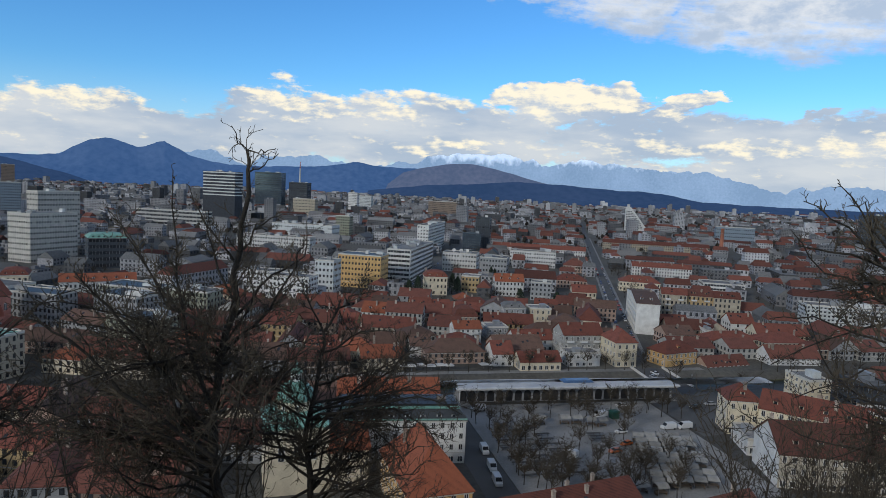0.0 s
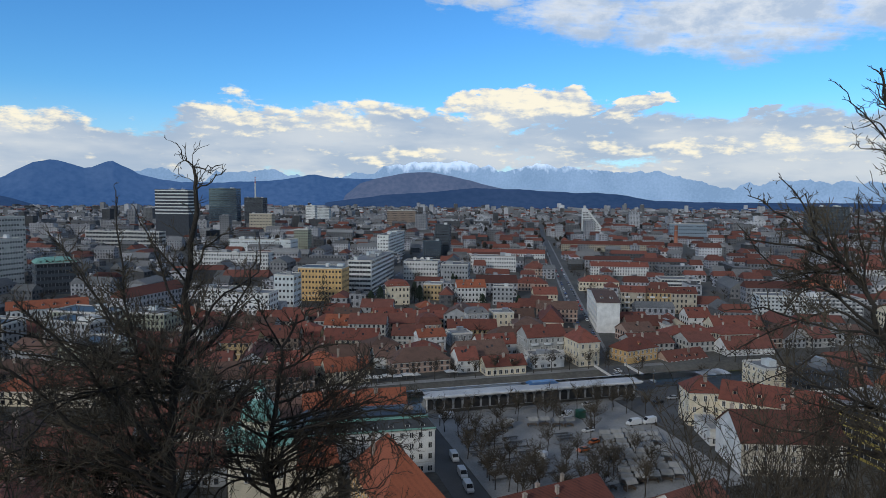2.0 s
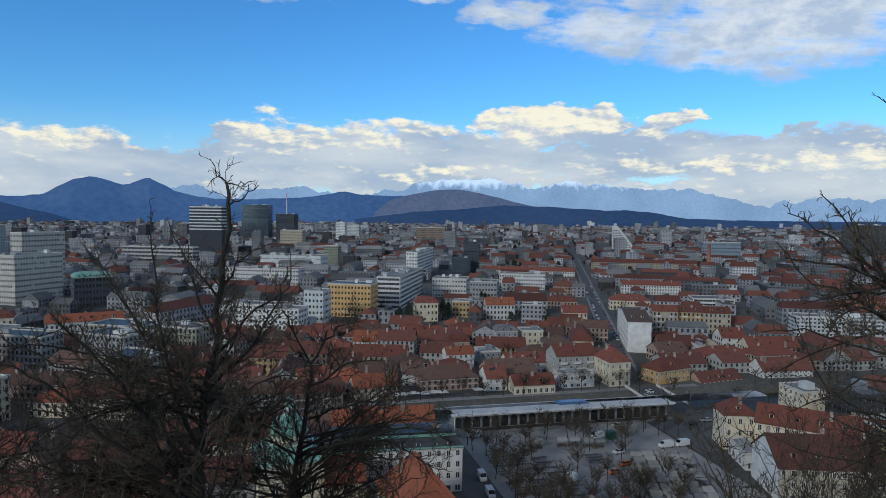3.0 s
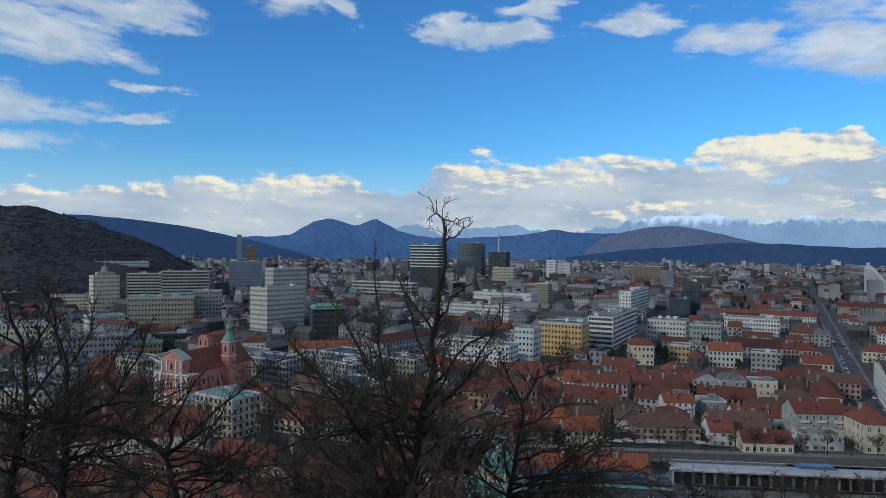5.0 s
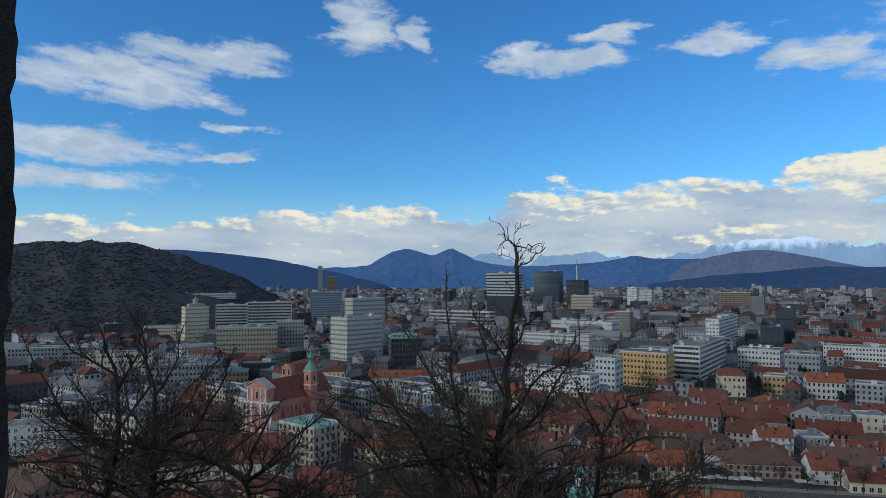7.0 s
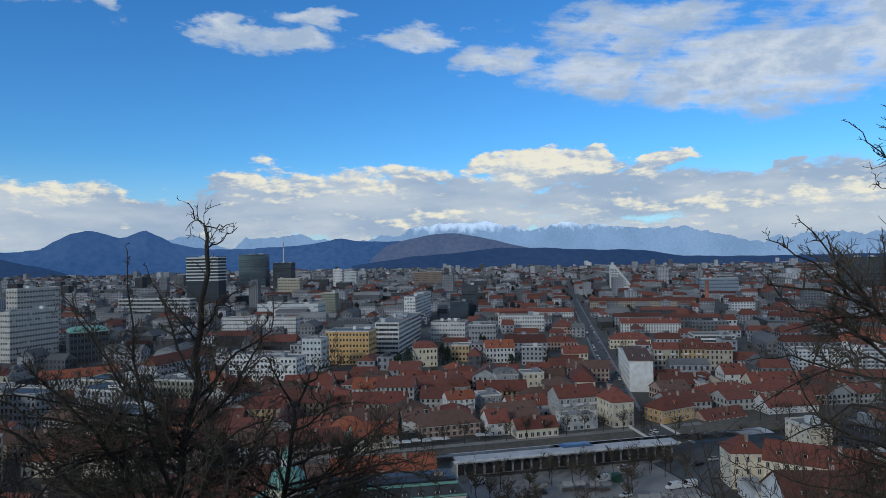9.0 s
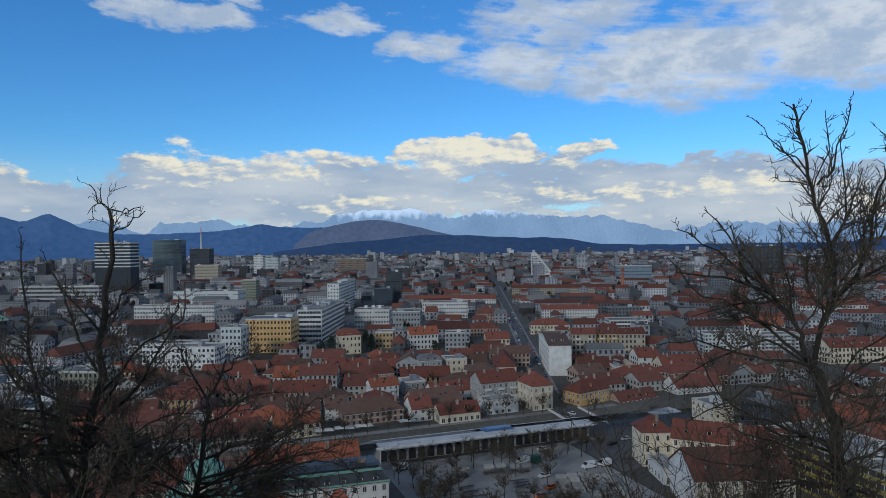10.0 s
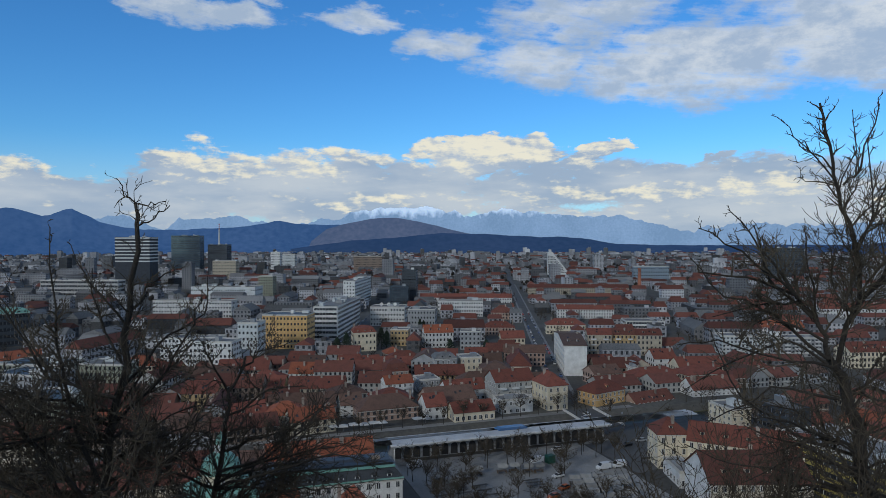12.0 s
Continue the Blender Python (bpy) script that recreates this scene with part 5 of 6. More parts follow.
def market_hall(x0, x1, y):
    """A long pale colonnade with a flat roof, slim front columns and shop bays behind, painted as flat dark plates."""
    w = x1 - x0
    ob = thing("market_hall", pose((x0 + x1) / 2, y, 0, 0, 0, -1.2), "long pale stone market colonnade with a flat white roof", "market hall")
    bm = bmesh.new()
    box(bm, -w / 2, w / 2, 3.4, 9.0, 0, 5.6)
    part("rear_hall", bm, WALLS["grey"], ob)
    for z0, z1, o, mtl, nm in ((5.6, 6.1, 0.4, M_MARBLE, "architrave"), (6.1, 6.55, 0.9, M_BAND, "cornice")):
        bm = bmesh.new()
        box(bm, -w / 2 - o, w / 2 + o, -o, 9.0 + o, z0, z1)
        part(nm, bm, mtl, ob)
    bm = bmesh.new()
    v = [bm.verts.new(p) for p in ((-w / 2, 0.2, 6.55), (w / 2, 0.2, 6.55), (w / 2, 4.6, 6.95), (-w / 2, 4.6, 6.95), (-w / 2, 8.8, 6.55), (w / 2, 8.8, 6.55))]
    for q in ((0, 1, 2, 3), (3, 2, 5, 4), (0, 3, 4), (1, 5, 2), (0, 4, 5, 1)):
        bm.faces.new([v[k] for k in q])
    part("roof", bm, surf("pale_sheet_roof", (0.38, 0.38, 0.38), (0.56, 0.56, 0.55), 0.5, 0.4, 3.0, 0.1, 0.0), ob)
    n = 24
    column = None
    for i in range(n + 1):
        px = -w / 2 + 0.6 + (w - 1.2) * i / n
        if column is None:
            bm = bmesh.new()
            lathe(bm, [(0.42, 0), (0.42, 0.25), (0.30, 0.35), (0.25, 4.9), (0.40, 5.2), (0.45, 5.6)], 10)
            part("column", bm, M_MARBLE, ob, at=pose(px, 0.5, 0))
            column = ob.children[-1].data
        else:
            place("column", column, ob, "", pose(px, 0.5, 0))
        if i < n:
            bm = bmesh.new()
            step_w = (w - 1.2) / n
            r = step_w * 0.38
            cx = px + step_w / 2
            # shade inside the bay is the plate's dark colour; nothing is recessed
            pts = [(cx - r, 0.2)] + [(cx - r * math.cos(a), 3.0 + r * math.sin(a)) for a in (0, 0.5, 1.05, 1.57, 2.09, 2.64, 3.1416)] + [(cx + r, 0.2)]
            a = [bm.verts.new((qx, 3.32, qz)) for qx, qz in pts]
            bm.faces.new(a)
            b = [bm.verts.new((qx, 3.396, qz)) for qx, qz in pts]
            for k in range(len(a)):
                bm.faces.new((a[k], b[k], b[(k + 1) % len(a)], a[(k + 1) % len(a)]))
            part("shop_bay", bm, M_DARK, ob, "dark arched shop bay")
    for px in (-w / 2 + 2.2, w / 2 - 2.2):
        bm = bmesh.new()
        box(bm, px - 2.4, px + 2.4, -0.3, 3.3, 0, 0.35)
        part("steps", bm, M_PAVING, ob)
    bm = bmesh.new()
    prism(bm, [(-2, 3.4), (11, 3.4), (11, 8.4), (-2, 8.4)], 6.8, 7.6, [(-0.6, 4.2), (9.6, 4.2), (9.6, 7.6), (-0.6, 7.6)])
    part("blue_roof_light", bm, surf("blue_glazing", (0.05, 0.10, 0.20), (0.08, 0.16, 0.30), 0.25, 0.5, 3, 0, 0), ob, "blue glazed roof lantern")
    TAKEN.append(((x0 + x1) / 2, y + 6, 45))
    return ob


market_hall(60, 148.8, 227)


def car(kind, paint):
    """A car or van: a body shell in profile, a glazed cabin, lamps and four wheels."""
    van = kind == "van"
    w, l = (2.0, 5.4) if van else (1.75, 4.3)
    ob = thing(kind, Matrix(), "", kind)
    prof = ((0, 0.35), (l, 0.35), (l, 1.0), (l - 0.1, 2.3), (1.7, 2.35), (0.75, 1.35), (0.05, 1.05)) if van else ((0, 0.32), (l, 0.32), (l, 0.85), (l - 0.15, 0.98), (1.05, 0.98), (0.1, 0.78))
    bm = bmesh.new()
    a = [bm.verts.new((-w / 2, py - l / 2, pz)) for py, pz in prof]
    b = [bm.verts.new((w / 2, py - l / 2, pz)) for py, pz in prof]
    for i in range(len(prof)):
        bm.faces.new((a[i], b[i], b[(i + 1) % len(prof)], a[(i + 1) % len(prof)]))
    bm.faces.new(a[::-1])
    bm.faces.new(b)
    bmesh.ops.recalc_face_normals(bm, faces=bm.faces)
    bmesh.ops.bevel(bm, geom=list(bm.edges), offset=0.06, segments=1, affect="EDGES")
    part("body", bm, paint, ob)
    bm = bmesh.new()
    if van:
        v = [bm.verts.new(p) for p in ((-w / 2 + 0.12, 0.82 - l / 2, 1.46), (w / 2 - 0.12, 0.82 - l / 2, 1.46), (w / 2 - 0.2, 1.6 - l / 2, 2.26), (-w / 2 + 0.2, 1.6 - l / 2, 2.26))]
        for q in v:
            q.co.y -= 0.06
        bm.faces.new(v)
        bmesh.ops.solidify(bm, geom=list(bm.faces), thickness=0.03)
        part("windscreen", bm, M_GLASS, ob)
    else:
        lo = [(-w / 2 + 0.08, 1.05 - l / 2), (w / 2 - 0.08, 1.05 - l / 2), (w / 2 - 0.08, l / 2 - 0.25), (-w / 2 + 0.08, l / 2 - 0.25)]
        hi = [(-w / 2 + 0.25, 1.85 - l / 2), (w / 2 - 0.25, 1.85 - l / 2), (w / 2 - 0.25, l / 2 - 0.75), (-w / 2 + 0.25, l / 2 - 0.75)]
        prism(bm, lo, 0.97, 1.40, hi)
        part("cabin_glass", bm, M_GLASS, ob)
        bm = bmesh.new()
        prism(bm, hi, 1.40, 1.46)
        part("roof", bm, paint, ob)
    wheel = None
    for sx in (-1, 1):
        for yy in (0.85, l - 0.8):
            if wheel is None:
                bm = bmesh.new()
                lathe(bm, [(0.2, -0.11), (0.32, -0.10), (0.32, 0.10), (0.2, 0.11)], 10)
                wheel = part("wheel", bm, M_DARK, ob, at=pose(sx * (w / 2 - 0.1), yy - l / 2, 0.32, 0, 90, 0)).data
            else:
                place("wheel", wheel, ob, "", pose(sx * (w / 2 - 0.1), yy - l / 2, 0.32, 0, 90, 0))
    for sx in (-1, 1):
        bm = bmesh.new()
        box(bm, sx * w * 0.36 - 0.16, sx * w * 0.36 + 0.16, -l / 2 - 0.02, -l / 2 + 0.1, 0.62, 0.78)
        part("headlight", bm, M_FRAME, ob)
    return ob


def paint(name, c, rough=0.3):
    return surf("car_paint_" + name, tone(c, 0.9), c, rough, 1.0, 4.0, 0.0, 0.05)


PAINTS = dict(white=(0.65, 0.66, 0.66), silver=(0.35, 0.36, 0.37), black=(0.02, 0.02, 0.022), red=(0.35, 0.03, 0.02), blue=(0.04, 0.08, 0.20), grey=(0.12, 0.125, 0.13), orange=(0.50, 0.12, 0.025))
MODELS = {}


def park(kind, colour, x, y, heading, where, z=0.05):
    key = (kind, colour)
    m = pose(x, y, z, 0, 0, -heading)
    if key not in MODELS:
        ob = car(kind, paint(kind + "_" + colour, PAINTS[colour]))
        ob.matrix_world = m
        MODELS[key] = ob
    else:
        ob = copy_thing(MODELS[key], m)
    return tagged(ob, "%s %s parked %s" % (colour, "delivery van" if kind == "van" else "car", where), kind, "parked vehicles")


for x, y in ((57.8, 185), (56.6, 173), (55.4, 164)):
    park("van", "white", x, y, 4, "along the market lane")
park("van", "white", 66, 221.2, 90, "in front of the colonnade", 0.14)
park("van", "white", 108.7, 211, 80, "among the market stalls", 0.14)
park("van", "white", 83.3, 179.4, 140, "on the empty market square", 0.14)
park("car", "white", 122.3, 221, 85, "before the market hall", 0.14)
park("car", "white", 109, 195.6, 80, "on the market square", 0.14)
park("car", "orange", 98.9, 180.3, 80, "on the market square", 0.14)
park("car", "orange", 105.5, 185.5, 70, "on the market square", 0.14)
park("car", "black", 107.9, 179, 60, "on the market square", 0.14)
park("van", "white", 127.9, 197.4, 85, "beside the stalls", 0.14)
park("van", "white", 134.2, 197.5, 85, "beside the stalls", 0.14)
park("car", "black", 151.3, 217.2, 80, "at the bridge head")
park("car", "silver", 159.7, 220, 90, "at the bridge head")
park("car", "silver", 156.5, 256, -6, "crossing the bridge", 0.12)
park("car", "white", 160.5, 262, 174, "crossing the bridge", 0.12)
rng = random.Random(8)
for s in (-1, 1):
    for i in range(26):
        a = 40 + i * 15 + rng.uniform(-5, 5)
        u = radians(23.3)
        park("car", rng.choice(("silver", "grey", "black", "white", "red", "blue")), 163 + math.sin(u) * a + s * 3.4 * math.cos(u), 283 + math.cos(u) * a - s * 3.4 * math.sin(u), 23.3 + (0 if s > 0 else 180), "along the long street", 0.06)
for i in range(22):
    u = radians(20)
    a, s = rng.uniform(5, 200), rng.choice((-8, -5, 5, 8))
    park("car", rng.choice(("silver", "grey", "black", "white", "blue")), 95 + math.sin(u) * a + s * math.cos(u), 500 + math.cos(u) * a - s * math.sin(u), 20, "on the wide avenue", 0.06)


def stall():
    """A market stall: a bowed awning on four posts over a table."""
    ob = thing("market_stall", Matrix(), "market stall with a bowed grey awning", "market stall", "market stalls")
    bm = bmesh.new()
    prev = None
    for i in range(9):
        a = -1.0 + 2.0 * i / 8
        y, z = 1.85 * a, 2.35 + 0.85 * (1 - a * a)
        row = [bm.verts.new((x, y, z)) for x in (-1.75, 1.75)] + [bm.verts.new((x, y, z - 0.06)) for x in (-1.75, 1.75)]
        if prev:
            bm.faces.new((prev[0], prev[1], row[1], row[0]))
            bm.faces.new((prev[3], prev[2], row[2], row[3]))
            bm.faces.new((prev[0], row[0], row[2], prev[2]))
            bm.faces.new((prev[1], prev[3], row[3], row[1]))
        prev = row
    part("awning", bm, surf("awning_canvas", (0.20, 0.20, 0.19), (0.36, 0.35, 0.33), 0.85, 1.0, 6.0, 0.1, 0.25), ob)
    post = None
    for sx in (-1.65, 1.65):
        for sy in (-1.7, 1.7):
            if post is None:
                bm = bmesh.new()
                prism(bm, circle(0.05, 6), 0, 2.56)
                post = part("post", bm, M_METAL, ob, at=pose(sx, sy, 0)).data
            else:
                place("post", post, ob, "", pose(sx, sy, 0))
    bm = bmesh.new()
    box(bm, -1.6, 1.6, -1.2, 0.6, 0.78, 0.86)
    for sx in (-1.5, 1.42):
        box(bm, sx, sx + 0.08, -1.1, 0.5, 0, 0.78)
    part("table", bm, surf("stall_wood", (0.08, 0.06, 0.045), (0.16, 0.12, 0.08), 0.8, 2, 9, 0.2, 0.2), ob)
    return ob


first = stall()
first.matrix_world = pose(110.8, 188.0, 0.14, 0, 0, -22)
for i in range(9):
    for j in range(5):
        if (i, j) == (0, 0) or (i in (3, 6) and j == 4) or (i == 0 and j == 4):
            continue
        x = 110.8 - 1.42 * i * 1.02 + 4.05 * j + rng.uniform(-0.2, 0.2)
        y = 188.0 - 4.15 * i * 0.97 - 0.25 * j + rng.uniform(-0.2, 0.2)
        copy_thing(first, pose(x, y, 0.14, 0, 0, -20 + rng.uniform(-3, 3)))
for x, y in ((70, 205.5), (75, 204), (79.5, 203), (84, 206.5), (92.8, 206), (97, 205.5), (101.5, 203.5), (105, 202.5), (73, 199.5), (93, 154), (98, 152.5)):
    copy_thing(first, pose(x, y, 0.14, 0, 0, rng.uniform(-12, 12)))

kiosk = thing("kiosk", pose(113.5, 209.5, 0.14, 0, 0, 8), "small dark green market kiosk", "kiosk")
M_GREEN = surf("green_paint", (0.010, 0.06, 0.04), (0.018, 0.10, 0.065), 0.5, 1, 6, 0.1, 0.05)
bm = bmesh.new()
box(bm, -1.4, 1.4, -1.2, 1.2, 0, 2.5)
part("body", bm, M_GREEN, kiosk)
bm = bmesh.new()
prism(bm, [(-1.7, -1.5), (1.7, -1.5), (1.7, 1.5), (-1.7, 1.5)], 2.5, 2.9, [(-1.3, -1.1), (1.3, -1.1), (1.3, 1.1), (-1.3, 1.1)])
part("roof", bm, M_GREEN, kiosk)

# rows of low stone market tables
table = thing("market_table", pose(66, 186, 0.14), "low bare market table of dark planks", "table", "bare market tables")
bm = bmesh.new()
box(bm, -2.6, 2.6, -0.45, 0.45, 0.70, 0.80)
part("tabletop", bm, surf("weathered_plank", (0.05, 0.05, 0.048), (0.11, 0.105, 0.10), 0.85, 2, 9, 0.2, 0.15), table)
for sx in (-2.2, 0, 2.2):
    bm = bmesh.new()
    box(bm, sx - 0.1, sx + 0.1, -0.35, 0.35, 0, 0.70)
    part("leg", bm, M_METAL, table)
for i in range(8):
    for j in range(3):
        if (i, j) != (3, 0):
            copy_thing(table, pose(66 + j * 7.2 + rng.uniform(-0.3, 0.3), 196 - i * 4.2, 0.14, 0, 0, rng.uniform(-3, 3)))
for i in range(3):
    copy_thing(table, pose(98.5, 190 + i * 2.4, 0.14))


def cafe_umbrella():
    """A square white sunshade on a pole with a foot plate."""
    ob = thing("cafe_umbrella", Matrix(), "open white square sunshade on the paved quay", "umbrella", "sunshades on the quay")
    bm = bmesh.new()
    prism(bm, [(-1.9, -1.9), (1.9, -1.9), (1.9, 1.9), (-1.9, 1.9)], 2.5, 3.2, [(-0.15, -0.15), (0.15, -0.15), (0.15, 0.15), (-0.15, 0.15)])
    box(bm, -1.9, 1.9, -1.9, 1.9, 2.3, 2.5)
    part("canopy", bm, M_FRAME, ob)
    bm = bmesh.new()
    prism(bm, circle(0.05, 6), 0.1, 2.3)
    part("pole", bm, M_METAL, ob)
    bm = bmesh.new()
    box(bm, -0.4, 0.4, -0.4, 0.4, 0, 0.1)
    part("base_plate", bm, M_DARK, ob)
    return ob


shade_first = cafe_umbrella()
shade_first.matrix_world = pose(46, 273.5, 0.0, 0, 0, 4)
for i, (x, y) in enumerate(((50.4, 273.2), (54.8, 274.4), (59.0, 273.0), (63.4, 274.0), (67.2, 273.4), (83.0, 274.2), (86.8, 274.0))):
    copy_thing(shade_first, pose(x, y, 0.0, 0, 0, 3 * i - 8))

# bare trees of the square and the quay
def small_tree(seed, h):
    rng2 = Wood(seed)
    ob = thing("street_tree", Matrix(), "small leafless pollarded tree on the square", "tree", "leafless trees round the market")
    trunk = Wood(seed)
    trunk.tube(trunk.wander(Vector((0, 0, -0.1)), Vector((0, 0, 1)), h * 0.55, 4, 0.05, 0.1), 0.16, 0.09, 7)
    mesh_part("trunk", trunk.v, trunk.f, [M_BARK], ob, smooth=True)
    for i in range(6):
        a = 1.047 * i + rng2.rng.uniform(-0.3, 0.3)
        p = Vector((0, 0, h * rng2.rng.uniform(0.36, 0.54)))
        run = rng2.wander(p, Vector((math.cos(a), math.sin(a), 0.9)), h * 0.50, 5, 0.16, 0.10)
        rng2.tube(run, 0.11, 0.05, 5)
        for k in range(11):
            q = run[rng2.rng.randint(1, 5)]
            sub = rng2.wander(q, Vector((rng2.rng.gauss(0, 1), rng2.rng.gauss(0, 1), 0.6)), h * 0.17, 3, 0.2, 0.1)
            rng2.tube(sub, 0.06, 0.035, 3)
            for m in range(4):
                fine = rng2.wander(sub[rng2.rng.randint(1, 3)], Vector((rng2.rng.gauss(0, 1), rng2.rng.gauss(0, 1), 0.5)), h * 0.10, 2, 0.2, 0.1)
                rng2.tube(fine, 0.04, 0.028, 3)
    tagged(mesh_part("crown", rng2.v, rng2.f, [M_TWIG], ob, "bare dark branches"), kind="stuff")
    return ob


SPOTS = ((64.8, 202.7), (68.5, 196.3), (62.5, 162.2), (65.6, 160), (70.9, 162.5), (80.3, 208), (98.3, 213), (100.3, 199.5), (94.6, 175.9), (90.4, 156.4), (88.5, 149.5),
         (76.2, 168.6), (106.9, 220), (112.2, 197), (107, 190), (128.8, 213.4), (132.1, 208.9), (131.3, 216.5), (86.5, 167.5), (64, 178), (68, 172), (64, 190), (72, 214), (85, 216), (92, 219), (116, 217), (103, 168), (61.5, 208), (61.5, 214), (63, 170), (61.8, 184), (73, 157), (79, 153), (67, 153), (96, 160),
         (82, 160), (88, 183), (98, 206), (104, 212), (121, 211), (125, 218), (137, 213), (139, 207), (90, 212), (78, 196), (111, 170), (100, 147.8), (115, 205), (63, 168), (66, 155), (71, 156), (75, 161), (68, 182), (73, 178), (79, 172), (84, 153), (78, 154), (93, 163), (97, 159), (105, 155), (110, 160), (72, 188))
trees = [small_tree(40 + i, h) for i, h in enumerate((9.2, 10.4, 8.4))]
for i, (x, y) in enumerate(SPOTS):
    m = pose(x, y, 0.14, 0, 0, i * 67)
    if i < 3:
        trees[i].matrix_world = m
    else:
        copy_thing(trees[i % 3], m)
for i in range(17):
    x = 10 + i * 9.3
    copy_thing(trees[i % 3], pose(x, 269.4 + (i % 3) * 0.5, 0.06, 0, 0, i * 41))["label"] = "leafless tree on the paved river quay"


def conifer(x, y, h, r, seed):
    """A dark evergreen: a trunk with drooping sprays of needles in tiers."""
    rng = random.Random(seed)
    ob = thing("conifer", pose(x, y, 0), "dense dark evergreen tree between the old houses", "tree", "evergreens")
    bm = bmesh.new()
    lathe(bm, [(0.35, 0), (0.22, h * 0.5), (0.05, h * 0.97)], 8)
    part("trunk", bm, M_BARK, ob)
    v, f = [], []
    for i in range(900):
        q = rng.random() ** 0.7
        zz = h * (0.1 + 0.9 * q)
        rr = r * (1 - q) ** 0.75 * rng.uniform(0.35, 1.1) + 0.15
        a = rng.uniform(0, 6.283)
        c = Vector((rr * math.cos(a), rr * math.sin(a), zz))
        s = rng.uniform(0.35, 0.8)
        o = Vector((math.cos(a), math.sin(a), -0.35)) * s
        side = Vector((-math.sin(a), math.cos(a), rng.uniform(-0.3, 0.3))) * s * 0.7
        b = len(v)
        v += [c - o * 0.5 - side, c - o * 0.5 + side, c + o, c + Vector((0, 0, 0.35 * s))]
        f += [(b, b + 1, b + 3), (b + 1, b + 2, b + 3), (b + 2, b, b + 3), (b, b + 2, b + 1)]
    tagged(mesh_part("crown", v, f, [M_NEEDLE], ob, "dark green needle sprays"), kind="stuff")
    TAKEN.append((x, y, r * 0.7))


CONIFERS = ((81, 464, 12, 5, 1), (88, 466, 15, 5, 2), (116, 476, 16, 5, 3), (121, 479, 13, 4, 4), (152, 424, 13, 5.5, 5), (179, 424, 11, 4.5, 6), (134, 495, 10, 4, 7), (172, 560, 11, 2.2, 8), (176, 562, 9, 2, 9))
for x, y, h, r, seed in CONIFERS:
    conifer(x, y, h, r, seed)

# ---- the close-packed old town between the houses that stand out ----
rng = random.Random(77)
KINDS = (("brown", "tile_dark", "brown old town house under a dark red tiled roof"), ("grey", "tile_dark", "grey town house under a dark red roof"), ("rose", "tile_brown", "rose-coloured town house with a brown pitched roof"),
         ("grey", "tile_brown", "grey town house with a brown tiled roof"), ("beige", "tile", "beige town house with a stained red roof"), ("ochre", "tile", "ochre town house with a stained red roof"),
         ("grey_plaster", "tile_dark", "grey-plastered town house with an old red roof"), ("cream", "tile_orange", "cream town house with an orange roof"))
made = 0
for i in range(6000):
    a, d = radians(rng.uniform(-46, 56)), rng.uniform(165, 430)
    x, y = d * math.sin(a), d * math.cos(a)
    if 232 < y < 274 or (22 < x < 185 and y < 275) or (-16 < x < 30 and y < 215) or (x > 150 and y < 232 and x < 215):
        continue
    w, dp = rng.uniform(14, 30), rng.uniform(12, 17)
    lane = abs((x - 165) * math.cos(radians(23.3)) - (y - 285) * math.sin(radians(23.3)))
    if (y > 280 and lane < 7 + w * 0.5) or any((x - fx) ** 2 + (y - fy) ** 2 < (w * 0.31 + fr) ** 2 for fx, fy, fr in TAKEN):
        continue
    wall, roofing, words = KINDS[int(rng.random() ** 1.15 * 8)]
    floors = rng.choice((2, 2, 2, 3)) if y > 315 or x < -40 else 2
    rot = (-4 if y < 330 else -20) + rng.gauss(0, 5) + (90 if rng.random() < 0.12 else 0) - (15 if x < -60 else 0)
    if rot > 45:
        x, y = x - dp / 2, y
    if x < -55 and y > 240 and rng.random() < 0.42:
        building(x, y - dp / 2, w * 1.3, dp * 1.2, rng.choice((4, 5, 5)) * 3.3, rot, "flat", 1, rng.choice(("grey_plaster", "cream", "beige", "olive", "grey", "beige")), rng.choice(("slate", "slate", "dark_sheet", "dark_sheet", "copper")), 5,
                 "weathered flat-roofed city block with even windows", plain=True)
        made += 1
        continue
    building(x, y - dp / 2, w, dp, floors * 2.8 + rng.uniform(-0.4, 0.6), rot, rng.choice(("gable", "gable", "gable", "hip")), rng.uniform(3.6, 5.2), wall, roofing, floors, words, plain=True)
    made += 1
    if made > 190:
        break

# ---- the rest of the town, out to the hills ----
def free(x, y, r):
    for fx, fy, fr in TAKEN:
        if (x - fx) ** 2 + (y - fy) ** 2 < (r + fr) ** 2:
            return False
    # the long street and the avenue stay open
    for sx, sy, ang, width, l0, l1 in ((165, 285, 23.3, 6, 0, 1500), (95, 500, 20, 14, 0, 900)):
        ux, uy = math.sin(radians(ang)), math.cos(radians(ang))
        along, across = (x - sx) * ux + (y - sy) * uy, abs((x - sx) * uy - (y - sy) * ux)
        if l0 < along < l1 and across < width + r:
            return False
    a = math.degrees(math.atan2(x, y))
    d = math.hypot(x, y)
    if d > 1000 and a < -24 and d < 1650:
        return False
    return True


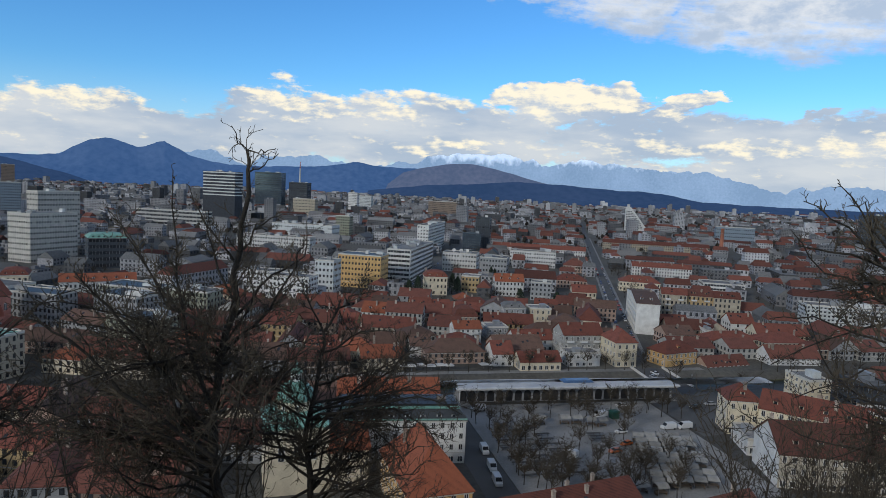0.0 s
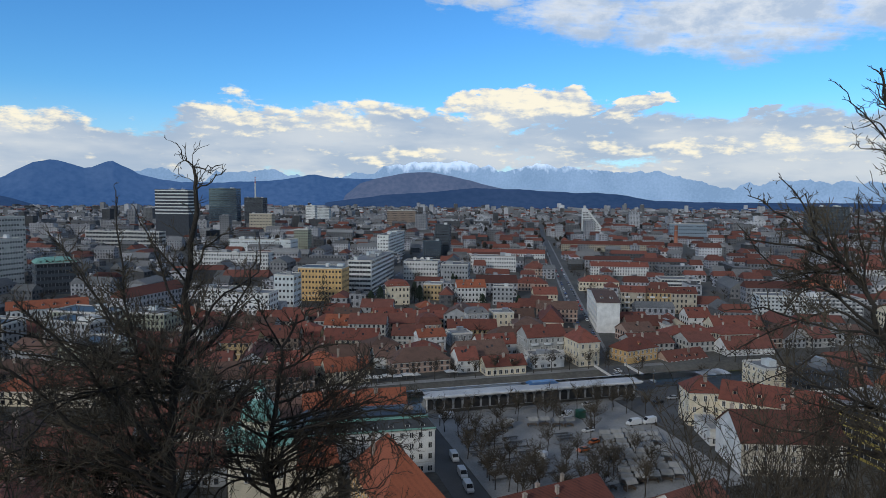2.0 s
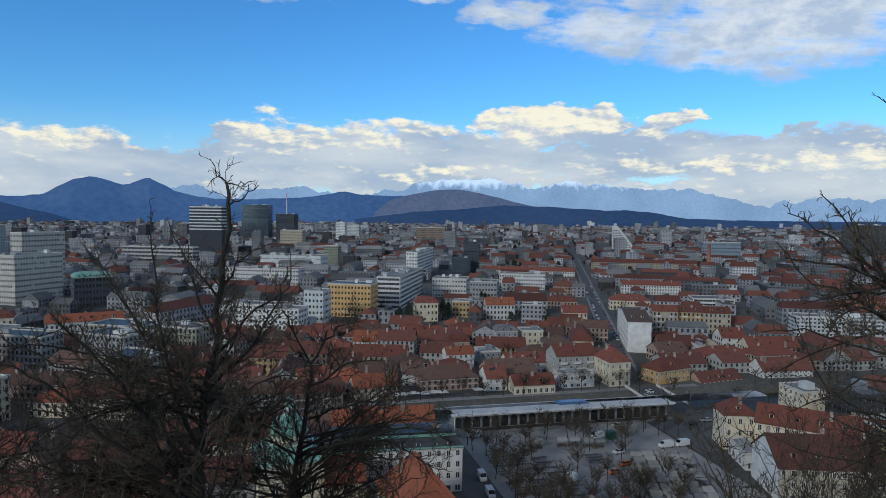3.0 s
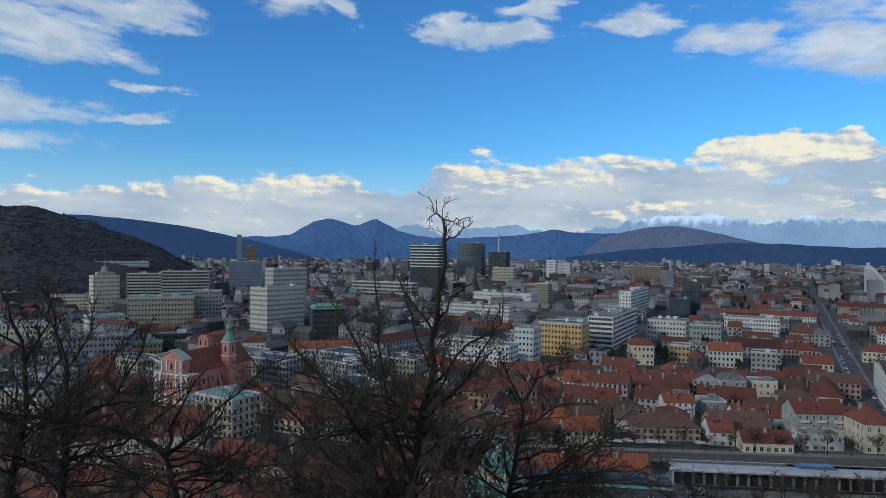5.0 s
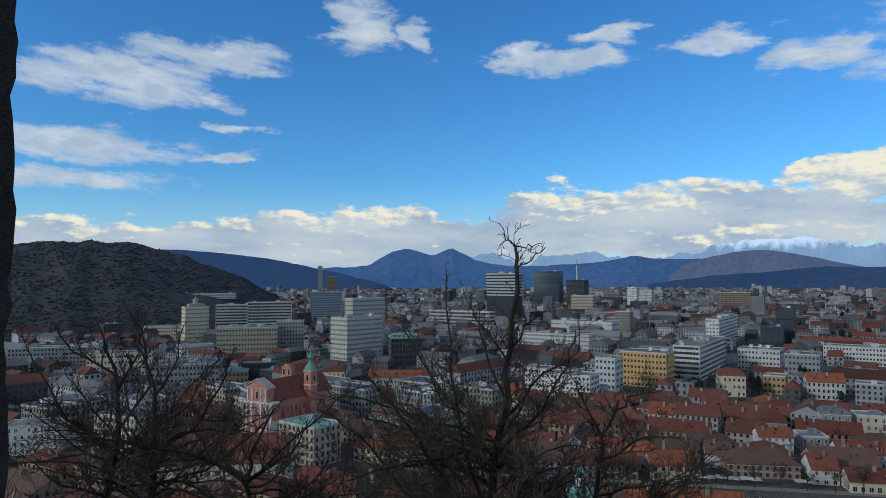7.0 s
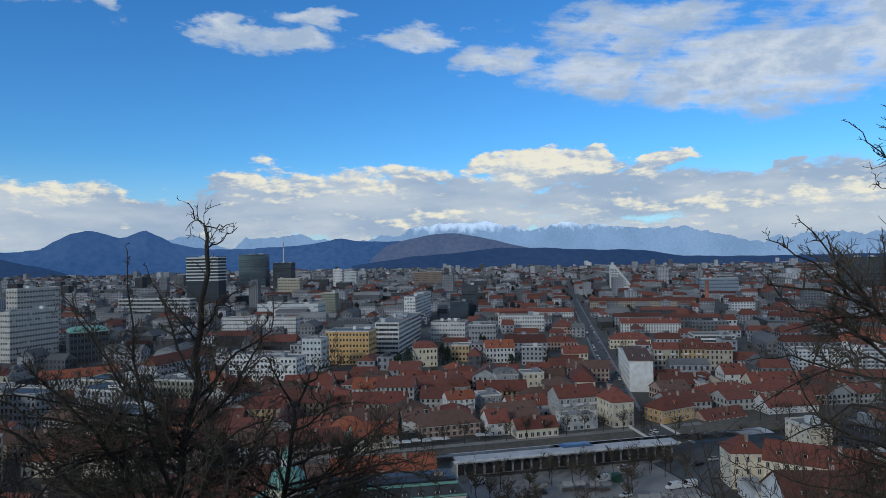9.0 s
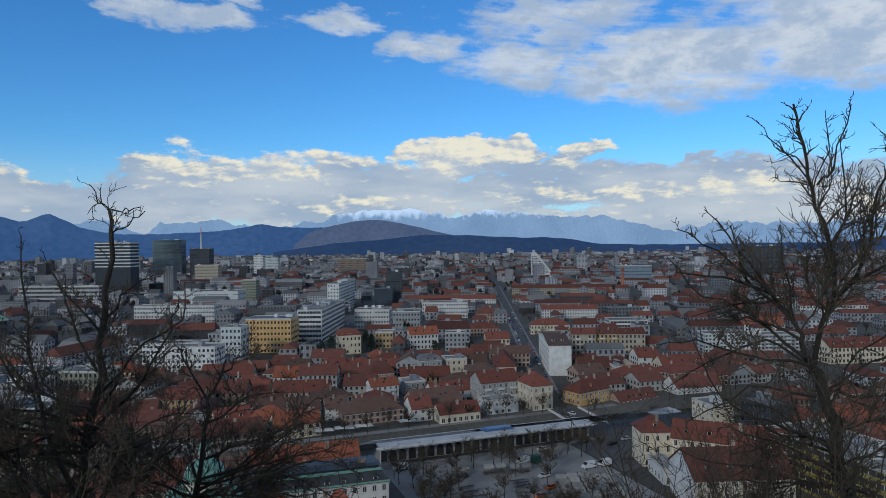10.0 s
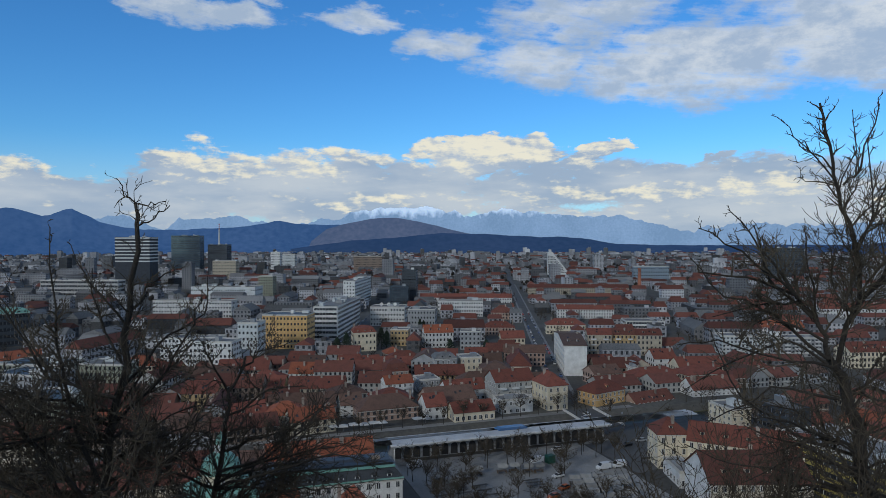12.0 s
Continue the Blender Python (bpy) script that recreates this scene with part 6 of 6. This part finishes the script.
M_FARWALL = surf("town_walls", (0.12, 0.125, 0.14), (0.36, 0.36, 0.37), 0.9, 0.05, 1.0, 0.0, 0.85, island=True)
M_FARRED = surf("town_roofs_red", (0.095, 0.036, 0.028), (0.19, 0.066, 0.045), 0.9, 0.05, 1.0, 0.0, 0.35, island=True)
M_FARGREY = surf("town_roofs_grey", (0.09, 0.095, 0.10), (0.22, 0.22, 0.22), 0.9, 0.05, 1.0, 0.0, 0.4, island=True)
M_FARTREE = surf("town_trees_bare", (0.018, 0.015, 0.012), (0.050, 0.040, 0.030), 1.0, 0.05, 1.0, 0.4, 0.4, island=True)


class Town:
    """Plain far houses gathered into one mesh: walls, roofs and dark window slots."""

    def __init__(self):
        self.v, self.f, self.m = [], [], []

    def add(self, x, y, w, d, h, rot, rh, red, floors, eye):
        c, s = math.cos(rot), math.sin(rot)
        b = len(self.v)

        def put(px, py, pz):
            self.v.append((x + c * px - s * py, y + s * px + c * py, pz))

        for pz in (0, h):
            for px, py in ((-w / 2, -d / 2), (w / 2, -d / 2), (w / 2, d / 2), (-w / 2, d / 2)):
                put(px, py, pz)
        self.f += [(b, b + 1, b + 5, b + 4), (b + 1, b + 2, b + 6, b + 5), (b + 2, b + 3, b + 7, b + 6), (b + 3, b, b + 4, b + 7)]
        self.m += [0] * 4
        k = len(self.v)
        if rh > 0:
            o = 0.5
            for px, py, pz in ((-w / 2 - o, -d / 2 - o, h - 0.2), (w / 2 + o, -d / 2 - o, h - 0.2), (w / 2 + o, d / 2 + o, h - 0.2), (-w / 2 - o, d / 2 + o, h - 0.2), (-w / 2 + o, 0, h + rh), (w / 2 - o, 0, h + rh)):
                put(px, py, pz)
            self.f += [(k, k + 1, k + 5, k + 4), (k + 2, k + 3, k + 4, k + 5), (k + 1, k + 2, k + 5), (k + 3, k, k + 4)]
            self.m += [1 if red else 2] * 4
        else:
            for px, py in ((-w / 2, -d / 2), (w / 2, -d / 2), (w / 2, d / 2), (-w / 2, d / 2)):
                put(px, py, h + 0.05)
            self.f.append((k, k + 1, k + 2, k + 3))
            self.m.append(2)
            for bx in (-0.22, 0.2):
                q = len(self.v)
                for pz in (h, h + 2.4):
                    for px, py in ((-1.8, -1.8), (1.8, -1.8), (1.8, 1.8), (-1.8, 1.8)):
                        put(bx * w + px, py, pz)
                self.f += [(q, q + 1, q + 5, q + 4), (q + 1, q + 2, q + 6, q + 5), (q + 3, q, q + 4, q + 7), (q + 4, q + 5, q + 6, q + 7)]
                self.m += [0] * 4
        if math.hypot(x, y) < eye:
            fh = h / floors
            for side in (0, 1):
                length = w if side == 0 else d
                n = max(2, int(length / 3.4))
                for fl in range(floors):
                    for i in range(n):
                        u0 = -length / 2 + length * (i + 0.28) / n
                        u1 = -length / 2 + length * (i + 0.72) / n
                        z0, z1 = fh * (fl + 0.28), fh * (fl + 0.78)
                        q = len(self.v)
                        sx = w / 2 if x < 0 else -w / 2
                        e = 0.06 if sx > 0 else -0.06
                        for uu, zz in ((u0, z0), (u1, z0), (u1, z1), (u0, z1)):
                            put(uu, -d / 2 - 0.06, zz) if side == 0 else put(sx + e, uu, zz)
                        self.f.append((q, q + 1, q + 2, q + 3))
                        self.m.append(3)

    def finish(self, name, label):
        return tagged(mesh_part(name, self.v, self.f, [M_FARWALL, M_FARRED, M_FARGREY, M_GLASS], mi=self.m), label, "houses", "", "stuff")


rng = random.Random(21)
town = Town()
grid = radians(-23)
for ring, count, r0, r1 in (("near", 900, 420, 900), ("mid", 2300, 900, 1900), ("far", 5200, 1900, 4350)):
    for i in range(count):
        a = radians(rng.uniform(-52, 70))
        d = math.sqrt(rng.uniform(r0 ** 2, r1 ** 2))
        x, y = d * math.sin(a), d * math.cos(a)
        big = rng.random() < (0.25 if ring == "near" else 0.20)
        w, dp = (rng.uniform(24, 60), rng.uniform(12, 18)) if big else (rng.uniform(12, 26), rng.uniform(10, 14))
        if not free(x, y, max(w, dp) * 0.42):
            continue
        left = a < radians(15)
        red = rng.random() < (0.30 if left else 0.58) * {"near": 1.0, "mid": 0.8, "far": 0.4}[ring]
        h = (rng.uniform(8, 14) if big else rng.uniform(5, 10)) if ring == "near" else rng.uniform(11, 24) if big else rng.uniform(6, 14)
        if big and ring != "near" and rng.random() < 0.14:
            w, dp, h = rng.uniform(16, 26), rng.uniform(14, 18), rng.uniform(28, 46)
        pitched = h < 19 and (red or rng.random() < 0.5)
        TAKEN.append((x, y, max(w, dp) * (0.42 if ring != "far" else 0.3)))
        town.add(x, y, w, dp, h, grid + rng.choice((0, 0, 1.5708)) + rng.gauss(0, 0.06), rng.uniform(3, 5.5) if pitched else 0, red, max(2, int(h / 3.2)), 2300)
town.finish("distant_town", "distant roofs and pale blocks of the town")

spots = []
for i in range(11500):
    a = radians(rng.uniform(-52, 70))
    d = math.sqrt(rng.uniform(950 ** 2, 4300 ** 2))
    x, y = d * math.sin(a), d * math.cos(a)
    if free(x, y, 1.5):
        r = rng.uniform(2.5, 5.0)
        spots.append((x, y, 0, r, r * rng.uniform(1.6, 2.6)))
clumps("town_trees", spots, M_FARTREE, "bare trees between the far houses", 4)

verts, faces = [], []


def sliver(p, way, length, width):
    """One thin three-sided twig bundle from p along way."""
    way = way.normalized()
    side = way.orthogonal().normalized() * width
    other = way.cross(side)
    b = len(verts)
    verts.extend((p + side, p - side * 0.5 + other * 0.87, p - side * 0.5 - other * 0.87, p + way * length))
    faces.extend(((b, b + 1, b + 3), (b + 1, b + 2, b + 3), (b + 2, b, b + 3)))


made = 0
for i in range(9000):
    a, d = radians(rng.uniform(-46, 58)), math.sqrt(rng.uniform(290 ** 2, 950 ** 2))
    x, y = d * math.sin(a), d * math.cos(a)
    if not free(x, y, 1.0):
        continue
    made += 1
    h = rng.uniform(6.5, 12.0)
    foot = Vector((x, y, 0))
    sliver(foot, Vector((0, 0, 1)), h * 0.8, 0.28)
    for k in range(34):
        turn, rise = rng.uniform(0, 6.283), rng.uniform(0.25, 1.5)
        start = foot + Vector((0, 0, h * rng.uniform(0.28, 0.62)))
        way = Vector((math.cos(turn), math.sin(turn), rise))
        sliver(start + way.normalized() * rng.uniform(0, 0.25) * h, way + Vector((rng.gauss(0, 0.4), rng.gauss(0, 0.4), 0)), h * rng.uniform(0.2, 0.42), 0.13)
    if made > 900:
        break
tagged(mesh_part("courtyard_trees", verts, faces, [M_FARTREE]), "bare brown trees in the courtyards between the blocks", "trees", "", "stuff")

# ---- the bare trees on the slope, close to the eye ----
def slope_tree(limbs, seed, label, level=2, per_metre=3.8, reach=1.75, extra=22, stout=0.5, lean=None):
    """A leafless tree: a trunk and its main limbs, then two or three orders of shoots."""
    base = Vector(limbs[0][2][0])
    foot = Vector((base.x, base.y, terrain(base.x, base.y)))
    ob = thing("bare_tree", Matrix.Translation(foot), label, "tree", "bare trees on the slope")
    twigs = Wood(seed)
    for i, (r0, r1, run) in enumerate(limbs):
        r0, r1 = float(r0), float(r1)
        pts = [Vector(p) - foot for p in run]
        if i == 0:
            pts.insert(0, Vector((0, 0, -0.1)))
            pts[1] = pts[1].lerp(pts[0], 0.15)
        fine = [pts[0]]
        for a, b in zip(pts, pts[1:]):
            for k in (1, 2, 3):
                j = 0.035 if k < 3 else 0.0
                fine.append(a.lerp(b, k / 3) + Vector([twigs.rng.gauss(0, j) for q in range(3)]))
        limb = Wood(seed + i)
        limb.tube(fine, r0 * (0.8 if i == 0 else stout), r1 * 0.7, 9 if i == 0 else 7)
        part_ob = mesh_part("trunk" if i == 0 else "limb", limb.v, limb.f, [M_BARK], ob, smooth=True)
        twigs.sprout(fine[len(fine) // 3:int(len(fine) * 0.85)] if i == 0 else fine, r0, r1, level, per_metre * (0.8 if i == 0 else 0.6 if r0 < 0.036 else 1.0), reach, 0.25)
    # lesser limbs that leave the trunk between the main ones
    trunk = [Vector(p) - foot for p in limbs[0][2]]
    twigs.sprout(trunk[-3:], 0.05, 0.03, 1, per_metre * 0.8, reach * 0.42, 0.2)
    for k in range(extra):
        u = twigs.rng.uniform(0.10, 0.52) * (len(trunk) - 1)
        j = min(int(u), len(trunk) - 2)
        start = trunk[j].lerp(trunk[j + 1], u - j)
        turn = twigs.rng.gauss(lean, 0.8) if lean is not None and k % 3 else twigs.rng.uniform(0, 6.283)
        run = twigs.wander(start, Vector((math.cos(turn), math.sin(turn) * 0.7, twigs.rng.uniform(-0.1, 0.65))), twigs.rng.uniform(1.9, 4.2), 10, 0.19, 0.0)
        limb = Wood(seed + 50 + k)
        limb.tube(run, 0.036, 0.009, 6)
        mesh_part("limb", limb.v, limb.f, [M_BARK], ob, smooth=True)
        twigs.sprout(run[2:], 0.05, 0.02, 1, per_metre * 0.95, reach * 0.55, 0.15)
    tagged(mesh_part("twig_mass", twigs.v, twigs.f, [M_TWIG], ob, "fine brown leafless twigs"), kind="stuff")
    return ob


TREE_A = (
    (0.17, 0.035, ((-1.56, 13.06, 72.48), (-1.66, 13.05, 73.88), (-1.71, 13.04, 75.24), (-1.48, 13.07, 77.00), (-1.25, 13.09, 78.63), (-1.13, 13.10, 80.23), (-1.16, 13.10, 80.63))),
    (0.03, 0.01, ((-1.16, 13.10, 80.63), (-1.36, 13.08, 80.84), (-1.46, 13.07, 81.07))),
    (0.03, 0.012, ((-1.17, 13.19, 80.61), (-0.89, 13.21, 80.65), (-0.63, 13.22, 80.67))),
    (0.035, 0.012, ((-1.11, 13.00, 80.18), (-0.82, 13.02, 80.33), (-0.55, 13.02, 80.58))),
    (0.09, 0.012, ((-1.60, 12.55, 75.43), (-2.09, 12.49, 76.73), (-2.34, 12.45, 78.17), (-2.41, 12.44, 80.15))),
    (0.1, 0.015, ((-1.59, 12.15, 75.16), (-2.74, 11.97, 76.78), (-3.32, 11.83, 77.69), (-3.86, 11.67, 78.36))),
    (0.09, 0.015, ((-1.56, 11.75, 74.92), (-3.06, 11.48, 76.27), (-3.81, 11.26, 77.27), (-4.43, 11.05, 77.67))),
    (0.07, 0.012, ((-1.55, 13.36, 76.48), (-0.66, 13.42, 77.37), (-0.14, 13.43, 78.28), (0.00, 13.43, 78.96))),
    (0.05, 0.01, ((-1.36, 12.78, 77.71), (-1.72, 12.74, 78.66), (-1.82, 12.73, 79.43))),
    (0.05, 0.01, ((-1.27, 13.39, 78.60), (-0.81, 13.42, 79.16), (-0.44, 13.43, 79.39))),
    (0.06, 0.012, ((-1.41, 12.37, 77.17), (-2.43, 12.23, 77.61), (-2.87, 12.14, 78.50), (-3.21, 12.06, 79.17))),
    (0.08, 0.012, ((-1.56, 12.16, 74.53), (-2.65, 11.98, 75.38), (-3.79, 11.69, 75.84), (-4.60, 11.41, 75.60))),
    (0.07, 0.012, ((-1.73, 13.55, 74.82), (-1.07, 13.60, 75.60), (-0.36, 13.63, 75.81), (0.25, 13.62, 76.16))),
    (0.07, 0.012, ((-1.61, 12.65, 74.07), (-2.37, 12.55, 74.39), (-3.45, 12.31, 74.66), (-4.42, 12.01, 74.56))),
    (0.06, 0.012, ((-2.06, 12.29, 76.79), (-2.87, 12.14, 77.13), (-3.85, 11.88, 77.39), (-4.43, 11.69, 77.90))),
    (0.05, 0.01, ((-1.30, 13.18, 78.29), (-1.92, 13.12, 79.14), (-2.22, 13.08, 79.86))),
    (0.05, 0.012, ((-1.48, 13.17, 76.76), (-0.98, 13.21, 77.64), (-1.10, 13.20, 78.30))),
)
TREE_B = (
    (0.13, 0.03, ((0.40, 14.11, 71.69), (0.30, 14.12, 72.99), (0.14, 14.12, 74.27), (0.40, 14.11, 75.76), (0.49, 14.11, 76.75), (0.84, 14.09, 77.48))),
    (0.06, 0.012, ((0.48, 14.11, 76.26), (1.32, 14.04, 76.76), (1.92, 13.96, 76.78))),
    (0.06, 0.012, ((0.36, 14.42, 75.41), (1.27, 14.35, 75.67), (2.55, 14.15, 76.03))),
    (0.05, 0.012, ((0.13, 13.82, 75.13), (-0.64, 13.82, 75.63), (-1.42, 13.78, 75.67))),
    (0.05, 0.012, ((0.49, 14.21, 76.72), (0.12, 14.22, 77.45), (-0.13, 14.23, 77.93))),
    (0.06, 0.012, ((0.22, 14.42, 73.88), (1.06, 14.37, 74.64), (1.80, 14.28, 74.78))),
    (0.06, 0.012, ((0.26, 14.42, 73.36), (1.35, 14.34, 73.47), (2.34, 14.19, 73.75))),
    (0.05, 0.01, ((0.72, 14.20, 77.22), (1.30, 14.14, 77.60), (1.78, 14.08, 77.74))),
    (0.05, 0.012, ((0.18, 14.02, 74.31), (-0.73, 14.02, 74.35), (-1.18, 14.00, 73.89))),
)
TREE_C = (
    (0.24, 0.1, ((11.74, 8.20, 73.64), (11.60, 8.38, 74.97), (11.46, 8.56, 76.10), (11.31, 8.74, 77.15), (11.15, 8.94, 77.67))),
    (0.1, 0.02, ((11.00, 8.81, 77.68), (10.91, 8.90, 78.23), (10.62, 9.23, 78.87), (10.05, 9.81, 79.18), (9.38, 10.41, 79.27))),
    (0.06, 0.012, ((10.83, 8.70, 77.63), (10.41, 9.16, 78.01), (9.68, 9.88, 77.52), (9.03, 10.43, 76.90))),
    (0.11, 0.03, ((11.37, 8.98, 77.37), (11.62, 8.69, 78.76), (11.56, 8.76, 79.84), (11.39, 8.96, 80.83), (11.30, 9.07, 81.71), (11.19, 9.20, 82.52))),
    (0.035, 0.01, ((11.37, 8.99, 81.00), (11.02, 9.38, 81.72), (10.69, 9.73, 82.32))),
    (0.03, 0.01, ((11.39, 8.96, 80.78), (11.57, 8.74, 81.57), (11.53, 8.79, 82.34))),
    (0.09, 0.015, ((11.73, 8.87, 78.58), (12.06, 8.44, 79.52), (12.14, 8.33, 80.32), (12.29, 8.13, 81.53), (12.43, 7.93, 82.60))),
    (0.04, 0.012, ((12.14, 8.33, 80.32), (12.43, 7.93, 80.88), (12.62, 7.65, 81.79))),
    (0.07, 0.012, ((11.56, 8.91, 76.99), (12.03, 8.31, 76.96), (12.49, 7.66, 77.16))),
    (0.08, 0.012, ((11.70, 8.75, 78.75), (12.19, 8.09, 79.42), (12.58, 7.52, 79.83))),
    (0.06, 0.012, ((10.36, 8.92, 78.85), (9.92, 9.38, 79.75), (9.52, 9.76, 80.50))),
    (0.05, 0.012, ((10.62, 9.09, 78.77), (10.06, 9.66, 78.64), (9.52, 10.16, 78.39))),
    (0.06, 0.012, ((10.72, 8.67, 78.06), (10.13, 9.31, 78.45), (9.69, 9.73, 77.98))),
    (0.05, 0.012, ((10.91, 8.90, 78.18), (10.76, 9.08, 79.42), (10.72, 9.12, 80.18))),
    (0.06, 0.012, ((11.15, 8.31, 76.21), (10.60, 8.95, 76.20), (9.98, 9.60, 75.77))),
    (0.06, 0.012, ((11.83, 8.74, 75.57), (12.22, 8.22, 76.00), (12.62, 7.65, 76.01))),
    (0.06, 0.012, ((11.07, 8.08, 75.47), (10.64, 8.61, 75.45), (10.05, 9.24, 75.11))),
    (0.04, 0.01, ((11.25, 8.51, 79.74), (11.47, 8.22, 80.57), (11.58, 8.08, 81.18))),
    (0.05, 0.012, ((11.53, 8.80, 76.68), (11.85, 8.39, 77.82), (12.26, 7.82, 78.29))),
    (0.05, 0.012, ((11.02, 8.15, 76.07), (10.33, 8.96, 76.77), (9.62, 9.66, 76.68))),
    (0.07, 0.012, ((10.92, 8.75, 77.70), (10.34, 9.38, 78.43), (9.68, 10.02, 78.79), (9.19, 10.44, 79.58))),
    (0.06, 0.012, ((10.36, 8.92, 78.85), (9.70, 9.59, 79.70), (9.12, 10.10, 80.14))),
    (0.06, 0.012, ((10.72, 8.37, 77.07), (9.99, 9.17, 77.18), (9.17, 9.93, 76.38))),
    (0.06, 0.012, ((10.67, 8.88, 78.46), (10.20, 9.38, 79.09), (9.99, 9.59, 80.19))),
    (0.06, 0.012, ((10.66, 8.44, 77.63), (10.05, 9.10, 77.73), (9.33, 9.79, 78.00), (8.77, 10.27, 77.86))),
    (0.05, 0.012, ((11.83, 8.74, 79.08), (12.22, 8.22, 79.94), (12.38, 8.00, 80.78))),
    (0.06, 0.012, ((11.65, 8.96, 76.97), (12.12, 8.37, 77.59), (12.52, 7.79, 77.86))),
    (0.05, 0.012, ((11.43, 8.60, 76.31), (11.90, 7.99, 76.63), (12.28, 7.43, 76.72))),
    (0.06, 0.012, ((10.86, 8.03, 75.92), (10.24, 8.75, 75.99), (9.56, 9.45, 75.33))),
    (0.05, 0.012, ((10.98, 8.52, 80.89), (11.15, 8.31, 81.19), (11.32, 8.10, 82.30))),
    (0.05, 0.012, ((11.31, 8.43, 79.85), (11.42, 8.29, 80.37), (11.36, 8.36, 81.72))),
)
TREE_D = (
    (0.17, 0.03, ((-12.17, 14.79, 72.56), (-11.85, 15.05, 74.15), (-11.60, 15.25, 75.81), (-11.68, 15.19, 77.68), (-12.05, 14.89, 79.00))),
    (0.09, 0.015, ((-11.84, 15.56, 76.01), (-11.23, 16.02, 77.12), (-11.44, 15.86, 78.64), (-11.79, 15.60, 79.32))),
    (0.07, 0.012, ((-11.65, 15.21, 76.96), (-11.22, 15.53, 78.08), (-11.07, 15.64, 79.18))),
    (0.07, 0.012, ((-11.37, 14.92, 75.62), (-12.23, 14.21, 76.58), (-12.76, 13.73, 77.99), (-13.02, 13.49, 79.08))),
    (0.07, 0.012, ((-11.68, 15.19, 77.54), (-12.42, 14.58, 78.17), (-12.79, 14.25, 79.03))),
    (0.08, 0.012, ((-11.50, 14.69, 74.57), (-12.24, 14.08, 75.00), (-12.91, 13.45, 75.93))),
    (0.06, 0.012, ((-11.60, 15.25, 75.81), (-12.22, 14.75, 77.03), (-12.60, 14.42, 77.91))),
)
TREE_E = (
    (0.17, 0.03, ((-10.43, 14.87, 72.66), (-10.39, 14.89, 74.29), (-10.28, 14.97, 75.65), (-10.33, 14.93, 77.18), (-10.69, 14.68, 78.46))),
    (0.09, 0.014, ((-10.28, 14.97, 75.65), (-9.43, 15.53, 76.39), (-8.91, 15.83, 77.50), (-8.73, 15.93, 78.22))),
    (0.08, 0.014, ((-10.33, 14.93, 74.83), (-9.31, 15.60, 75.10), (-8.23, 16.20, 76.00), (-7.59, 16.51, 76.84))),
    (0.07, 0.012, ((-10.05, 14.64, 75.88), (-10.58, 14.26, 76.89), (-10.69, 14.18, 77.84))),
    (0.07, 0.012, ((-10.33, 14.93, 77.05), (-9.89, 15.23, 77.99), (-9.79, 15.30, 78.84))),
    (0.07, 0.012, ((-10.60, 15.23, 74.30), (-11.63, 14.46, 75.05), (-12.43, 13.77, 75.48))),
    (0.06, 0.012, ((-9.43, 15.53, 76.39), (-8.72, 15.94, 76.33), (-7.84, 16.39, 76.41))),
    (0.06, 0.012, ((-10.26, 14.74, 74.35), (-9.42, 15.30, 74.35), (-8.37, 15.90, 74.49))),
)
TREE_F = (
    (0.14, 0.025, ((-7.47, 14.90, 72.87), (-7.53, 14.87, 74.07), (-7.76, 14.75, 75.16), (-7.54, 14.87, 76.07), (-7.19, 15.04, 76.85))),
    (0.08, 0.012, ((-7.74, 14.76, 75.15), (-6.83, 15.21, 75.74), (-6.28, 15.45, 76.66))),
    (0.07, 0.012, ((-7.71, 14.78, 75.02), (-8.53, 14.31, 75.90), (-8.96, 14.05, 76.86))),
    (0.06, 0.012, ((-7.59, 14.84, 74.48), (-6.34, 15.42, 74.75), (-5.45, 15.76, 75.24))),
)
slope_tree(TREE_A, 11, "tall leafless tree with a hooked broken top", per_metre=6.4, extra=50, lean=2.9)
slope_tree(TREE_B, 12, "leafless forked tree with reddish brown twigs", per_metre=7.2, reach=1.9, extra=34, lean=0.4)
slope_tree(TREE_C, 13, "big leafless tree with a leaning dark trunk", per_metre=5.2, reach=1.95, extra=9, stout=0.48, lean=2.4)
slope_tree(TREE_D, 14, "leafless slope tree with upright limbs", per_metre=5.6, reach=1.9, extra=26)
slope_tree(TREE_E, 15, "leafless spreading tree on the slope", per_metre=5.6, reach=1.9, extra=26)
slope_tree(TREE_F, 16, "low leafless tree among brushwood on the slope", per_metre=5.4, reach=1.8)

# brushwood: thin stems that rise between the trees
brush = Wood(30)
for i in range(205):
    a, d = radians(brush.rng.uniform(-50, 58) if i % 5 < 3 else brush.rng.uniform(41, 58)), brush.rng.uniform(11, 20)
    if -3 < math.degrees(a) < 41:
        continue
    x, y = d * math.sin(a), d * math.cos(a)
    top = 80 - d * math.tan(radians(brush.rng.uniform(10.5 if a > 0.74 else 10, 25)))
    z = terrain(x, y)
    if top - z < 0.8:
        top = z + brush.rng.uniform(0.8, 2.0)
    stem = brush.wander(Vector((x, y, z - 0.1)), Vector((brush.rng.gauss(0, 0.25), brush.rng.gauss(0, 0.25), 1)), top - z, 7, 0.10, 0.05)
    brush.tube(stem, 0.022, 0.005, 5)
    brush.sprout(stem[2:], 0.016, 0.006, 1, 4.8, 1.0, 0.3)
tagged(mesh_part("brushwood", brush.v, brush.f, [M_TWIG]), "tangled leafless brushwood on the slope", "shrubs", "", "stuff")
